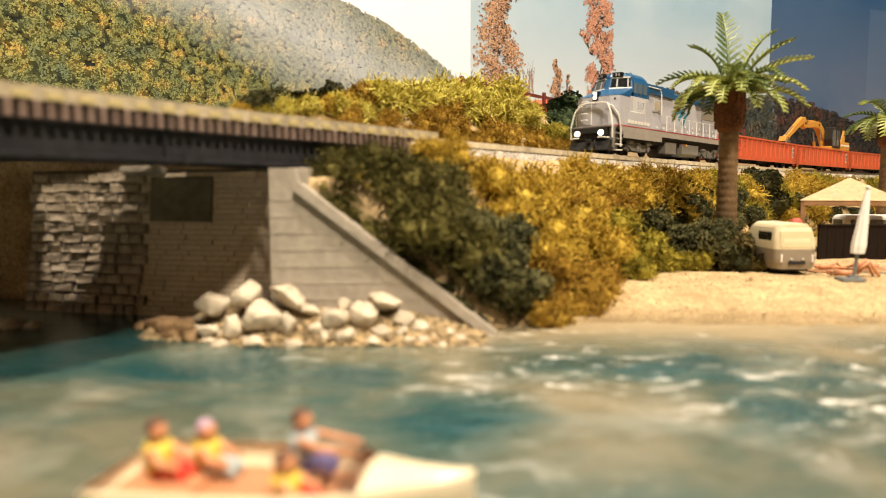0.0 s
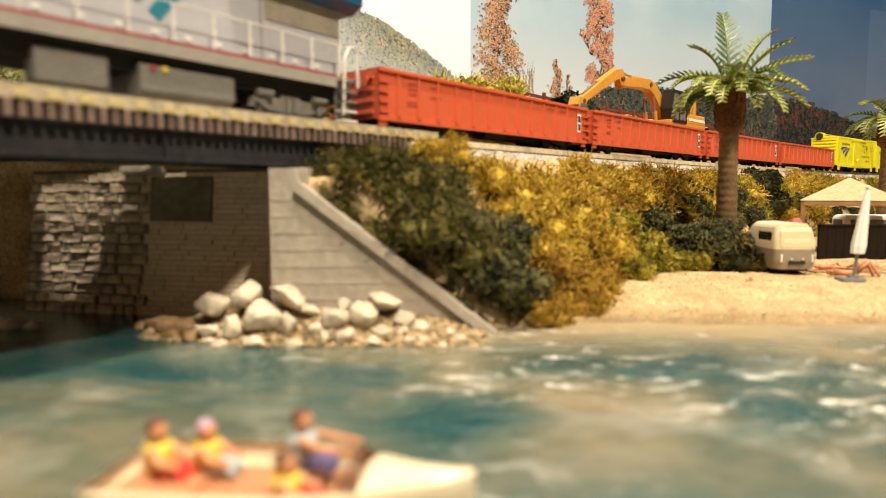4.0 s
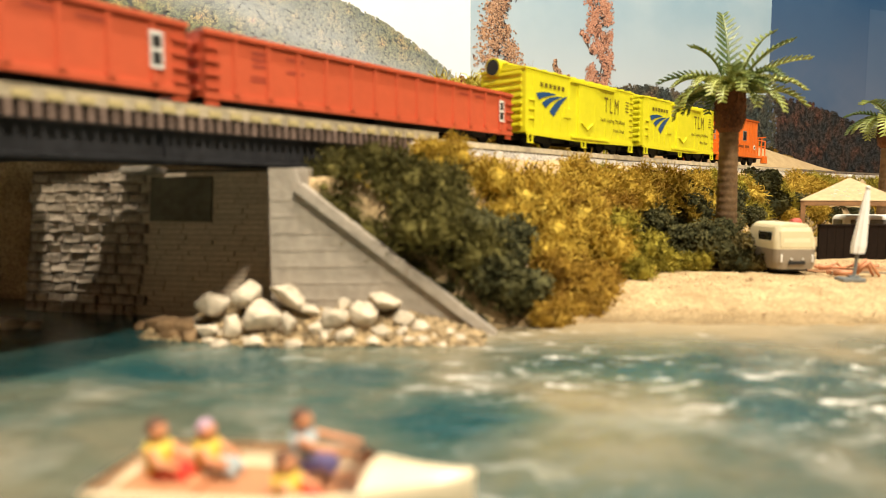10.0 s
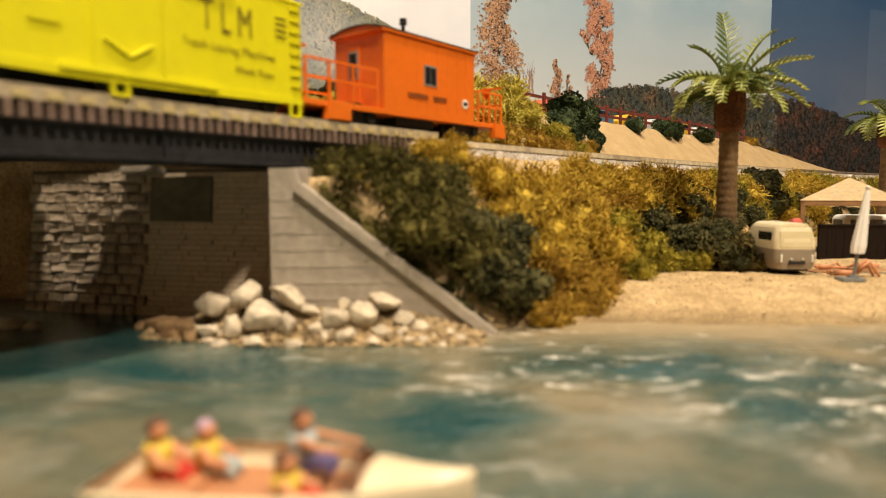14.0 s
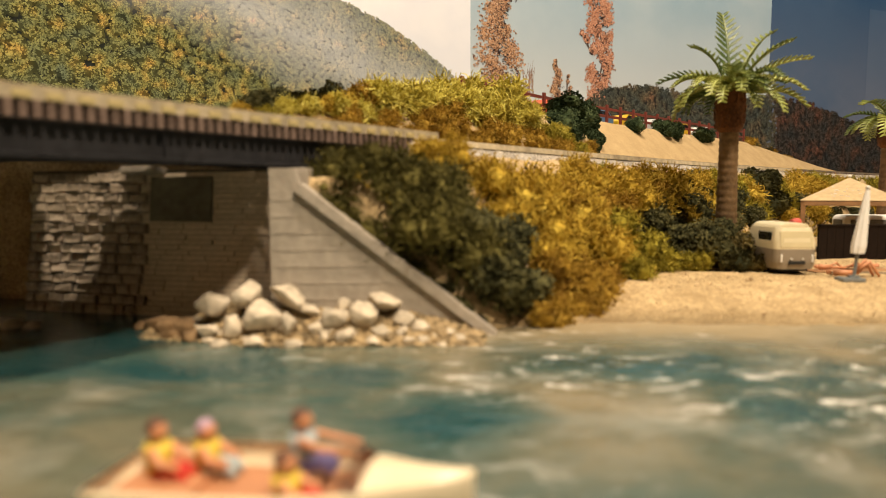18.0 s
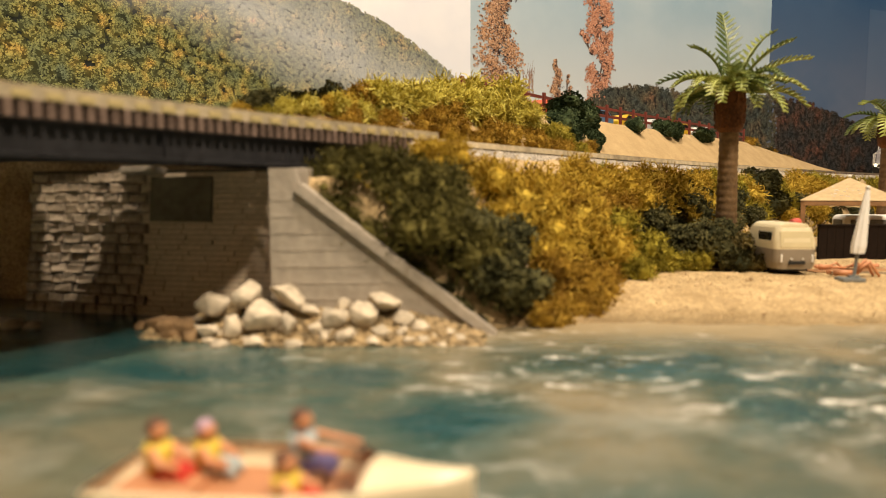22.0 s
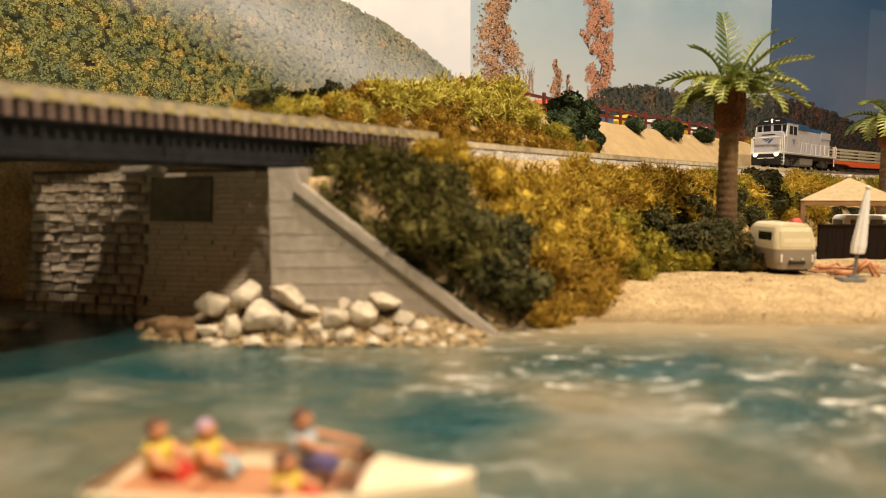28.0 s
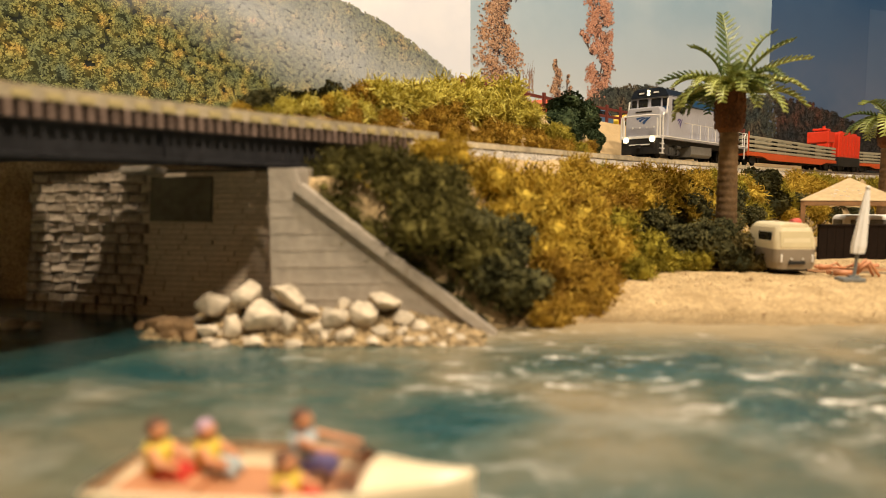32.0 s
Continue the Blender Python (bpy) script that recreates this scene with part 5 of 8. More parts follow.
    part("ditch_light", disc((F - 2.0, 11.2, 14.4), "x", 2.2, 1.4, 14), LIGHT_ON, t, "glowing ditch light")
    part("ditch_light", disc((F - 2.0, -11.2, 14.4), "x", 2.2, 1.4, 14), LIGHT_ON, t, "glowing ditch light")
    part("pilot", B((F - 8, F - 3, -15.8, 15.8, 3.0, 15.4), bevel=0.4), TRUCK_BLACK, t)
    part("pilot_edge", B((F - 3.4, F - 2.6, -16.8, 16.8, 15.4, 17.4), bevel=0.2), WHITE_PAINT, t, "white front walkway edge")
    part("pilot_edge", B((F - 3.0, F - 2.4, -9, 9, 10.0, 11.0), bevel=0.2), WHITE_PAINT, t)
    coupler(t, F - 4, 1)
    coupler(t, -L + 3, -1)
    swoosh(t, LOGO_BLUE, at(NX + 0.1, 0, 30.0, 90, 90, 0), 13, 8)
    swoosh(t, mat("logo_purple_print", (0.10, 0.07, 0.22), 0.45), side_print(49, 16.5, 29), 10, 10)
    for y in (16.6, -16.6):
        handrail(t, [(F - 4, y, 15), (F - 4, y, 33.0), (F - 4, y * 0.5, 33.5), (F - 4, 0, 33.5)], RAIL_WHITE, r=0.7)
        handrail(t, [(F - 8, y * 1.03, 4.0), (F - 8, y * 1.03, 33), (F - 10, y, 35), (74, y, 35), (72, y, 47)], RAIL_WHITE, r=0.7)
        handrail(t, [(F - 4, y * 0.86, 4), (F - 4, y * 0.86, 31)], RAIL_WHITE, r=0.7)
        handrail(t, [(-L + 1, y, 16), (-L + 1.4, y, 30), (-L + 6, y, 30), (-L + 9, y, 27), (-L + 9, y, 5)], RAIL_WHITE, r=0.6)
        handrail(t, [(-L + 9, y, 30), (40, y, 30)], RAIL_WHITE, r=0.35)
        for k in range(8):
            x = -L + 14 + k * 17.0
            part("stanchion", tube([(x, y, 17), (x, y, 30)], 0.4, 6), RAIL_WHITE, t)
        for k in range(3):
            a, b = sorted((y * 0.8, y * 1.05))
            part("step", B((F - 11, F - 5, a, b, 3.2 + k * 3.8, 3.9 + k * 3.8)), WHITE_PAINT, t)
    part("fuel_tank", prism([(-13, 2.8), (13, 2.8), (15, 5), (15, 12), (-15, 12), (-15, 5)], -22, 22, "x", bevel=0.4), FRAME_GREY, t, "grey fuel tank")
    for k in range(7):
        part("hood_latch", disc((-86 + k * 16, 10.9, 31), "y", 0.5, 0.5, 8), WHITE_PAINT, t)
    part("sill_line", B((-L + 4, F - 6, 17.0, 17.3, 16.6, 17.5)), WHITE_PAINT, t, "white walkway edge line")
    dark = mat("bogie_dark_grey", (0.07, 0.066, 0.06), 0.6, 0, 0.2, 2, 0.15)
    bogie(t, 58, 27, True, "bogie", dark)
    bogie(t, -68, 27, True, "bogie", dark)
    return t


def gondola(label):
    L, W, Z0, Z1 = 94.0, 16.2, 4.6, 27.5
    t = thing("gondola_wagon", at(0, 0, 0), label, "freight wagon", "train vehicles")
    part("floor", B((-L + 1, L - 1, -W + 1, W - 1, 6.6, 8.0)), GONDOLA_RED, t)
    for y, o in ((W - 1.0, 1), (-W, -1)):
        part("side", B((-L, L, y, y + 1.0, 5.2, Z1 - 0.6)), GONDOLA_RED, t, "red-orange wagon side")
        yo = W if o > 0 else -W
        a, b = sorted((yo - 0.4 * o, yo + 1.3 * o))
        part("top_chord", B((-L, L, a, b, Z1 - 1.7, Z1), bevel=0.25), GONDOLA_RED, t)
        part("bottom_sill", B((-L, L, a, b - (0.5 if o > 0 else 0), Z0, 7.0), bevel=0.2), GONDOLA_RED, t)
        rib = part("side_post", prism([(-0.9, 0), (0.9, 0), (0.55, 0.95 * o), (-0.55, 0.95 * o)], 6.8, Z1 - 1.5, "z"), GONDOLA_RED, t)
        rib.matrix_basis = at(-L + 12, yo, 0)
        for k in range(1, 13):
            again(rib, at(-L + 12 + k * (2 * L - 24) / 12, yo, 0))
        foot = part("post_foot", B((-1.2, 1.2, min(0, 1.25 * o), max(0, 1.25 * o), 6.6, 9.2), bevel=0.2), GONDOLA_RED, t)
        foot.matrix_basis = at(-L + 12, yo, 0)
        for k in range(1, 13):
            again(foot, at(-L + 12 + k * (2 * L - 24) / 12, yo, 0))
        for x in (L - 3, -L + 3):
            part("step", B((x - 2.6, x + 2.6, min(yo, yo - 1.0 * o), max(yo, yo - 1.0 * o), 2.4, 5.2), bevel=0.2), GONDOLA_RED, t)
            for k in range(4):
                part("grab_iron", B((x - 2.6, x + 2.6, min(yo, yo + 1.2 * o), max(yo, yo + 1.2 * o), 8.0 + 4.4 * k, 8.8 + 4.4 * k)), GONDOLA_RED, t)
    for x, o in ((L - 1, 1), (-L, -1)):
        part("wagon_end", B((x, x + 1.0, -W, W, 5.4, Z1)), GONDOLA_RED, t)
        xo = L if o > 0 else -L
        for k in range(4):
            z = 7.5 + 5.0 * k
            a, b = sorted((xo, xo + 0.8 * o))
            part("end_rib", B((a, b, -W + 2.5, W - 2.5, z, z + 1.6), bevel=0.35), GONDOLA_RED, t)
        part("brake_wheel", disc((xo + 1.4 * o, 9, 22), "x", 2.4, 0.5, 14), GONDOLA_RED, t)
    part("plate", B((-L + 9.0, -L + 13.4, W + 0.95, W + 1.05, 11.4, 22.8)), WHITE_PAINT, t, "white label panel")
    for z in (12.5, 17.6):
        part("plate_mark", B((-L + 9.7, -L + 12.7, W + 1.06, W + 1.12, z, z + 4.0)), PRINT_BLACK, t, "black square")
    bars(t, PRINT_FADED, -L + 30, W + 0.08, 22.6, 9, 1.3)
    bars(t, PRINT_FADED, -L + 44, W + 0.08, 22.6, 8, 1.3)
    bars(t, PRINT_FADED, L - 22, W + 0.08, 22.4, 6, 1.3, 3, 2.2)
    bars(t, PRINT_FADED, L - 38, W + 0.08, 22.4, 8, 1.3, 2, 4.5)
    bars(t, PRINT_FADED, L - 22, W + 0.08, 14.2, 8, 0.8, 2, 1.4)
    part("centre_sill", B((-L + 4, L - 4, -5, 5, 3.6, 6.6)), TRUCK_BLACK, t)
    part("brake_tank", B((-10, 8, 4, 10, 2.6, 6.6), bevel=0.6), TRUCK_BLACK, t)
    coupler(t, L, 1)
    coupler(t, -L, -1)
    bogie(t, L - 26, 20)
    bogie(t, -L + 26, 20)
    return t


def boxcar(label):
    L, W, Z0, Z1 = 68.0, 16.4, 6.4, 43.8
    t = thing("box_wagon", at(0, 0, 0), label, "freight wagon", "train vehicles")
    part("body", B((-L, L, -W, W, Z0 + 1.5, Z1), bevel=0.3), YELLOW, t, "bright yellow wagon body")
    part("roof", prism([(-W - 0.5, Z1 - 0.2), (W + 0.5, Z1 - 0.2), (W + 0.4, Z1 + 0.8), (0, Z1 + 3.4), (-W - 0.4, Z1 + 0.8)], -L - 0.6, L + 0.6, "x", bevel=0.15), YELLOW, t, "low ridged yellow roof")
    rib = part("roof_rib", prism([(-W - 0.2, Z1 + 0.7), (W + 0.2, Z1 + 0.7), (W, Z1 + 1.5), (0, Z1 + 4.0), (-W, Z1 + 1.5)], -0.5, 0.5, "x"), YELLOW, t)
    rib.matrix_basis = at(-L + 4, 0, 0)
    for k in range(1, 12):
        again(rib, at(-L + 4 + k * 11.1, 0, 0))
    part("roof_walk", B((-L, L, -3.2, 3.2, Z1 + 3.8, Z1 + 4.7), bevel=0.15), YELLOW, t)
    for y, o in ((W, 1), (-W, -1)):
        def yb(d):
            return tuple(sorted((y, y + d * o)))
        part("side_sill", prism([(-L, Z0), (-14, Z0 - 1.2), (12, Z0 - 1.2), (L, Z0), (L, Z0 + 2), (-L, Z0 + 2)], *yb(0.7), "y"), YELLOW, t)
        part("door", B((-10.5, 10.5, *yb(1.0), Z0 + 2.2, Z1 - 2.2), bevel=0.2), YELLOW, t, "sliding door")
        part("door", B((-18, -11.2, *yb(0.7), Z0 + 2.2, Z1 - 2.2), bevel=0.2), YELLOW, t, "sliding door")
        part("door_track", B((-38, 20, *yb(1.6), Z1 - 2.4, Z1 - 0.6), bevel=0.2), YELLOW, t)
        part("door_track", B((-30, 20, *yb(1.6), Z0 + 0.6, Z0 + 2.2), bevel=0.2), YELLOW, t)
        part("latch", tube([(7.5, y + 1.4 * o, 17.5), (0, y + 1.5 * o, 13.2), (-7.0, y + 1.4 * o, 17.5)], 0.6, 6), YELLOW, t)
        for x in (L - 4, -L + 4, 3):
            for dx in (-2.2, 2.2):
                part("step", B((x + dx - 0.6, x + dx + 0.6, *yb(0.9), 1.8, 8.0)), YELLOW, t)
            part("step", B((x - 2.8, x + 2.8, *yb(1.2), 1.4, 2.4)), YELLOW, t)
        ladder(t, -L + 3.4, y if o > 0 else y - 0.9, 11, 43, YELLOW, 8, 5.0)
        ladder(t, L - 6, y if o > 0 else y - 0.9, 13, 29, YELLOW, 3, 6.0)
        part("tack_board", B((18.5, 27, *yb(0.6), 19, 25), bevel=0.15), YELLOW, t)
        for k in range(14):
            x = -L + 3 + k * 9.6
            part("panel_seam", B((x - 0.2, x + 0.2, *yb(0.22), 10, 44)), YELLOW, t)
    for x, o in ((L, 1), (-L, -1)):
        for k in range(8):
            a, b = sorted((x, x + 1.1 * o))
            z = 11 + k * 4.2
            part("end_rib", B((a, b, -W + 2.5, W - 2.5, z, z + 2.2), bevel=0.5), YELLOW, t)
    part("pipe_mouth", tube([(L - 8, -6.0, Z1 + 2.6), (L + 2.0, -6.0, Z1 + 2.6)], 5.4, 20), YELLOW, t, "yellow pipe end")
    part("pipe_mouth", disc((L + 2.1, -6.0, Z1 + 2.6), "x", 4.6, 0.6, 20), PRINT_BLACK, t, "black round opening")
    swoosh(t, LOGO_BLUE, side_print(40.5, W + 0.28, 25.4), 35, 19)
    for k in range(6):
        bars(t, PRINT_OLIVE, 52 - 4.7 * k, W + 0.25, 36.2, 3.0, 2.5)
    lettering("TLM", 15.0, PRINT_OLIVE, t, side_print(-35, W + 0.28, 26.8), "dark letters", spacing=1.55, width=0.58)
    lettering("Track Laying Machine", 3.9, PRINT_OLIVE, t, side_print(-36, W + 0.28, 20.6), "dark letters", spacing=1.1)
    lettering("Work Train", 3.4, PRINT_OLIVE, t, side_print(-46, W + 0.28, 14.4), "dark letters")
    bars(t, PRINT_OLIVE, -58, W + 0.3, 36.6, 5, 0.7, 4, 2.2)
    part("centre_sill", B((-L + 3, L - 3, -5, 5, 4.5, 8.0)), TRUCK_BLACK, t)
    part("brake_tank", B((-14, 6, -8, 8, 4, 8.6), bevel=0.6), TRUCK_BLACK, t)
    coupler(t, L, 1)
    coupler(t, -L, -1)
    bogie(t, L - 24, 20)
    bogie(t, -L + 24, 20)
    return t


def caboose():
    L, W = 68.0, 16.0
    t = thing("caboose", at(0, 0, 0), "orange caboose with end platforms and a dark roof", "freight wagon", "train vehicles")
    part("platform", B((-L, L, -W, W, 7.4, 9.8), bevel=0.3), ORANGE, t)
    part("body", B((-42, 24, -W, W, 9.6, 43.2), bevel=0.3), ORANGE, t, "orange caboose body")
    part("roof", prism([(-W - 1.0, 43.2), (W + 1.0, 43.2), (W + 1.0, 44.4), (8, 46.2), (0, 46.7), (-8, 46.2), (-W - 1.0, 44.4)], -43.5, 26, "x", bevel=0.2), ORANGE, t, "orange roof edge")
    part("roof_cover", prism([(-W - 1.2, 44.4), (-8, 46.2), (0, 46.7), (8, 46.2), (W + 1.2, 44.4), (W + 1.2, 45.0), (8, 46.9), (0, 47.4), (-8, 46.9), (-W - 1.2, 45.0)], -44, 26.6, "x"), CABOOSE_ROOF, t, "dark brown roof sheet")
    part("stove_pipe", tube([(-10, -4, 46), (-10, -4, 56)], 1.0, 10), TRUCK_BLACK, t, "black stove pipe")
    part("pipe_cap", tube([(-10, -4, 55.5), (-10, -4, 58.2)], 1.9, 10), TRUCK_BLACK, t, "black pipe cap")
    part("roof_box", B((12, 19, -3, 3, 46.8, 48.6), bevel=0.4), TRUCK_BLACK, t)
    part("window", B((-11.6, -2.4, W - 0.2, W + 0.35, 23, 32.6), bevel=0.15), mat("window_grey", (0.28, 0.26, 0.24), 0.4), t, "grey window frame")
    for x in (-10.9, -6.8):
        part("pane", B((x, x + 3.7, W + 0.3, W + 0.45, 23.8, 31.8)), GLASS_DARK, t, "dark window pane")
    part("end_door", B((23.8, 24.5, -7, 1, 12, 39), bevel=0.2), ORANGE, t)
    part("door_frame", B((24.2, 24.8, -6, 0.4, 24, 36.5), bevel=0.1), mat("window_grey", (0.28, 0.26, 0.24)), t, "grey window frame")
    part("door_pane", B((24.7, 25.0, -5, -0.8, 25, 35.5)), GLASS_DARK, t, "dark door window")
    for k in range(1, 9):
        x = -42 + k * 7.4
        part("panel_seam", B((x - 0.2, x + 0.2, W, W + 0.2, 12, 43)), ORANGE, t)
    bars(t, mat("print_rust", (0.25, 0.06, 0.01), 0.5), 2, W + 0.3, 17.6, 14, 2.2)
    bars(t, mat("print_rust", (0.25, 0.06, 0.01)), -14, W + 0.3, 17.6, 10, 2.2)
    part("badge", disc((-34, W + 0.2, 17.5), "y", 2.4, 0.3, 16), WHITE_PAINT, t, "small round white badge")
    part("badge_mark", B((-35.6, -32.4, W + 0.3, W + 0.42, 16.6, 18.4)), PRINT_BLACK, t)
    for sx in (1, -1):
        for y in (W - 0.5, -W + 0.5):
            xo = sx * (L - 1)
            for x in ((28, 42, 55, xo) if sx > 0 else (-46, -56, xo)):
                part("railing_post", B((x - 0.5, x + 0.5, y - 0.5, y + 0.5, 10.5, 26)), ORANGE, t)
            for z in (18.2, 25.6):
                a, b = sorted((28 if sx > 0 else -46, xo))
                part("railing", B((a, b, y - 0.4, y + 0.4, z - 0.45, z + 0.45)), ORANGE, t)
            a, b = (L - 23, L - 12) if sx > 0 else (-L + 0.5, -L + 9)
            st = prism([(a, 10), (b, 10), (b + 1.5 * (1 if sx > 0 else 0), 2.4), (a - 1.5 * (1 if sx < 0 else 0), 2.4)], y - 1.6, y + 2.2 if y > 0 else y + 1.6, "y", bevel=0.3)
            part("step_well", st, ORANGE, t)
        for y in range(-12, 13, 4):
            part("railing_post", B((xo - 0.4, xo + 0.4, y - 0.4, y + 0.4, 10.5, 30)), ORANGE, t)
        part("railing", B((xo - 0.5, xo + 0.5, -W, W, 29.2, 30.2)), ORANGE, t)
        part("railing", B((xo - 0.5, xo + 0.5, -W, W, 20, 20.8)), ORANGE, t)
        part("brake_wheel", disc((xo + sx * 1.2, 5, 28), "x", 3.0, 0.6, 14), ORANGE, t)
        coupler(t, sx * L, sx)
    part("air_tank", B((-14, 12, -9, 12, 3.6, 8.2), bevel=0.8), TRUCK_BLACK, t)
    bogie(t, 38, 17)
    bogie(t, -38, 17)
    return t


def excavator():
    """Rides in the second gondola; its boom reaches forward over the wagon before it."""
    t = thing("excavator", at(0, 0, 0), "yellow-orange crawler excavator with long boom, loaded in a wagon", "excavator")
    for y in (-13.5, 7.5):
        part("crawler", prism([(-27, 3), (-24, 0), (24, 0), (27, 3), (27, 9), (23, 13), (-23, 13), (-27, 9)], y, y + 6, "y", bevel=0.6), TRUCK_BLACK, t, "black crawler track")
    part("lower_frame", B((-12, 12, -8, 8, 8, 15), bevel=0.5), DIGGER, t)
    part("turntable", disc((0, 0, 17.2), "z", 10, 5.0, 22), TRUCK_BLACK, t)
    part("house", B((-38, 20, -13.0, 13.0, 19.6, 24.0), bevel=0.6), DIGGER, t, "yellow-orange upper deck")
    part("engine_cover", B((-50, -14, -13.2, 13.2, 22.0, 31.5), bevel=1.8), DIGGER, t, "rounded engine cover")
    part("stripe_band", B((-49, -16, 13.15, 13.4, 25.4, 27.6)), WHITE_PAINT, t, "white stripe")
    part("counterweight", prism([(-52, 19.6), (-38, 19.6), (-38, 31), (-50, 31)], -13.0, 13.0, "y", bevel=1.2), DIGGER, t, "counterweight")
    part("side_brace", prism([(-25.5, 23), (-30.5, 23), (-30.5, 45.5), (-26.5, 46.5)], 10.8, 13.0, "y", bevel=0.3), DIGGER, t, "upright yellow brace")
    part("side_brace", prism([(-11.5, 24), (-16, 24), (-27, 42), (-27, 46)], 11.2, 12.8, "y", bevel=0.3), DIGGER, t, "slanting yellow brace")
    cab_m = mat("cab_black_plastic", (0.022, 0.02, 0.018), 0.3, 0, 0.15, 3, 0.05)
    part("operator_cab", prism([(-11, 21.0), (16, 21.0), (18.5, 33), (15, 48.6), (-9, 48.6), (-11, 46)], 3.4, 13.0, "y", bevel=0.8), cab_m, t, "dark operator cab")
    part("cab_glass", prism([(-9.5, 24.5), (2, 24.5), (2, 46.0), (-8, 46.0)], 12.9, 13.3, "y"), mat("smoked_glass", (0.16, 0.155, 0.15), 0.12), t, "smoked side window")
    part("cab_glass", prism([(4.6, 24.5), (14.6, 24.5), (16.6, 33), (13.4, 46.0), (4.6, 46.0)], 12.9, 13.3, "y"), mat("smoked_glass", (0.13, 0.13, 0.13)), t, "smoked side window")
    frame = mat("cab_frame_black", (0.012, 0.012, 0.012), 0.5)
    for bx in ((-10.4, -8.8, 12.9, 13.9, 22, 47.5), (-10, 15, 12.9, 13.9, 46, 48), (-10, 15.5, 12.9, 13.9, 22, 24), (-3.6, -2.6, 12.9, 13.7, 24, 46)):
        part("cab_frame", B(bx, bevel=0.2), frame, t)
    part("operator_seat", B((-6, 1.5, 13.25, 13.45, 25, 33)), mat("operator_seat_tan", (0.20, 0.17, 0.14), 0.7), t, "tan operator seat behind glass")
    part("door_bar", B((2.6, 4.0, 12.9, 13.6, 23, 47)), cab_m, t)

    def beam(name, pts, w0, w1, y, th):
        n = len(pts)
        up, lo = [], []
        for i, p in enumerate(pts):
            a, b = pts[max(0, i - 1)], pts[min(n - 1, i + 1)]
            d = Vector((b[0] - a[0], 0, b[1] - a[1])).normalized()
            q = Vector((-d.z, 0, d.x)) * (w0 + (w1 - w0) * i / (n - 1)) / 2
            c = Vector((p[0], 0, p[1]))
            up.append(c + q), lo.append(c - q)
        ring = [(v.x, v.z) for v in up] + [(v.x, v.z) for v in lo[::-1]]
        part(name, prism(ring, y - th / 2, y + th / 2, "y", None, bevel=0.5), DIGGER, t, "yellow-orange " + name)
    beam("boom", [(2, 25), (9, 34), (18, 43), (28, 49.3), (36, 51), (50, 50.5), (66, 49), (80, 48.0)], 11.0, 6.4, -1.5, 7)
    beam("stick", [(74, 46), (80, 53.5), (88, 52.0), (106, 43), (124, 33.5), (137, 27.5)], 10.5, 4.0, -1.5, 5)
    part("boom_cylinder", tube([(24, 2.6, 19), (27, 2.6, 30)], 1.7, 10), DIGGER, t)
    part("cylinder_rod", tube([(27, 2.6, 30), (30, 2.6, 42)], 0.9, 8), STEEL, t, "bare steel rod")
    part("boom_cylinder", tube([(24, -5.6, 19), (27, -5.6, 30)], 1.7, 10), DIGGER, t)
    part("cylinder_rod", tube([(27, -5.6, 30), (30, -5.6, 42)], 0.9, 8), STEEL, t, "bare steel rod")
    for x, z in ((34, 51), (79, 50), (134, 28)):
        part("pivot_pin", disc((x, -1.5, z), "y", 1.7, 9.0, 12), mat("pin_brown", (0.16, 0.07, 0.03), 0.5, 0.2), t, "brown pivot pin")
    part("stick_cylinder", tube([(40, -1.5, 54.6), (62, -1.5, 54.0)], 1.5, 10), DIGGER, t)
    part("cylinder_rod", tube([(62, -1.5, 54.0), (79, -1.5, 56.5)], 0.8, 8), STEEL, t, "bare steel rod")
    part("bucket_cylinder", tube([(86, -1.5, 56.6), (112, -1.5, 43.6)], 1.5, 10), DIGGER, t)
    part("cylinder_rod", tube([(112, -1.5, 43.6), (131, -1.5, 33.6)], 0.8, 8), STEEL, t, "bare steel rod")
    part("bucket_link", prism([(128, 30), (140, 31), (143, 25), (134, 23)], -5.5, 2.5, "y", bevel=0.5), DIGGER, t)
    part("bucket", prism([(131, 26), (139, 26.5), (143, 22.5), (138, 19.5), (131, 21)], -6.5, 3.5, "y", bevel=0.5), mat("bucket_grey", (0.16, 0.15, 0.14), 0.6, 0.3, 0.2, 3, 0.2), t, "grey bucket")
    return t


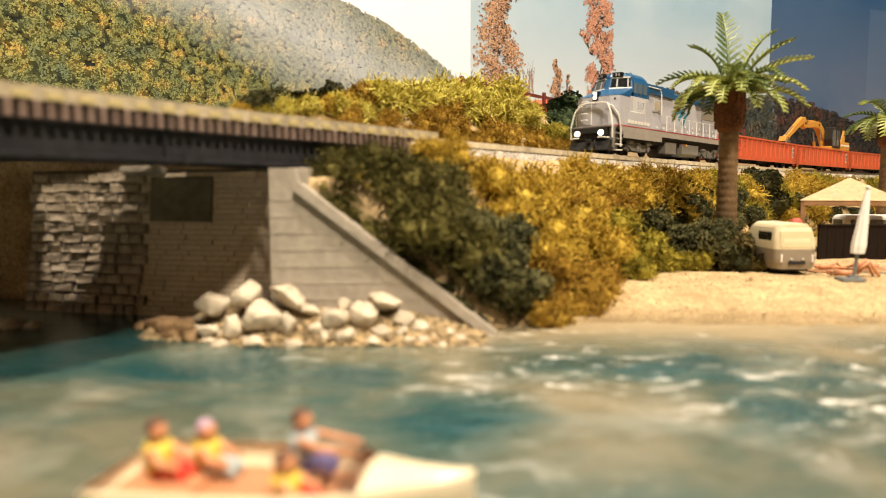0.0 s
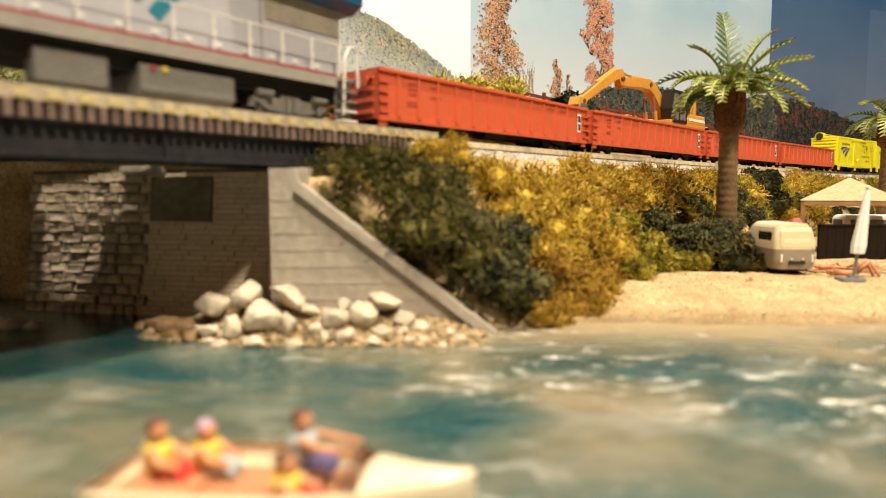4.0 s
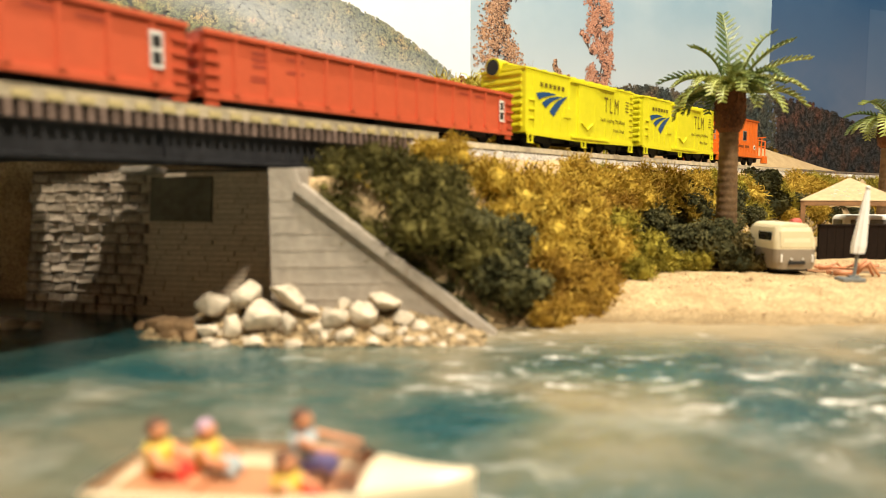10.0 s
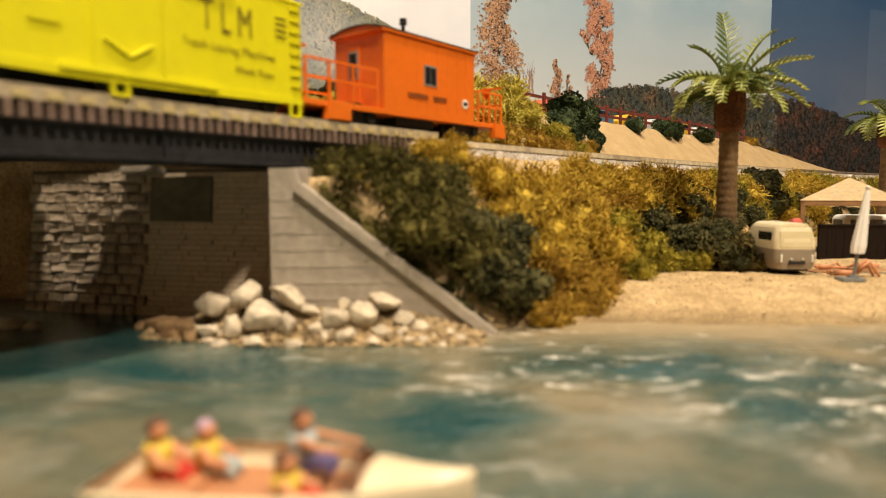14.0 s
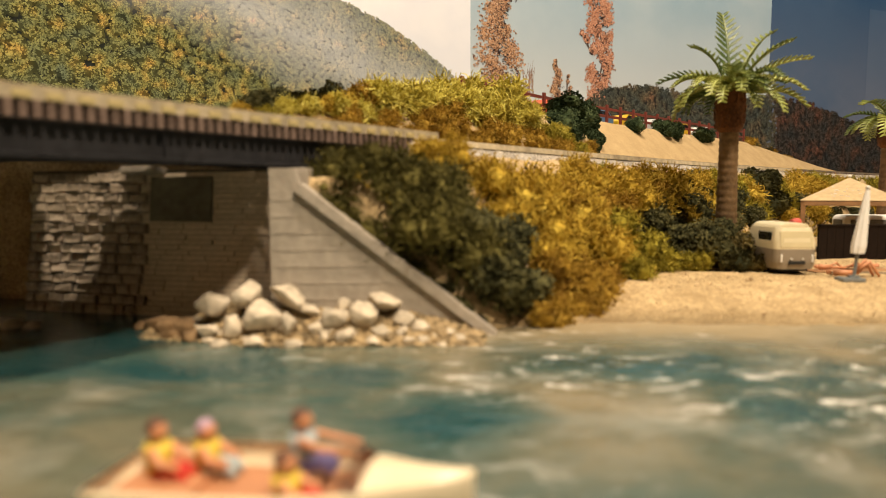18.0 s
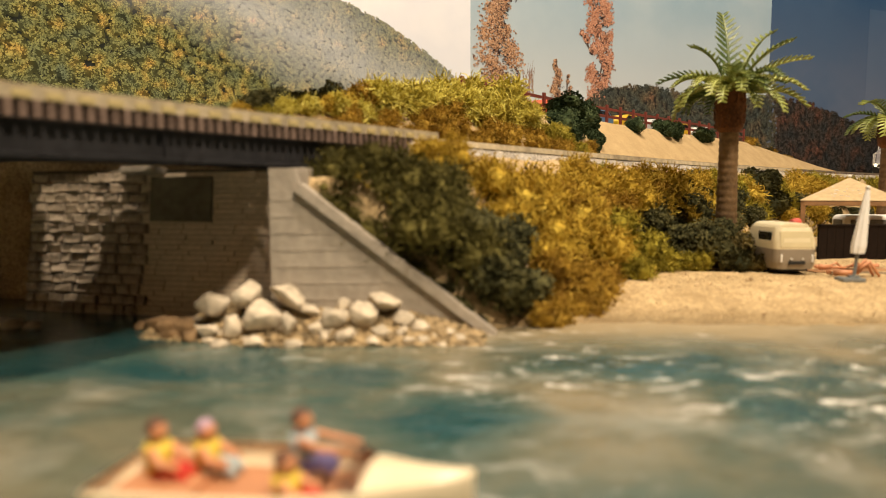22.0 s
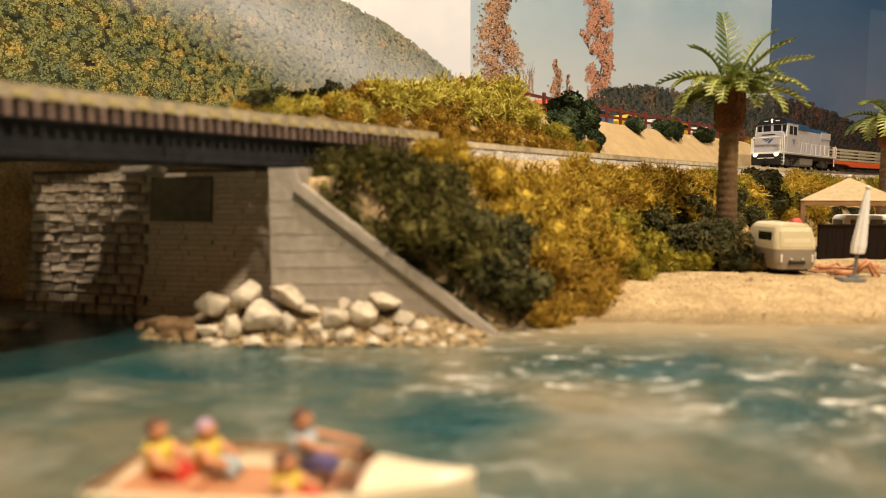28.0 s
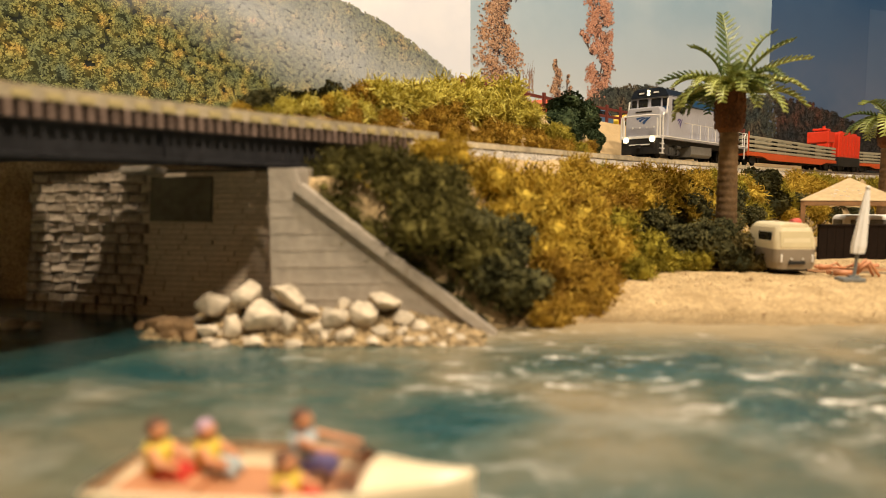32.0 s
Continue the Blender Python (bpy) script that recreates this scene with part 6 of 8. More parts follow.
def rail_flatcar(label, length):
    L = length / 2
    t = thing("rail_wagon", at(0, 0, 0), label, "freight wagon", "train vehicles")
    red = mat("flatcar_orange_red", (0.62, 0.09, 0.018), 0.45, 0, 0.08, 4, 0.06)
    part("deck", B((-L, L, -16, 16, 9.5, 12.0), bevel=0.3), red, t, "orange-red deck")
    for y in (15.0, -16.6):
        part("side_sill", prism([(-L, 9.5), (-L + 40, 9.5), (-L + 60, 6.2), (L - 60, 6.2), (L - 40, 9.5), (L, 9.5), (L, 13.4), (-L, 13.4)], y, y + 1.6, "y", bevel=0.2), red, t)
    for k in range(5):
        x = -L + 20 + k * (2 * L - 40) / 4
        part("rack", B((x - 1, x + 1, -15.5, 15.5, 12.0, 31), bevel=0.2), TRUCK_BLACK, t)
    pale = mat("pale_rail_stock", (0.44, 0.41, 0.31), 0.5, 0.2, 0.1, 4, 0.08)
    for k in range(4):
        z = 14.0 + 4.4 * k
        for y in (-15, -9, -3, 3, 9, 15):
            part("rail_length", B((-L + 2, L - 2, y - 0.8, y + 0.8, z, z + 2.6), bevel=0.15), pale, t, "long pale rail")
    part("end_post", tube([(L - 2, 16.6, 9), (L - 2, 16.6, 33)], 0.7, 8), red, t)
    part("centre_sill", B((-L + 4, L - 4, -5, 5, 5.5, 9.5)), TRUCK_BLACK, t)
    coupler(t, L, 1)
    coupler(t, -L, -1)
    bogie(t, L - 26, 20)
    bogie(t, -L + 26, 20)
    return t


MACHINE_RED = mat("machine_red", (0.72, 0.045, 0.015), 0.42, 0, 0.06, 4, 0.05)


def rail_machine():
    t = thing("track_machine", at(0, 0, 0), "bright red rail-handling machine wagon on black frame", "work machine", "train vehicles")
    red = MACHINE_RED
    part("frame", B((-42, 42, -14.5, 14.5, 6.5, 18.6), bevel=0.4), TRUCK_BLACK, t, "black frame")
    part("machine_house", B((-41, 40, -14.3, 14.3, 18.4, 50), bevel=1.6), red, t, "red machine house")
    part("hood", B((-34, 26, -12, 12, 49.5, 52.6), bevel=1.2), red, t, "rounded red hood")
    for x in (-22, 6):
        part("roof_cap", tube([(x, 4, 52), (x, 4, 55.0)], 2.6, 12), red, t)
    for k in range(7):
        part("panel_seam", B((-38 + k * 12, -37.2 + k * 12, 14.2, 14.7, 20, 48)), red, t)
    part("handrail", tube([(41.5, 13, 19), (42.5, 13, 44), (36, 13, 50)], 0.5, 6), red, t)
    coupler(t, 42, 1)
    coupler(t, -42, -1)
    bogie(t, 27, 18)
    bogie(t, -27, 18)
    return t


def rail_gantry():
    """Stands on the stacked rails and serves the machine behind."""
    t = thing("rail_gantry", at(0, 0, 0), "bright red gantry cab standing on stacked rails", "work machine")
    part("cab", B((-12, 12, -13, 13, 6.5, 20.5), bevel=1.0), MACHINE_RED, t, "red gantry cab")
    part("roof_cap", B((-10, 8, -8, 8, 22.2, 25.0), bevel=1.0), MACHINE_RED, t)
    part("exhaust", tube([(6, 5, 24), (6, 5, 28)], 1.8, 10), MACHINE_RED, t)
    leg = part("leg", B((-2, 2, -1.5, 1.5, 0, 7), bevel=0.3), MACHINE_RED, t)
    leg.matrix_basis = at(-9, -11, 0)
    for x, y in ((9, -11), (9, 11), (-9, 11)):
        again(leg, at(x, y, 0))
    return t


ENGINE_1 = locomotive_widecab()
GONDOLAS = [gondola("empty red-orange gondola wagon with ribbed sides"), gondola("red-orange gondola wagon loaded with an excavator")]
GONDOLAS.append(copy_thing(GONDOLAS[0], at(0, 0, 0)))
GONDOLAS.append(copy_thing(GONDOLAS[0], at(0, 0, 0)))
BOXCARS = [boxcar("bright yellow box wagon with blue swept emblem")]
BOXCARS.append(copy_thing(BOXCARS[0], at(0, 0, 0)))
for o in list(BOXCARS[1].children):
    if o.name.startswith("pipe_mouth"):
        bpy.data.objects.remove(o)
CABOOSE = caboose()
DIGGER_1 = excavator()
ENGINE_2 = locomotive_hood()
FLATS = [rail_flatcar("orange-red flat wagon stacked with long pale rails", 296)]
MACHINE = rail_machine()
GANTRY = rail_gantry()
FLATS.append(copy_thing(FLATS[0], at(0, 0, 0)))

# Where each vehicle's middle stands along the line at 6 s and at 30 s.
TRAIN_1 = [(ENGINE_1, -315.5), (GONDOLAS[0], -108), (GONDOLAS[1], 88.5), (GONDOLAS[2], 286.5), (GONDOLAS[3], 482), (BOXCARS[0], 657), (BOXCARS[1], 810), (CABOOSE, 948)]
TRAIN_2 = [(ENGINE_2, 547), (FLATS[0], 807), (MACHINE, 1004), (FLATS[1], 1202)]


def motions():
    def run(train, where, times):
        for ob, mid in train:
            walk(ob, [(t, on_line(mid + where(t), 0, RAIL)) for t in times])

    def first(t):
        if t <= 16.5:
            return -112.35 * (t - 6)
        k = min(t - 16.5, 4.0)
        return -112.35 * 10.5 - 112.35 * (k - k * k / 8)

    def second(t):
        if t >= 22:
            return -140.3 - 73.6 * (t - 32)
        k = min(22 - t, 6.0)
        return -140.3 + 736.0 + 73.6 * (k - k * k / 12)
    t1 = [k * 0.5 for k in range(0, 43)] + [32.0]
    t2 = [0.0] + [15 + k * 0.5 for k in range(0, 35)]
    run(TRAIN_1, first, t1)
    # the load rides with the second gondola, on its floor
    walk(DIGGER_1, [(t, on_line(142 + first(t), 0, RAIL + 8.0)) for t in t1])
    run(TRAIN_2, second, t2)
    walk(GANTRY, [(t, on_line(937 + second(t), 0, RAIL + 29.8)) for t in t2])
# ---- shrubs: lichen with curling strands, and fine-leaved foam ----
def leaf_mat(name, dark, mid, light):
    m = mat(name, mid, 0.9, 0, 0.2, 4, 0, spec=0.08)
    nt = m.node_tree
    bs = nt.nodes["Principled BSDF"]
    g = nt.nodes.new("ShaderNodeNewGeometry")
    tc = [n for n in nt.nodes if n.type == "TEX_COORD"][0]
    n = nt.nodes.new("ShaderNodeTexNoise")
    n.inputs["Scale"].default_value = 90
    nt.links.new(tc.outputs["Object"], n.inputs["Vector"])
    a = nt.nodes.new("ShaderNodeMath")
    a.operation = "MULTIPLY_ADD"
    nt.links.new(g.outputs["Random Per Island"], a.inputs[0])
    a.inputs[1].default_value = 0.7
    nt.links.new(n.outputs[0], a.inputs[2])
    k = nt.nodes.new("ShaderNodeMath")
    k.operation = "SUBTRACT"
    nt.links.new(a.outputs[0], k.inputs[0])
    k.inputs[1].default_value = 0.35
    r = nt.nodes.new("ShaderNodeValToRGB")
    r.color_ramp.elements[0].position, r.color_ramp.elements[0].color = 0.15, (*dark, 1)
    r.color_ramp.elements[1].position, r.color_ramp.elements[1].color = 0.9, (*light, 1)
    r.color_ramp.elements.new(0.5).color = (*mid, 1)
    nt.links.new(k.outputs[0], r.inputs[0])
    nt.links.new(r.outputs[0], bs.inputs["Base Color"])
    return m


LEAF = {
    "d": leaf_mat("dark_green_foam", (0.026, 0.028, 0.013), (0.080, 0.077, 0.034), (0.17, 0.155, 0.06)),
    "L": leaf_mat("dark_olive_lichen", (0.028, 0.026, 0.008), (0.085, 0.075, 0.022), (0.19, 0.165, 0.05)),
    "D": leaf_mat("deep_green_foam", (0.015, 0.028, 0.014), (0.045, 0.068, 0.032), (0.09, 0.12, 0.055)),
    "y": leaf_mat("golden_lichen", (0.22, 0.135, 0.018), (0.43, 0.285, 0.036), (0.62, 0.46, 0.08)),
    "Y": leaf_mat("yellow_green_lichen", (0.26, 0.20, 0.03), (0.50, 0.43, 0.075), (0.70, 0.64, 0.18)),
    "g": leaf_mat("olive_lichen", (0.10, 0.085, 0.012), (0.26, 0.21, 0.026), (0.44, 0.38, 0.055)),
    "G": leaf_mat("fresh_green_foam", (0.02, 0.05, 0.012), (0.05, 0.12, 0.025), (0.11, 0.20, 0.05)),
    "o": leaf_mat("ochre_lichen", (0.14, 0.075, 0.012), (0.32, 0.19, 0.025), (0.48, 0.32, 0.06)),
    "b": leaf_mat("brown_green_foam", (0.035, 0.030, 0.012), (0.11, 0.085, 0.03), (0.21, 0.165, 0.06)),
}
LABEL = {"L": "dark olive lichen shrub on the bank", "d": "dense dark green foam shrub on the bank", "D": "dense deep green foam shrub beside the track", "y": "golden yellow lichen shrub on the bank", "Y": "pale yellow-green curling lichen shrub", "g": "bright olive lichen shrub on the bank", "G": "fresh green foam shrub behind the track", "o": "dull ochre lichen shrub on the slope", "b": "brownish green foam shrub on the sand"}


def strand(verts, faces, p, d, length, r, rng, seg=3):
    """A curling three-sided twig."""
    u = d.orthogonal().normalized()
    prev = None
    for i in range(seg + 1):
        w = d.cross(u).normalized()
        k = r * (1 - 0.6 * i / seg)
        b = len(verts)
        for j in range(3):
            q = 2.0944 * j
            v = p + u * (k * math.cos(q)) + w * (k * math.sin(q))
            verts.append((v.x, v.y, v.z))
        if prev is not None:
            for j in range(3):
                faces.append((prev + j, prev + (j + 1) % 3, b + (j + 1) % 3, b + j))
        prev = b
        p = p + d * (length / seg)
        d = (d + Vector((rng.uniform(-1, 1), rng.uniform(-1, 1), rng.uniform(-0.9, 0.9))) * 0.8).normalized()
        u = (u - d * u.dot(d)).normalized()
    faces.append((prev, prev + 1, prev + 2))


def fleck(verts, faces, p, r, rng):
    """A ragged leaf clump: three crossed slivers round a point."""
    for _ in range(2):
        a = Vector((rng.uniform(-1, 1), rng.uniform(-1, 1), rng.uniform(-1, 1))).normalized()
        c = a.orthogonal().normalized()
        b = len(verts)
        for q in (a * r, c * r * 0.55, -a * r * rng.uniform(0.5, 1), -c * r * 0.55):
            v = p + q
            verts.append((v.x, v.y, v.z))
        faces.append((b, b + 1, b + 2, b + 3))


def shrub_mesh(kind, radius, rng, n):
    lichen = kind in "yYogL"
    core, verts, faces = bmesh.new(), [], []
    lumps = []
    for k in range(9):
        a = rng.uniform(0, 6.283)
        d = radius * rng.uniform(0.15, 0.6)
        c = Vector((d * math.cos(a), d * math.sin(a), radius * rng.uniform(0.25, 0.85)))
        lumps.append((c, radius * rng.uniform(0.32, 0.52)))
    lumps.append((Vector((0, 0, radius * 0.35)), radius * 0.62))
    for i, (c, r) in enumerate(lumps):
        ball(c, r * 0.73, core, 2, rough=0.4, seed=i + rng.random() * 9)
    for _ in range(n):
        c, r = lumps[rng.randrange(len(lumps))]
        d = Vector((rng.gauss(0, 1), rng.gauss(0, 1), rng.gauss(0.25, 1))).normalized()
        p = c + d * r * rng.uniform(0.74, 1.08)
        if p.z < -radius * 0.15:
            continue
        if lichen:
            t = (d * 0.45 + Vector((rng.gauss(0, 1), rng.gauss(0, 1), rng.gauss(0, 1))) * 0.75).normalized()
            if kind == "Y":
                strand(verts, faces, p, t, rng.uniform(4.0, 7.5), rng.uniform(0.32, 0.52), rng)
            else:
                strand(verts, faces, p, t, rng.uniform(3.0, 6.0), rng.uniform(0.26, 0.46), rng)
        else:
            fleck(verts, faces, p, rng.uniform(0.6, 1.35), rng)
    return core, verts, faces


PROTO = {}


def shrub(x, y, z, radius, kind, seed, squash=1.0):
    """One shrub; shapes are kept by kind and size and turned for variety."""
    key = (kind, seed % 3)
    if key not in PROTO:
        rng = random.Random(100 + hash((ord(kind), seed % 3)) % 1000)
        core, verts, faces = shrub_mesh(kind, 14.0, rng, {"Y": 1000, "y": 1150, "o": 1000, "g": 1150, "L": 1150}.get(kind, 2800))
        me = bpy.data.meshes.new("shrub_core")
        for v in core.verts:
            v.co *= MM
        core.to_mesh(me)
        core.free()
        me.materials.append(LEAF[kind])
        lf = bpy.data.meshes.new("shrub_leaves")
        lf.from_pydata([(a * MM, b * MM, c * MM) for a, b, c in verts], [], faces)
        lf.materials.append(LEAF[kind])
        PROTO[key] = (me, lf)
    me, lf = PROTO[key]
    k = radius / 14.0
    ob = thing("shrub", at(x, y, z, (seed * 67) % 360), LABEL[kind], "shrub", "shrubs")
    ob.scale = (k, k, k * squash)
    c = new("core", me)
    c.parent = ob
    f = new("foliage", lf)
    f.parent = ob
    f["kind"] = "stuff"
    return ob


def land_at(x, y):
    return float(land(np.array([x]), np.array([y]))[0])


def shrubs():
    n = 0
    # near bank: running length, offset toward the river, radius
    near = {
        "L": [(10, 40, 12), (-8, 46, 10), (28, 42, 12), (4, 53, 13), (-22, 44, 8), (-8, 54, 10), (-14, 60, 8), (12, 46, 12), (20, 52, 13), (18, 62, 12), (2, 66, 9), (-6, 49, 12), (-15, 52, 11), (-1, 60, 12), (-24, 52, 9), (-30, 46, 7)],
        "d": [(34, 56, 13), (42, 64, 13), (26, 72, 12), (34, 76, 11), (16, 76, 10), (28, 84, 9), (44, 74, 10), (208, 62, 12), (218, 72, 12), (272, 69, 15), (262, 82, 13), (210, 92, 10), (350, 28, 9), (486, 39, 14), (460, 55, 15)],
        "y": [(40, 30, 8), (52, 31, 9), (62, 34, 9), (84, 33, 10), (72, 41, 13), (114, 36, 13), (100, 52, 14), (158, 38, 14), (122, 56, 14), (74, 68, 12), (122, 69, 12), (192, 46, 16), (60, 55, 12), (140, 70, 11), (248, 38, 14), (258, 59, 13), (264, 44, 14), (332, 41, 15), (324, 32, 11), (422, 49, 13), (604, 38, 14), (480, 64, 12)],
        "g": [(205, 29, 9), (140, 82, 9), (182, 80, 9), (170, 72, 12), (150, 78, 10), (166, 62, 11), (712, 32, 14), (800, 32, 14), (880, 33, 14), (1026, 36, 16), (960, 34, 14), (660, 30, 12)],
        "o": [(58, 82, 10), (82, 86, 10), (96, 84, 9), (44, 88, 8), (110, 80, 9), (70, 92, 7), (90, 74, 11), (66, 74, 11)],
        "b": [(292, 96, 10), (222, 113, 7), (246, 104, 8)],
    }
    more = {"Y": [(96, 46, 8), (205, 44, 8)], "o": [(112, 50, 11), (176, 53, 12), (238, 47, 11), (150, 52, 11)], "g": [(360, 38, 10), (385, 46, 12), (412, 58, 12), (450, 34, 9), (505, 52, 12), (545, 34, 9), (230, 36, 9)], "d": [(300, 40, 11), (318, 52, 12), (340, 60, 12), (372, 52, 12), (425, 36, 9), (442, 48, 11), (238, 58, 13), (285, 56, 13), (528, 52, 13), (394, 63, 11), (694, 51, 14), (612, 63, 12), (714, 70, 13), (400, 40, 10)], "y": [(88, 46, 12), (108, 46, 12), (134, 47, 12), (178, 46, 12), (214, 48, 12), (232, 52, 11), (148, 42, 10), (96, 62, 12), (638, 43, 14), (782, 58, 15), (892, 47, 16), (990, 61, 18), (560, 42, 12), (300, 55, 12), (740, 40, 13), (570, 62, 12)]}
    for table in (near, more):
        for kind, rows in table.items():
            for s, o, r in rows:
                x, y, _ = line(s, o)
                sink = 0.45 + (0.75 if o < 37 and s > 60 else 0)
                shrub(x, y, land_at(x, y) - r * sink, r * (1.22 if o < 42 and 60 < s < 340 else 1.42), kind, n)
                n += 1
    far = {
        "g": [(-38, 54, 5), (10, 50, 5), (256, 44, 8), (275, 40, 7)],
        "y": [(-2, 50, 5), (46, 46, 6), (58, 46, 7)],
        "d": [(16, 62, 8), (42, 58, 11), (66, 64, 10), (30, 66, 9)],
        "o": [(55, 40, 7), (85, 40, 8), (115, 42, 8), (145, 40, 8), (175, 38, 8), (205, 40, 8), (232, 40, 8), (10, 36, 6), (40, 34, 6), (70, 34, 7), (100, 34, 7), (130, 34, 7), (160, 34, 7), (190, 34, 7), (220, 34, 7), (246, 34, 7), (-25, 38, 6), (78, 56, 9), (132, 46, 9), (184, 44, 8), (150, 50, 9)],
        "G": [(100, 72, 11), (122, 74, 10)],
        "Y": [(-26, 50, 5.5), (22, 50, 5.5), (-62, 54, 5), (-50, 50, 5), (-14, 54, 6), (34, 48, 6), (52, 44, 7), (66, 42, 8), (92, 52, 12), (116, 52, 13), (160, 70, 14), (195, 72, 15), (230, 68, 15), (176, 54, 13), (236, 54, 13), (214, 56, 13), (140, 60, 11)],
        "D": [(310, 66, 16), (334, 60, 16), (288, 54, 13), (326, 44, 10), (300, 48, 11)],
    }
    for kind, rows in far.items():
        for s, o, r in rows:
            x, y, _ = line(s, -o)
            shrub(x, y, land_at(x, y) - r * 0.4, r * 1.35, kind, n)
            n += 1
    for x, y, z, r in ((-38, 251, 42, 13), (-28, 250, 36, 13), (-46, 257, 50, 11), (-18, 250, 26, 13), (-8, 248, 16, 11), (-35, 246, 34, 9), (2, 247, 8, 10), (-24, 246, 28, 10)):
        shrub(x, y, z - r * 0.4, r, "L", n)
        n += 1
    for s, o, r, kind in ((250, 34, 9, "o"), (266, 36, 10, "o"), (282, 34, 9, "g"), (298, 35, 10, "o"), (312, 37, 9, "D"), (272, 46, 11, "Y")):
        x, y, _ = line(s, -o)
        shrub(x, y, land_at(x, y) - r * 0.4, r, kind, n)
        n += 1
    # a low hedge close behind the sloped coping
    for x, y, z, r in ((-46, 245, 46, 8), (-38, 244, 41, 8), (-29, 244, 34, 8), (-20, 244, 27, 8), (-11, 244, 20, 8), (-2, 244, 13, 8), (6, 244, 7, 8), (14, 246, 2, 8), (-50, 249, 50, 8), (-44, 250, 55, 8), (-36, 250, 51, 9), (-47, 254, 60, 7), (-40, 247, 47, 8), (-52, 256, 60, 8)):
        shrub(x, y, z - r * 0.4, r, "L" if x < -5 else "d", n)
        n += 1
    for s, o, z, r, kind in ((132, 82, 108, 12, "G"), (120, 80, 104, 10, "G"), (89, 89, 100, 13, "d"), (78, 84, 98, 11, "d")):
        x, y, _ = line(s, -o)
        shrub(x, y, z, r, kind, n)
        n += 1
    # mounds on the sand before the palm
    for x, y, r, kind in ((122, 366, 12, "d"), (135, 372, 18, "d"), (146, 367, 18, "d"), (157, 366, 20, "d"), (168, 364, 15, "b"), (174, 354, 10, "b"), (164, 356, 12, "d"), (178, 372, 12, "b"), (155, 378, 18, "d"), (176, 382, 13, "d"), (186, 392, 14, "d"), (198, 400, 14, "y"), (210, 408, 13, "d"), (142, 356, 9, "g"), (176, 362, 8, "b")):
        shrub(x, y, land_at(x, y) + (0.18 if r > 14 else -0.12) * r, r, kind, n)
        n += 1
    for x, y, r in ((-30, 252, 12), (-20, 249, 11), (-12, 249, 12), (-40, 254, 11)):
        shrub(x, y, land_at(x, y) - r * 0.2, r, "L", n)
        n += 1
    rng = random.Random(77)
    for kind, count in (("y", 4200), ("b", 3000), ("L", 2400)):
        verts, faces = [], []
        ss = np.array([rng.uniform(-14, 620) for _ in range(count)])
        oo = np.array([rng.uniform(29, 84) for _ in range(count)])
        if kind == "L":
            ss = -26 + (ss + 14) * 0.12
        xy = [line(a, b) for a, b in zip(ss, oo)]
        xs, ys = np.array([p[0] for p in xy]), np.array([p[1] for p in xy])
        for x, y, z in zip(xs, ys, land(xs, ys)):
            if z > 3:
                d = Vector((rng.uniform(-1, 1), rng.uniform(-1, 1), rng.uniform(0.1, 1))).normalized()
                strand(verts, faces, Vector((x, y, z - 0.5)), d, rng.uniform(3.5, 8), rng.uniform(0.3, 0.6), rng)
        u = sheet("undergrowth", verts, faces, LEAF[kind], None, smooth=False)
        tagged(u, "matted lichen undergrowth covering the bank", "undergrowth", kind="stuff")
    for s, o, r in ((430, 62, 12), (496, 62, 15), (516, 60, 14), (582, 60, 14), (598, 62, 11)):
        x, y, _ = line(s, -o)
        shrub(x, y, land_at(x, y) - 2, r, "D", n)
        n += 1
    for k in range(12):
        s = 740 + k * 20
        x, y, _ = line(s, -66 - (k % 3) * 7)
        shrub(x, y, land_at(x, y) - 3, 9 + k % 3 * 2, "ob"[k % 2], n)
        n += 1


shrubs()


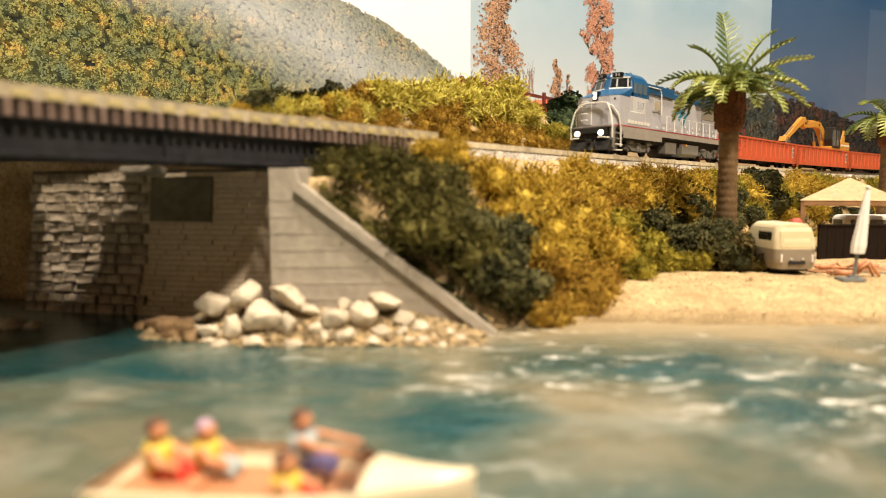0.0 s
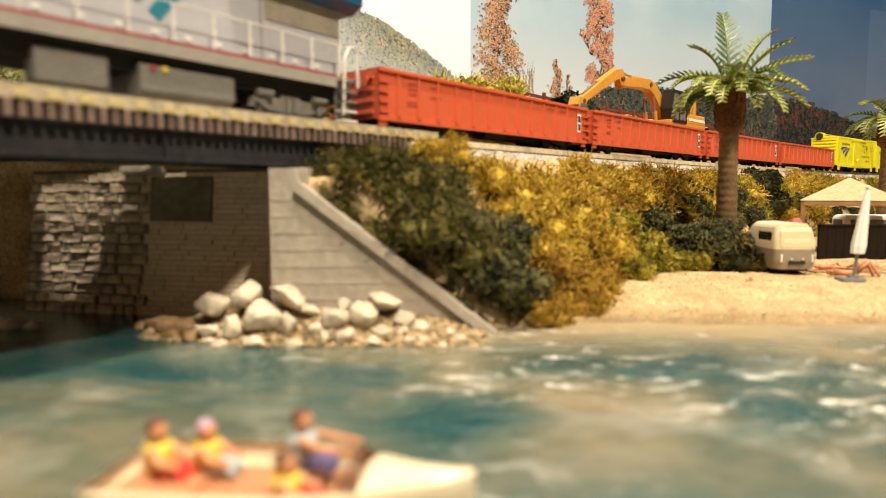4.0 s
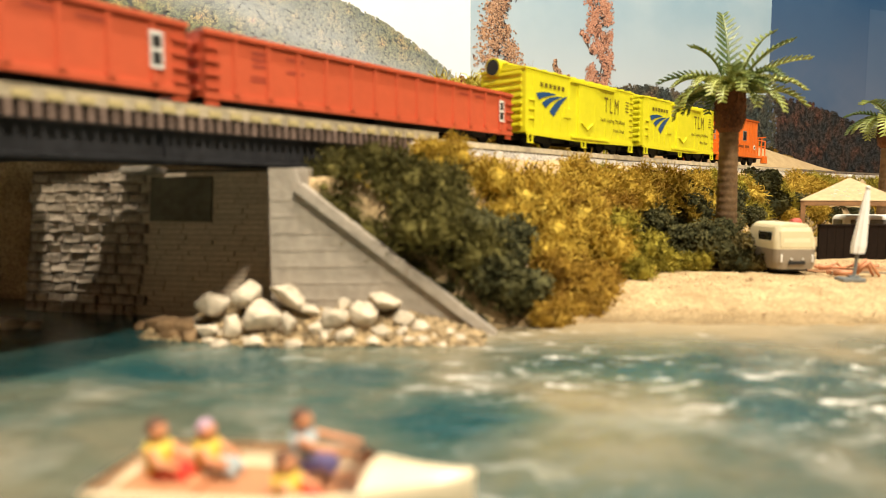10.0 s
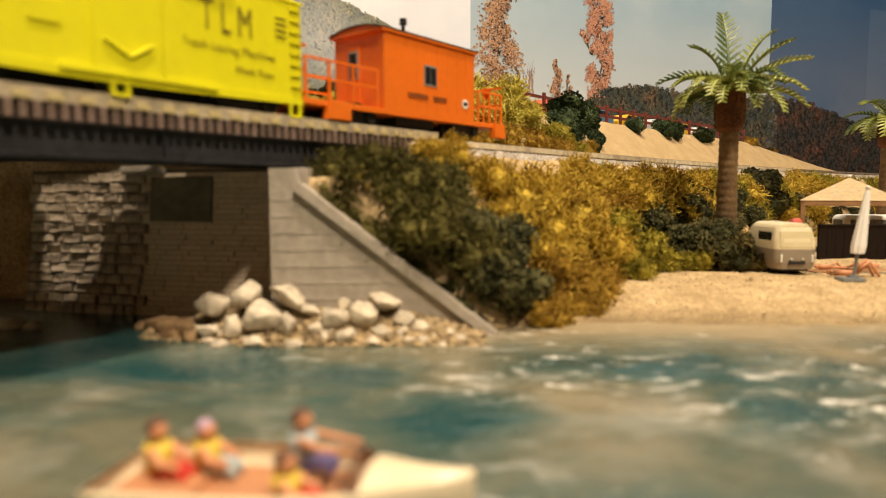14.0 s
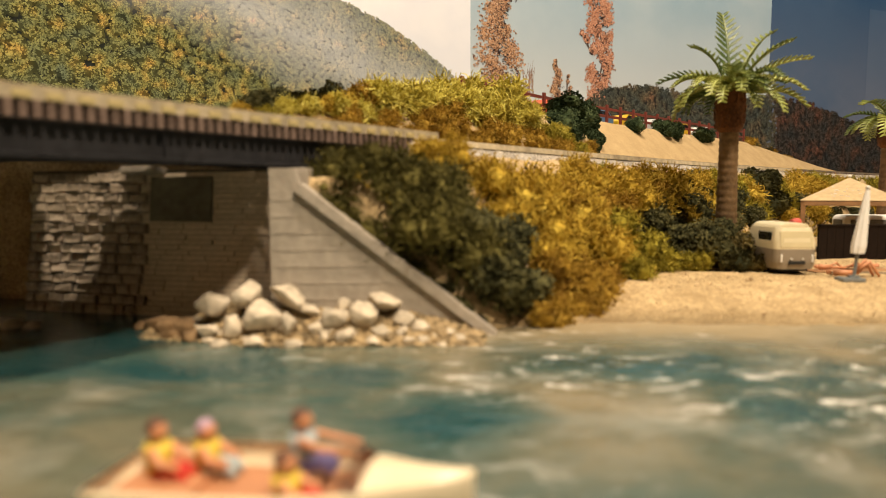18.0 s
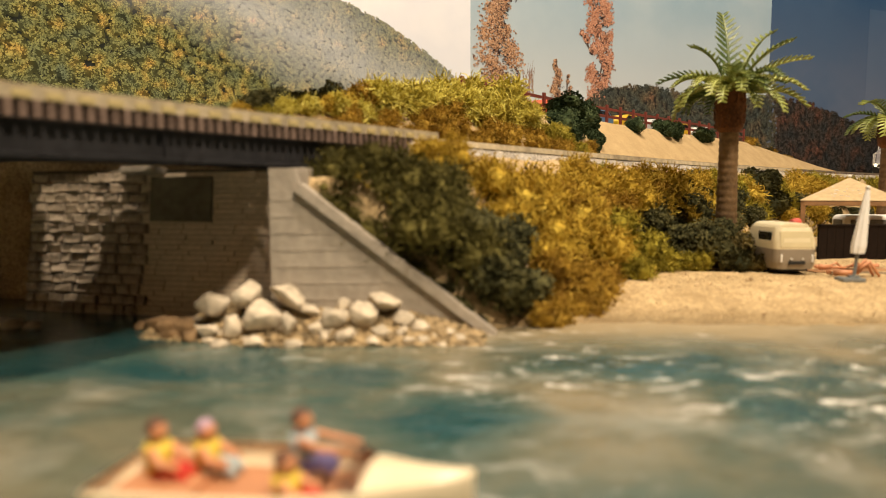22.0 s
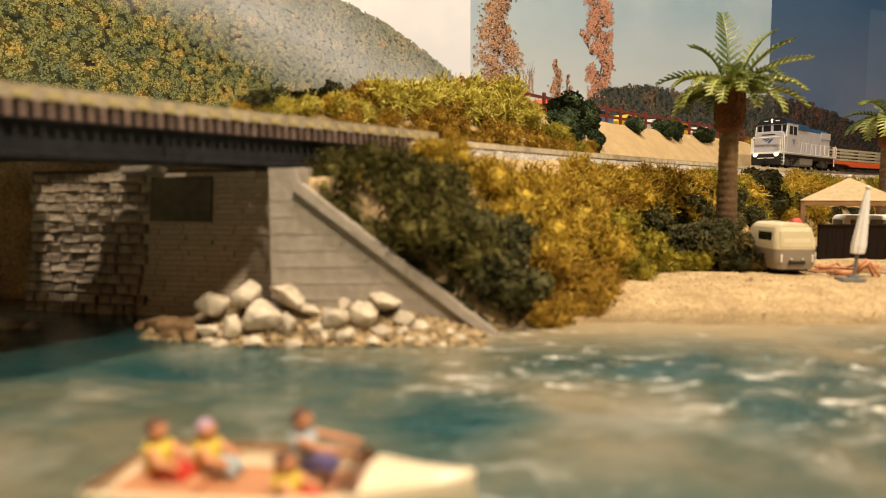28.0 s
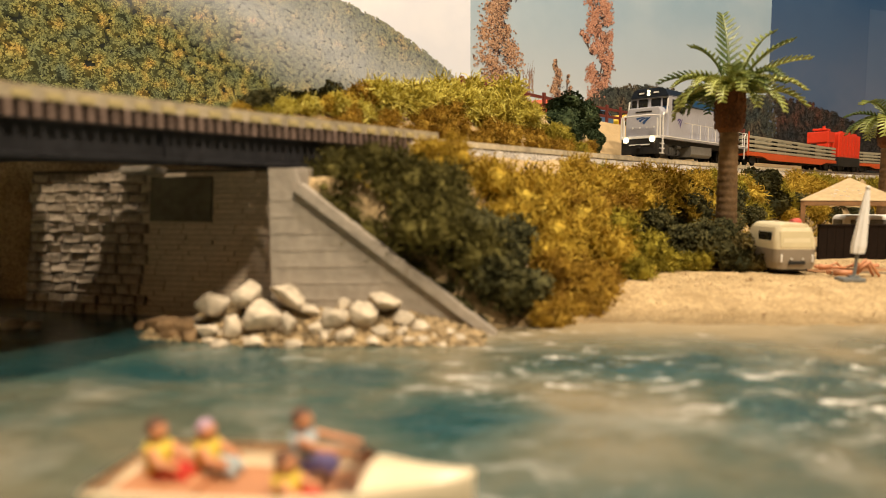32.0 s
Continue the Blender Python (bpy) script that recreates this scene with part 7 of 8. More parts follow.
# ---- palms ----
def palm(x, y, z, height, trunk_r, spread, seed, turn=0.0, crest=True):
    rng = random.Random(seed)
    t = thing("palm_tree", at(x, y, z), "plastic palm tree with ringed trunk and arching green fronds", "palm tree", "palms")
    top = height * 0.53
    prof = []
    n = 19
    for i in range(n):
        k = i / n
        r = trunk_r * (1.30 - 0.62 * k + 0.32 * k * k)
        prof += [(r * 1.025, top * k), (r * 1.0, top * (k + 0.5 / n)), (r * 0.965, top * (k + 0.9 / n))]
    part("trunk", lathe(prof, 24), TRUNK, t, smooth=True)
    head = lathe([(trunk_r * 0.95, top - 2), (trunk_r * 1.38, top + 0.8), (trunk_r * 1.5, top + 4), (trunk_r * 1.5, top + height * 0.10), (trunk_r * 1.38, top + height * 0.14)], 18)
    part("boot_fibre", head, PALM_HEAD, t, "rough red-brown fibre below the crown")
    scales = bmesh.new()
    for k in range(170):
        a = rng.uniform(0, 6.283)
        q = rng.random()
        r = trunk_r * (1.5 - 0.25 * abs(q - 0.5))
        p = Vector((r * math.cos(a), r * math.sin(a), top + height * (0.0 + 0.14 * q)))
        tube([p, p + Vector((math.cos(a) * 1.0, math.sin(a) * 1.0, 1.8))], 0.7, 4, scales, 0.2)
    part("boot_bristle", scales, PALM_HEAD, t)
    c = Vector((0, 0, top + height * 0.135))
    # fronds: bearing, rise at the root, bend, length; a few set by hand, the rest drooping all round
    rows = [(120, 86, 30, 0.74), (150, 78, 50, 0.58), (40, 74, 40, 0.66), (20, 62, 36, 0.62), (8, 46, 40, 0.62), (178, 44, 56, 0.60), (200, 46, 74, 0.50), (-40, 44, 70, 0.52), (-12, 34, 66, 0.54), (215, 34, 92, 0.46), (-70, 40, 84, 0.48), (250, 40, 88, 0.46), (165, 20, 70, 0.48), (190, 26, 96, 0.52), (-5, 16, 56, 0.56), (-25, 14, 70, 0.48)]
    rows += [(rng.uniform(0, 360), rng.choice((20, 30, 40, 54) if crest else (14, 24, 34)), rng.uniform(50, 90), rng.uniform(0.36, 0.48)) for _ in range(26)]
    for bearing, rise, bent, share in rows[0 if crest else 5:]:
        a = radians(bearing + turn + rng.uniform(-6, 6))
        e0, bend, ln = radians(rise), radians(bent * 1.2), spread * share * 0.82
        d0 = Vector((math.cos(a), math.sin(a), 0))
        side = Vector((-math.sin(a), math.cos(a), 0))
        sway = rng.uniform(-0.25, 0.25)
        m = 13
        pts = [c + d0 * 1.5]
        for i in range(m):
            e = e0 - bend * ((i + 0.5) / m) ** 1.3
            pts.append(pts[-1] + (d0 * math.cos(e) + side * sway * (i / m) + Vector((0, 0, math.sin(e)))).normalized() * (ln / m))
        bm = tube(pts, 1.15, 6, None, 0.5)
        for i in range(1, m + 1):
            q = i / m
            w = ln * 0.15 * math.sin(math.pi * min(1, 0.20 + q * 0.70)) + 1.6
            tg = (pts[min(m, i + 1)] - pts[i - 1]).normalized()
            nrm = side.cross(tg).normalized()
            if nrm.z < 0:
                nrm = -nrm
            for sgn in (1, -1):
                ww = w * rng.uniform(0.85, 1.1)
                p = pts[i]
                tip = p + side * sgn * ww * 0.84 + tg * ww * 0.58 + nrm * 0.30 * ww
                hw = tg * (ln / m * 0.25)
                midp = (p + tip) / 2 + nrm * 0.35
                ring = (p - hw, midp - hw * 1.1 + side * sgn * 0.3, tip - hw * 0.35, tip + hw * 0.25, midp + hw * 0.9, p + hw)
                vs = [bm.verts.new(v) for v in ring]
                lo = [bm.verts.new(v - nrm * 0.6) for v in ring]
                bm.faces.new(vs), bm.faces.new(lo[::-1])
                for j in range(6):
                    bm.faces.new((vs[j], lo[j], lo[(j + 1) % 6], vs[(j + 1) % 6]))
        bmesh.ops.recalc_face_normals(bm, faces=bm.faces)
        part("frond", bm, PALM_LEAF, t)
    return t


palm(170.6, 385, 8, 154, 5.4, 90, 2, -24)
palm(372, 538, 10, 152, 5.4, 92, 5, 40, False)


# ---- rocks at the wing wall ----
def boulder(x, y, z, r, seed, sq=(1, 1, 0.8), tilt=0.0, paint=None):
    """A worn block: the hull of a few points, its edges rounded off."""
    rng = random.Random(seed)
    bm = bmesh.new()
    for _ in range(19):
        d = Vector((rng.gauss(0, 1), rng.gauss(0, 1), rng.gauss(0, 1))).normalized() * r * rng.uniform(0.94, 1.08)
        bm.verts.new((d.x * sq[0], d.y * sq[1], d.z * sq[2]))
    got = bmesh.ops.convex_hull(bm, input=bm.verts)
    bmesh.ops.delete(bm, geom=[v for v in bm.verts if not v.link_faces], context="VERTS")
    bmesh.ops.bevel(bm, geom=list(bm.edges), offset=r * 0.2, segments=2, affect="EDGES", profile=0.5, clamp_overlap=True)
    bmesh.ops.recalc_face_normals(bm, faces=bm.faces)
    ob = part("boulder", bm, paint or ROCK, None, smooth=True)
    ob.matrix_basis = at(x, y, z, 0, 0, tilt)
    tagged(ob, "brown rounded boulder in the shade under the bridge" if paint else "pale rounded boulder at the foot of the wall", "rock", "boulders")


def heap(x, y):
    """The height of the rubble heap before the wing wall."""
    back = 236 + np.where(x < -66, (-66 - x) * 0.25, 0)
    h = np.clip(10.5 - (back - y) * 0.52, -4, 10.5) * np.interp(x, [-122, -100, -84, -20, 0, 18], [0.0, 0.35, 1, 1, 0.6, 0.0])
    return np.where(x < -122, -6, h) - 1.0


def rocks():
    rng = random.Random(21)
    mx, my = np.arange(-124, 20, 3.0), np.arange(208, 262, 3.0)

    def lumpy(xx, yy):
        return heap(xx, yy) + np.array([0.9 * noise.noise(Vector((a * 0.12, b * 0.12, 2))) for a, b in zip(xx.ravel(), yy.ravel())]).reshape(xx.shape)
    mound = grid_sheet("rubble_heap", mx, my, lumpy, mat("rubble_earth", (0.36, 0.27, 0.15), 0.95, 0, 0.3, 2, 0.5, col2=(0.15, 0.10, 0.05), spec=0.1))
    tagged(mound, "brown rubble heaped against the foot of the wing wall", "rubble", kind="structure")
    rows = [(-72.3, 231, 15.8, 6.0, 1.1, 0.95, -8), (-84.6, 232, 12.6, 5.8, 1.15, 0.85, 4), (-64.8, 225, 8.8, 6.9, 1.1, 0.95, 6), (-75.5, 224, 5.6, 4.9, 0.95, 1.0, 0), (-57, 231, 15.0, 6.2, 1.25, 0.75, 28), (-54.7, 223, 7.0, 4.0, 0.75, 1.25, 4), (-38.8, 225, 8.4, 5.4, 1.0, 0.95, -10), (-29, 227, 9.4, 5.6, 1.05, 0.95, 12), (-21.7, 231, 13.2, 5.6, 1.3, 0.62, 12), (-14, 228, 8.0, 3.4, 1.2, 0.8, 0), (-48.6, 230, 10.2, 3.4, 1.2, 0.7, 20), (-84, 224, 4.5, 3.8, 1.1, 0.8, 0), (-45, 224, 4.5, 3.4, 1.0, 0.9, 0), (-34, 220, 3.0, 3.6, 1.2, 0.8, -20), (-66, 218, 1.5, 3.4, 1.2, 0.7, 0), (-22, 223, 3.6, 3.6, 1.1, 0.8, 15), (-8, 227, 4.0, 3.2, 1.3, 0.7, 0), (2, 229, 2.0, 3.0, 1.2, 0.7, 0), (-77, 217, 0.5, 3.4, 1.2, 0.7, 0), (-52, 217, 0.5, 3.2, 1.3, 0.7, 0), (-36, 231, 12, 3.2, 1.2, 0.8, 0)]
    for i, (x, y, z, r, wide, tall, tilt) in enumerate(rows):
        boulder(x, y, z, r, i + 1, (wide, 0.95, tall), tilt)
    brown = mat("brown_boulder", (0.27, 0.17, 0.085), 0.85, 0, 0.25, 3, 0.4)
    for i, (x, y, z, r) in enumerate(((-94, 231, 4.0, 4.4), (-103, 236, 3.0, 5.0), (-99, 229, 1.5, 3.4), (-110, 243, 3.5, 4.4), (-90, 225, 2.0, 3.2), (-117, 246, 1.0, 3.4))):
        boulder(x, y, z, r, 30 + i, (1.15, 1, 0.85), 0, brown)
    for i in range(40):
        x = rng.uniform(-96, 10)
        y = 234 - (0.26 * (x + 64) if x < -64 else 0) - rng.uniform(2, 17)
        boulder(x, y, float(heap(np.array(x), np.array(y))) + 0.8, rng.uniform(1.4, 2.6), 60 + i, (rng.uniform(0.9, 1.4), 1, rng.uniform(0.6, 0.9)))
    for i, (x, y, r) in enumerate(((-172, 250, 5), (-163, 250, 4), (-180, 254, 5))):
        boulder(x, y, 0, r, 40 + i)
    # gravel at the water's edge
    verts, faces = [], []
    for _ in range(1900):
        x = rng.uniform(-112, 14)
        y = 236 - (0.26 * (x + 64) if x < -64 else 0) - 18 * rng.random() ** 1.5 - 1
        r = rng.uniform(0.6, 1.8) * (1 if rng.random() < 0.9 else 1.6)
        z = float(heap(np.array(x), np.array(y))) + 0.6
        b = len(verts)
        for dx, dy, dz in ((1, 0, 0), (-1, 0, 0), (0, 1, 0), (0, -1, 0), (0, 0, 1), (0, 0, -1)):
            k = r * rng.uniform(0.6, 1.2)
            verts.append((x + dx * k, y + dy * k, z + dz * k * 0.7))
        for f in ((0, 2, 4), (2, 1, 4), (1, 3, 4), (3, 0, 4), (2, 0, 5), (1, 2, 5), (3, 1, 5), (0, 3, 5)):
            faces.append(tuple(b + i for i in f))
    g = sheet("shore_gravel", verts, faces, mat("tan_gravel", (0.36, 0.265, 0.145), 0.9, 0, 0.25, 2, 0.3, island=0.9), None, smooth=False)
    tagged(g, "tan gravel at the water's edge below the wall", "gravel", kind="stuff")


rocks()


# ---- beach things ----
def camper():
    t = thing("camper_trailer", at(186.6, 353, 7.0, 90), "small cream camper trailer with grey lower body, parked on sand", "camper trailer")
    # local x runs from the tail (negative) to the front, y across
    W, L = 11.6, 37.0

    def shell(z_low, z_high, material, name, label, bulge):
        prof = [(-L / 2, 6.2), (L / 2, 6.2)]
        bm = bmesh.new()
        rows = []
        for z in z_low + (z_high - z_low) * np.linspace(0, 1, 7):
            k = max(0.0, (z - 15) / 14.5)
            inset = 0.4 + 2.6 * k * k
            if z < 9:
                inset = 0.4 + 0.5 * (9 - z) / 3
            ring = []
            hx, hy, rc = L / 2 - inset * 1.2, W - inset, 4.0
            for cx, cy, a0 in ((hx - rc, hy - rc, 0), (-hx + rc, hy - rc, 90), (-hx + rc, -hy + rc, 180), (hx - rc, -hy + rc, 270)):
                for q in range(5):
                    a = radians(a0 + 22.5 * q)
                    ring.append(bm.verts.new((cx + rc * math.cos(a), cy + rc * math.sin(a), z)))
            rows.append(ring)
        for a, b in zip(rows, rows[1:]):
            for j in range(20):
                bm.faces.new((a[j], a[(j + 1) % 20], b[(j + 1) % 20], b[j]))
        bm.faces.new(rows[0][::-1])
        bm.faces.new(rows[-1])
        return part(name, bm, material, t, label, smooth=False)
    shell(5.0, 15.6, CAMPER_GREY, "lower_body", "warm grey lower body", 0)
    shell(15.6, 27.0, CREAM, "upper_body", "cream upper body", 0)
    part("roof", prism([(-W + 3.2, 26.5), (W - 3.2, 26.5), (W - 4.4, 28.4), (W - 7, 29.3), (-W + 7, 29.3), (-W + 4.4, 28.4)], -L / 2 + 4.0, L / 2 - 4.0, "x", bevel=0.8), CREAM, t, "rounded cream roof")
    tail = part("tail_window", B((-0.35, 0.3, -8.6, 8.6, -4.4, 4.4), bevel=0.25), mat("curtained_window", (0.62, 0.54, 0.34), 0.25, 0, 0.05, 6, 0), t, "pale curtained tail window")
    tail.matrix_basis = at(-L / 2 + 1.35, 0, 20.8, 0, 0, 9)
    for y in (8.2, -8.2):
        part("tail_light", B((-L / 2 + 0.0, -L / 2 + 0.9, y - 0.55, y + 0.55, 8.8, 12.8), bevel=0.25), RAIL_WHITE, t, "small tail lamp cluster")
    part("plate_recess", B((-L / 2 - 0.05, -L / 2 + 0.8, -4.4, 4.4, 7.6, 9.4), bevel=0.15), PRINT_BLACK, t, "dark blank plate")
    for y in (-3, 3):
        part("plate_lamp", disc((-L / 2 + 0.1, y, 10.6), "x", 0.5, 0.6, 8), RAIL_WHITE, t)
    for y, s in ((W - 1.2, 1), (-W + 1.2, -1)):
        part("side_window", B((-12, 2, min(y, y + 0.5 * s), max(y, y + 0.5 * s), 17.6, 24.4), bevel=0.2), GLASS_DARK, t, "dark side window")
        w = part("wheel", disc((0, y - 2.2 * s, 3.6), "y", 3.7, 2.6, 18), TRUCK_BLACK, t)
        part("hub", disc((0, y - 0.8 * s, 3.6), "y", 1.6, 0.4, 12), WHITE_PAINT, w)
    part("chassis", B((-L / 2 + 4, L / 2 - 4, -8, 8, 3.6, 5.4)), TRUCK_BLACK, t)
    part("drawbar", tube([(L / 2 - 6, 0, 4.6), (L / 2 + 9, 0, 4.6)], 0.9, 8), TRUCK_BLACK, t)


def pavilion():
    t = thing("pavilion", at(280, 442, 8, -29.6), "open garden pavilion with a tan tented roof on wooden posts", "pavilion")
    h, e, a = 29, 39.0, 54.5
    bm = bmesh.new()
    base = [bm.verts.new(p) for p in ((-h, -h, e), (h, -h, e), (h, h, e), (-h, h, e))]
    apex = bm.verts.new((0, 0, a))
    inner = [bm.verts.new(p) for p in ((-h + 0.8, -h + 0.8, e - 0.6), (h - 0.8, -h + 0.8, e - 0.6), (h - 0.8, h - 0.8, e - 0.6), (-h + 0.8, h - 0.8, e - 0.6))]
    apex2 = bm.verts.new((0, 0, a - 1.2))
    for i in range(4):
        bm.faces.new((base[i], base[(i + 1) % 4], apex))
        bm.faces.new((inner[(i + 1) % 4], inner[i], apex2))
        bm.faces.new((base[i], inner[i], inner[(i + 1) % 4], base[(i + 1) % 4]))
    bmesh.ops.recalc_face_normals(bm, faces=bm.faces)
    part("roof", bm, TAN_ROOF, t, "tan tented roof with pale glue marks")
    rng = random.Random(9)
    for _ in range(16):
        k, x = rng.uniform(0.16, 0.62), rng.uniform(-11, 9)
        part("glue_mark", ball((x, -h * (1 - k) - 0.1, e + (a - e) * k + 0.2), rng.uniform(0.25, 0.55), None, 1, (rng.uniform(1, 3.2), 0.5, 0.5)), WHITE_PAINT, t, "pale dried glue")
    part("finial", ball((0, 0, a + 1.0), 1.1, None, 2), WHITE_PAINT, t, "small white roof knob")
    for y in (-h + 0.2, h - 1.8):
        part("eave_beam", B((-h + 2, h - 2, y, y + 1.6, e - 3.4, e - 0.7), bevel=0.2), POST_WOOD, t)
    for x in (-h + 0.2, h - 1.8):
        part("eave_beam", B((x, x + 1.6, -h + 2, h - 2, e - 3.4, e - 0.7), bevel=0.2), POST_WOOD, t)
    post = part("post", B((-1.4, 1.4, -1.4, 1.4, -1, e - 0.7), bevel=0.25), POST_WOOD, t)
    post.matrix_basis = at(-h + 2, -h + 2, 0)
    for x, y in ((h - 2, -h + 2), (h - 2, h - 2), (-h + 2, h - 2)):
        again(post, at(x, y, 0))


def screen_wall():
    t = thing("screen_fence", at(286, 405, 8), "dark brown boarded screen fence on the beach", "fence")
    part("backing", B((-47, 60, 0.8, 1.8, -1, 22.5)), DARK_BOARD, t)
    b = part("board", B((0, 5.2, 0, 1.0, -1, 23), bevel=0.2), DARK_BOARD, t)
    b.matrix_basis = at(-47, 0, 0)
    for k in range(1, 20):
        again(b, at(-47 + k * 5.35, 0, 0))
    part("top_rail", B((-47, 60, -0.6, 2.4, 22.9, 24.2), bevel=0.2), DARK_BOARD, t)


def van():
    t = thing("van", at(322, 470, 9, -8), "white camper van parked behind the screen fence", "van")
    part("body", prism([(-29, 3), (29, 3), (30, 10), (27.5, 17), (22.5, 24.5), (20, 26.8), (-27, 26.8), (-29, 24)], -10.5, 10.5, "y", bevel=1.6), WHITE_PAINT, t, "white van body")
    for x0, x1 in ((-25, -14), (-12, 1), (3, 12)):
        part("side_window", B((x0, x1, -10.9, -10.2, 17.4, 23.6), bevel=0.25), mat("grey_glass", (0.16, 0.15, 0.14), 0.12), t, "grey side window")
        part("side_window", B((x0, x1, 10.2, 10.9, 17.4, 23.6), bevel=0.25), mat("grey_glass", (0.16, 0.15, 0.14)), t, "grey side window")
    w = part("rear_window", B((-29.2, -28.4, -7, 7, 17.4, 23.4), bevel=0.2), mat("grey_glass", (0.16, 0.15, 0.14)), t, "grey rear window")
    for x in (-18, 18):
        for y in (-9, 9):
            w = part("wheel", disc((x, y, 3.8), "y", 3.9, 3.0, 18), TRUCK_BLACK, t)
            part("hub", disc((x, y + (1.6 if y > 0 else -1.6), 3.8), "y", 1.8, 0.4, 12), WHITE_PAINT, w)


def parasol():
    t = thing("parasol", at(206, 318, 8.2), "tall closed white parasol leaning in a grey stand", "parasol")
    part("foot", B((-7.5, 4.0, -4, 4, -0.6, 1.8), bevel=0.8), mat("grey_stand", (0.17, 0.18, 0.18), 0.5, 0, 0.1, 3, 0.1), t, "grey stand")
    part("foot_bar", B((-2.5, 2.5, -1.6, 1.6, 1.6, 2.8), bevel=0.4), mat("grey_stand", (0.17, 0.18, 0.18)), t, "grey stand")
    lean = Vector((0.135, 0.04, 1)).normalized()
    p0 = Vector((0, 0, 1.0))
    part("pole", tube([p0, p0 + lean * 46], 0.8, 10), mat("grey_stand", (0.17, 0.18, 0.18)), t, "grey pole")
    bm = bmesh.new()
    rows = []
    for i in range(10):
        k = i / 9
        r = (2.7 * (1 - k) ** 0.8 + 1.0) * (1 if i > 0 else 0.85)
        c = p0 + lean * (13 + 32 * k)
        rows.append([bm.verts.new(c + Vector((r * math.cos(6.283 * j / 16), r * math.sin(6.283 * j / 16), 0)) * (1.0 if j % 2 else 0.86)) for j in range(16)])
    for a, b in zip(rows, rows[1:]):
        for j in range(16):
            bm.faces.new((a[j], a[(j + 1) % 16], b[(j + 1) % 16], b[j]))
    bm.faces.new(rows[0][::-1]), bm.faces.new(rows[-1])
    part("canopy", bm, WHITE_PAINT, t, "folded white canopy", smooth=False)
    part("tip", ball(p0 + lean * 46.0, 1.1, None, 2), RAIL_WHITE, t, "pale rounded tip")


def figurine(name, m, label, blobs, material):
    """A plain moulded figure: one mesh of rounded limbs."""
    bm = bmesh.new()
    paints = list(material) if isinstance(material, (list, tuple)) else [material]
    for pts, r, r1, *paint in blobs:
        before = len(bm.faces)
        if len(pts) == 1:
            ball(pts[0], r, bm, 2)
        else:
            tube(pts, r, 8, bm, r1)
        bm.faces.ensure_lookup_table()
        for f in bm.faces[before:]:
            f.material_index = paint[0] if paint else 0
    ob = part(name, bm, paints[0], None, smooth=True)
    for p in paints[1:]:
        ob.data.materials.append(p)
    ob.matrix_basis = m
    return tagged(ob, label, "figurine", "figurines")


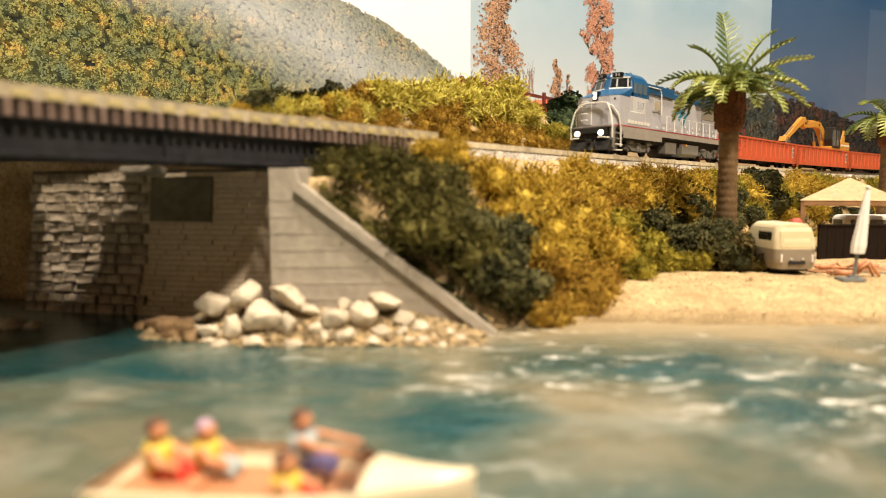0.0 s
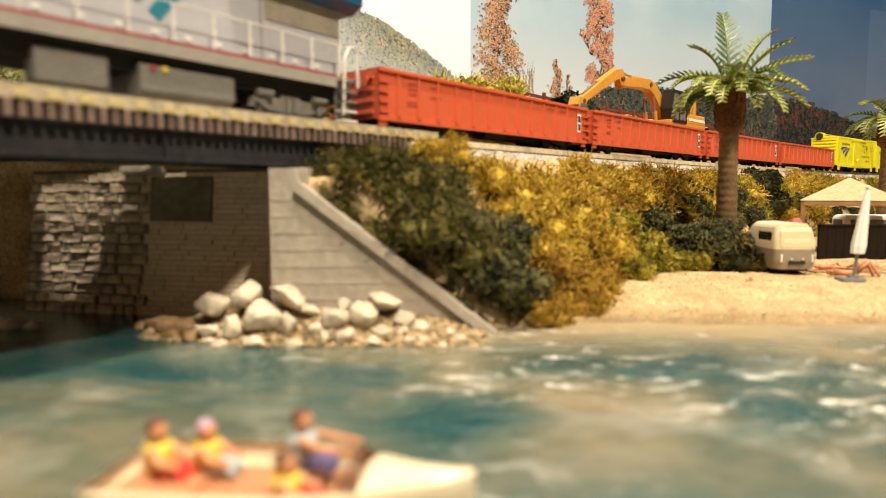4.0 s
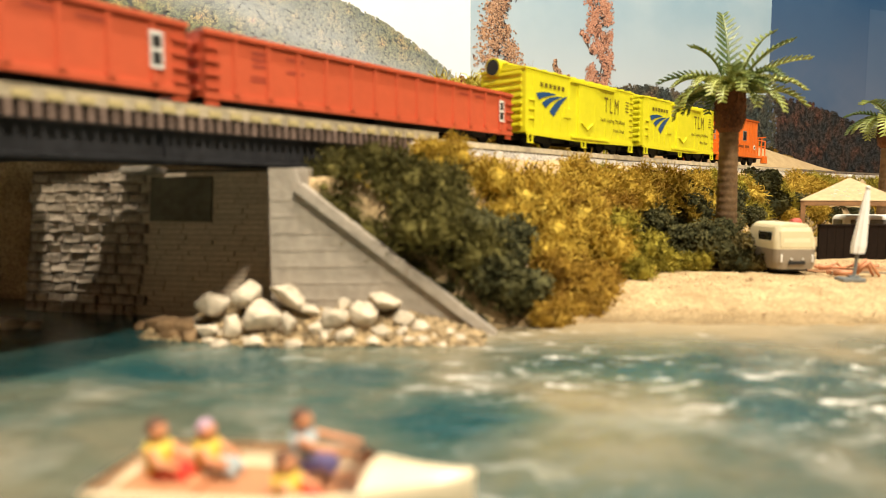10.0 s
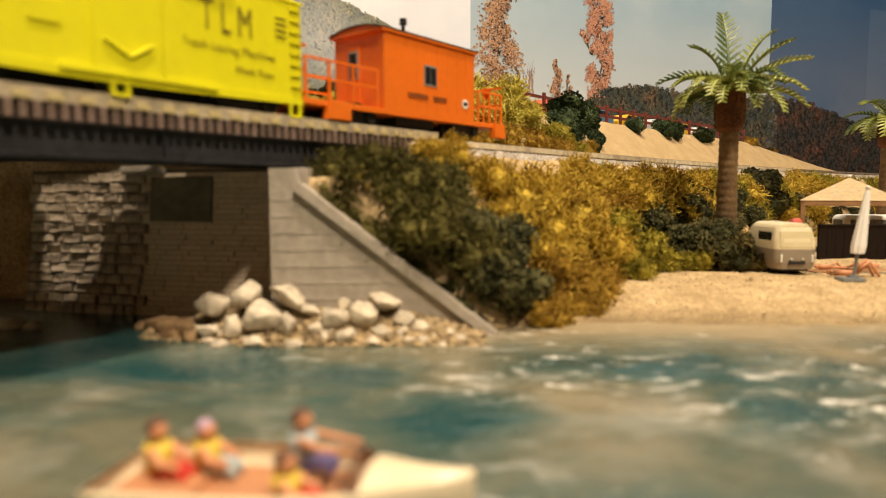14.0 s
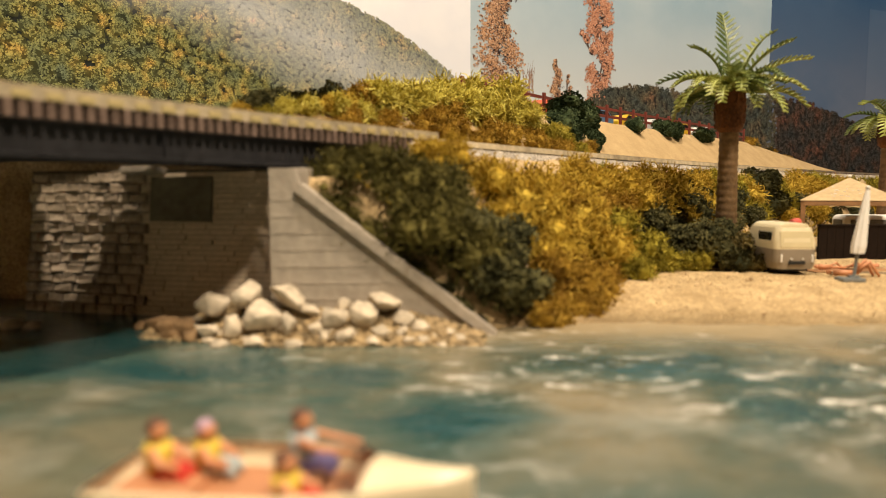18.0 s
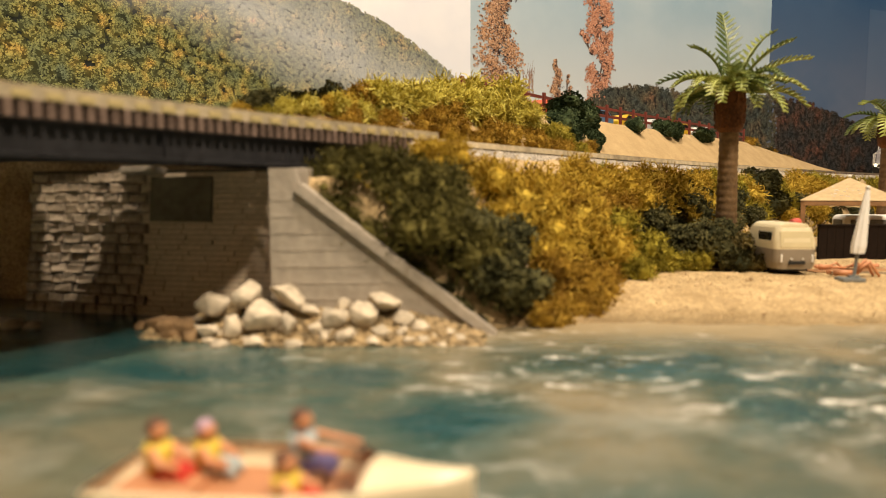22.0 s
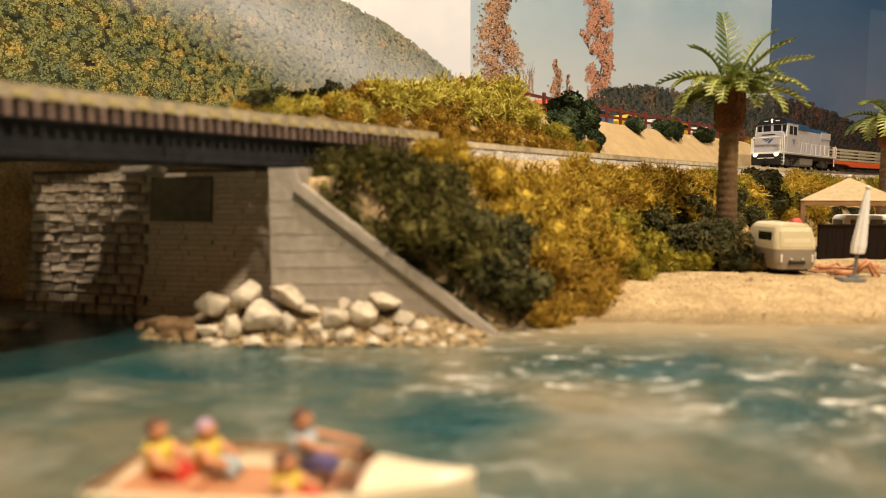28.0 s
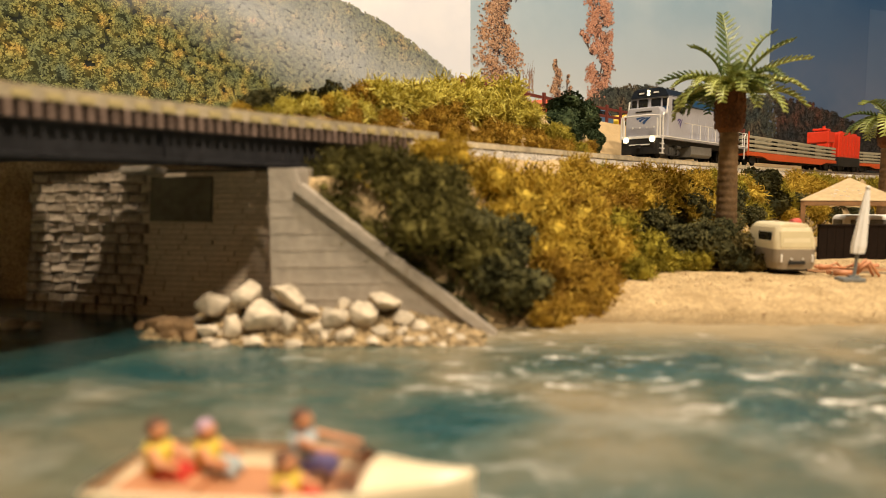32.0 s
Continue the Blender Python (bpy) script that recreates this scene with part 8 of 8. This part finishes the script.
def beach_figures():
    tw = mat("towel_tan", (0.42, 0.22, 0.10), 0.9, 0, 0.2, 2, 0.3)
    for k, (x, y, rz) in enumerate(((216, 352, 6), (236, 356, -4))):
        ob = part("beach_towel", B((-14, 14, -5.5, 5.5, 0, 0.7), bevel=0.25), tw, None)
        ob.matrix_basis = at(x, y, 9.0, rz)
        tagged(ob, "tan beach towel on the sand", "towel", "towels")
    lying = [([(-9, 0, 2.6)], 1.5, 1.5), ([(-7, 0, 2.2), (1, 0, 2.2)], 1.9, 1.5), ([(1, 0.9, 2.0), (6, 1.2, 4.8), (11, 1.0, 1.4)], 1.0, 0.7), ([(1, -0.9, 2.0), (7, -1.0, 2.0), (12, -0.8, 1.4)], 1.0, 0.7), ([(-6, 1.8, 2.4), (-9, 2.8, 2.2)], 0.7, 0.6)]
    figurine("beach_figurine", at(214, 352, 9.6, 4) @ Matrix.Scale(0.8, 4), "small moulded sunbather figure lying on a towel", lying, SKIN)
    figurine("beach_figurine", at(236, 356, 9.6, 176) @ Matrix.Scale(0.8, 4), "small moulded sunbather figure lying on a towel", lying, SKIN)
    sitting = [([(-16, 2, 2.6)], 1.6, 1.6), ([(-13.5, 1.5, 2.2), (-2, 0, 2.4)], 2.0, 1.7), ([(-2, 1, 2.4), (3.5, 1.2, 10.4), (8.5, 1.5, 0.8)], 1.5, 0.9), ([(-2, -1, 2.4), (5, -1.5, 9.6), (10.5, -1.8, 0.8)], 1.5, 0.9), ([(-11, 3.2, 2.6), (-7, 5, 1.2)], 0.8, 0.6)]
    figurine("beach_figurine", at(216.5, 330, 8.6, -12) @ Matrix.Scale(0.85, 4), "small moulded sunbather figure with raised knees", sitting, SKIN)
    hat = part("beach_ball", ball((0, 0, 0), 3.0, None, 2, (1.25, 1, 0.8), 0.3, 3), mat("coral_cloth", (0.68, 0.12, 0.09), 0.6), None, smooth=True)
    hat.matrix_basis = at(214, 388, 34.5)
    tagged(hat, "coral red cloth bundle on the fence corner", "cloth")
    log = part("driftwood", tube([(0, 0, 0), (14, 1, 0.4), (30, -1, 0)], 1.3, 7, None, 0.8), mat("grey_driftwood", (0.16, 0.12, 0.08), 0.9, 0, 0.2, 2, 0.3), None)
    log.matrix_basis = at(208, 340, 9.0)
    tagged(log, "dark weathered plank lying on the sand", "plank")
    rng = random.Random(31)
    verts, faces = [], []
    for _ in range(5200):
        x, y = rng.uniform(20, 330), rng.uniform(246, 400)
        verts.append((x, y))
    xs, ys = np.array([v[0] for v in verts]), np.array([v[1] for v in verts])
    zs = land(xs, ys)
    verts = []
    for x, y, z in zip(xs, ys, zs):
        if z < 0.8 or z > 12:
            continue
        r = rng.uniform(0.2, 0.5) if rng.random() < 0.96 else rng.uniform(0.6, 1.1)
        b = len(verts)
        for dx, dy, dz in ((1, 0, 0), (-1, 0, 0), (0, 1, 0), (0, -1, 0), (0, 0, 1), (0, 0, -1)):
            k = r * rng.uniform(0.6, 1.2)
            verts.append((x + dx * k, y + dy * k, z + 0.2 + dz * k * 0.8))
        for f in ((0, 2, 4), (2, 1, 4), (1, 3, 4), (3, 0, 4), (2, 0, 5), (1, 2, 5), (3, 1, 5), (0, 3, 5)):
            faces.append(tuple(b + i for i in f))
    g = sheet("sand_grains", verts, faces, mat("coarse_sand", (0.60, 0.46, 0.28), 0.9, 0, 0.2, 2, 0.2, col2=(0.28, 0.18, 0.09), island=1.2), None, smooth=False)
    tagged(g, "coarse tan sand grains on the beach", "sand", kind="stuff")


camper()
pavilion()
screen_wall()
van()
parasol()
beach_figures()


# ---- the upper road: surface, fence, cars ----
def upper_road():
    sweep("road", [(-140, 117.5), (-78, 117.5), (-78, 118.8), (-140, 118.8)], 150, 735, 15, ROAD_GREY, None)
    tagged(bpy.data.objects["road"], "grey asphalt road along the top of the bank", "road", kind="structure")
    t = thing("road_fence", at(0, 0, 0), "red-brown post and rail fence along the upper road", "fence")
    post = part("post", B((-1.3, 1.3, -1.1, 1.1, -2, 18.5), bevel=0.25), RUST_FENCE, t)
    post.matrix_basis = on_line(190, -74, 118)
    s = 190.0
    while s < 720:
        s += 26
        again(post, on_line(s, -74, 118))
    for z in (6.5, 13.5):
        sweep("fence_rail", [(-75.6, 118 + z), (-74.4, 118 + z), (-74.4, 120.4 + z), (-75.6, 120.4 + z)], 186, 735, 13, RUST_FENCE, t)
    log = part("timber_pile", B((0, 22, -3, 3, 0, 3), (2, 24, -2.5, 2.5, 3, 5.4), bevel=0.5), mat("dark_timber", (0.07, 0.03, 0.018), 0.8, 0, 0.2, 2, 0.3), None)
    log.matrix_basis = on_line(722, -72, 117)
    tagged(log, "dark red-brown timbers at the fence end", "timber")


def car(s, off, colour, name, label, h=15.5):
    t = thing("car", on_line(s, off, 119), label, "car", "cars on the upper road")
    part("body", prism([(-25, 3), (25, 3), (25.5, 7), (23, 9.4), (11, 10.2), (5, h), (-14, h), (-21, 10.4), (-25.2, 9)], -9.5, 9.5, "y", bevel=0.9), mat(name, colour, 0.3, 0, 0.04, 5, 0, coat=0.3), t)
    for y in (-9.65, 9.2):
        part("side_window", prism([(8, 10.4), (4, h - 1), (-3, h - 1), (-3, 10.4)], y, y + 0.45, "y"), GLASS_DARK, t, "dark side window")
        part("side_window", prism([(-4, 10.4), (-4, h - 1), (-13, h - 1), (-18, 10.6)], y, y + 0.45, "y"), GLASS_DARK, t, "dark side window")
    for x in (-15, 16):
        for y in (-8.2, 8.2):
            part("wheel", disc((x, y, 3.4), "y", 3.6, 2.4, 16), TRUCK_BLACK, t)


upper_road()
car(258, -88, (0.62, 0.09, 0.02), "car_red_paint", "orange-red car on the upper road behind the fence")
car(318, -90, (0.60, 0.08, 0.03), "car_red_paint", "orange-red car on the upper road behind the fence")
car(352, -98, (0.72, 0.72, 0.70), "car_white_paint", "white car on the upper road behind the fence")
car(412, -98, (0.10, 0.19, 0.33), "car_blue_paint", "blue car on the upper road behind the fence")
car(470, -98, (0.70, 0.45, 0.03), "car_yellow_paint", "yellow car on the upper road behind the fence")
car(530, -98, (0.60, 0.60, 0.60), "car_silver_paint", "silver car on the upper road behind the fence")
car(592, -98, (0.70, 0.45, 0.03), "car_yellow_paint", "yellow car on the upper road behind the fence")
car(652, -98, (0.72, 0.72, 0.70), "car_white_paint", "white car on the upper road behind the fence")
STAND = [([(0, 0, 17.5)], 1.7, 1.7), ([(0, 0, 9), (0, 0, 15.5)], 2.1, 2.3), ([(0.3, 0.9, 9), (0.3, 1.1, 0)], 1.2, 0.9), ([(-0.3, -0.9, 9), (-0.3, -1.1, 0)], 1.2, 0.9), ([(0, 2.2, 15), (1, 3.4, 10)], 0.8, 0.7), ([(0, -2.2, 15), (1, -3.4, 10)], 0.8, 0.7)]
figurine("roadside_figurine", on_line(238, -84, 118.4), "small moulded figure in brown by the road fence", STAND, mat("figure_brown", (0.24, 0.06, 0.03), 0.6))
figurine("roadside_figurine", on_line(360, -84, 119), "small moulded figure in orange by the road fence", STAND, mat("figure_orange", (0.72, 0.22, 0.02), 0.6))
figurine("roadside_figurine", on_line(285, -88, 118.4), "small moulded figure in brown by the road fence", STAND, mat("figure_brown", (0.24, 0.06, 0.03)))


# ---- the boat ----
def boat():
    t = thing("motorboat", at(-33.5, 106.5, 0.6, -9), "small cream open motorboat with tan seats on the river", "boat")
    hull = bmesh.new()
    secs = []
    for i in range(15):
        k = i / 14
        x = -24 + 63 * k
        w = 11.5 * (1 - max(0, (k - 0.45) / 0.55) ** 1.6) + 0.15
        top = 4.6 + 1.6 * k
        secs.append([hull.verts.new((x, y * w, z)) for y, z in ((-0.2, -2.0), (-0.85, 0.6), (-1.0, top - 0.6), (-0.93, top), (0.93, top), (1.0, top - 0.6), (0.85, 0.6), (0.2, -2.0))])
    for a, b in zip(secs, secs[1:]):
        for j in range(8):
            if j == 3:
                continue
            hull.faces.new((a[j], a[(j + 1) % 8], b[(j + 1) % 8], b[j]))
    hull.faces.new(secs[0][::-1]), hull.faces.new(secs[-1])
    bmesh.ops.recalc_face_normals(hull, faces=hull.faces)
    part("hull", hull, BOAT_CREAM, t, "cream hull", smooth=True)
    deck = bmesh.new()
    rows = []
    for i in range(9):
        k = 0.72 + 0.28 * i / 8
        x = -24 + 63 * k
        w = 11.5 * (1 - max(0, (k - 0.45) / 0.55) ** 1.6) * 0.95 + 0.15
        top = 4.6 + 1.6 * k
        rows.append([deck.verts.new((x, y * w, top + 0.1 + 1.3 * (1 - y * y))) for y in (-1, -0.5, 0, 0.5, 1)])
    for a, b in zip(rows, rows[1:]):
        for j in range(4):
            deck.faces.new((a[j], a[j + 1], b[j + 1], b[j]))
    part("foredeck", deck, BOAT_CREAM, t, "cream rounded foredeck", smooth=True)
    tan = mat("seat_tan", (0.48, 0.22, 0.11), 0.5, 0, 0.08, 4, 0.05)
    part("cockpit_floor", B((-23, 24, -9, 9, 0.6, 1.4)), tan, t, "tan cockpit floor")
    part("seat", B((4, 12, -9, 9, 1.3, 2.6), bevel=0.5), tan, t, "tan bench seat")
    part("seat", B((-22, -8, -9, 9, 1.3, 2.6), bevel=0.5), tan, t, "tan bench seat")
    part("dashboard", B((18.5, 21.5, -7.5, 7.5, 1.4, 4.8), bevel=0.5), mat("dash_brown", (0.12, 0.05, 0.025), 0.5), t, "brown dashboard")
    part("windscreen_frame", tube([(21.0, -7.4, 5.4), (18.5, -7.0, 7.0), (19.0, 0, 7.4), (18.5, 7.0, 7.0), (21.0, 7.4, 5.4)], 0.5, 6), mat("dash_brown", (0.12, 0.05, 0.025)), t, "brown windscreen frame")


def boat_figures():
    """Plain seated figures, one mesh each."""
    def seated(s):
        return [([(0, 0, 9.4 * s)], 1.8, 1.8, 1), ([(-0.3, 0, 9.9 * s)], 1.75, 1.75, 2), ([(0, 0, 1.5), (0, 0, 7.2 * s)], 2.0, 2.5, 0), ([(0, 1.2, 1.6), (4.4, 1.4, 2.4), (6.0, 1.4, 0.9)], 1.2, 0.8, 3), ([(0, -1.2, 1.6), (4.4, -1.4, 2.4), (6.0, -1.4, 0.9)], 1.2, 0.8, 3)]

    def reaching(s):
        return seated(s) + [([(0, 2.2, 6.6 * s), (4, 2.8, 5.8 * s), (10, 1.8, 5.2 * s)], 0.8, 0.55, 1), ([(0, -2.2, 6.6 * s), (4, -2.8, 5.6 * s), (10, -1.8, 5.0 * s)], 0.8, 0.55, 1)]

    def resting(s):
        return seated(s) + [([(0, 2.2, 6.6 * s), (2, 3.0, 4.4 * s), (5, 2.0, 3.4 * s)], 0.9, 0.8, 1), ([(0, -2.2, 6.6 * s), (2, -3.0, 4.4 * s), (5, -2.0, 3.4 * s)], 0.9, 0.8, 1)]
    base = at(-33.5, 106.5, 0.6, -9)
    for m, label, blobs, material in (
        (at(8.6, 3.0, 3.6), "small moulded boat driver figure in pale blue", reaching(1.0), (CLOTH_BLUE, SKIN, HAIR, mat("trousers_violet", (0.16, 0.13, 0.30), 0.6))),
        (at(9.0, -5.5, 1.0), "small moulded boat passenger figure in yellow", resting(0.85), (CLOTH_YELLOW, SKIN, HAIR, CLOTH_RED)),
        (at(-10.0, 4.0, 1.3), "small moulded boat passenger figure in yellow", resting(0.9), (CLOTH_YELLOW, SKIN, mat("cap_lilac", (0.45, 0.30, 0.40), 0.6), CLOTH_BLUE)),
        (at(-17.4, 0.5, 1.3), "small moulded boat passenger figure in yellow", resting(1.0), (CLOTH_YELLOW, SKIN, HAIR, CLOTH_RED)),
    ):
        figurine("boat_figurine", base @ m, label, blobs, material)


boat()
boat_figures()
motions()
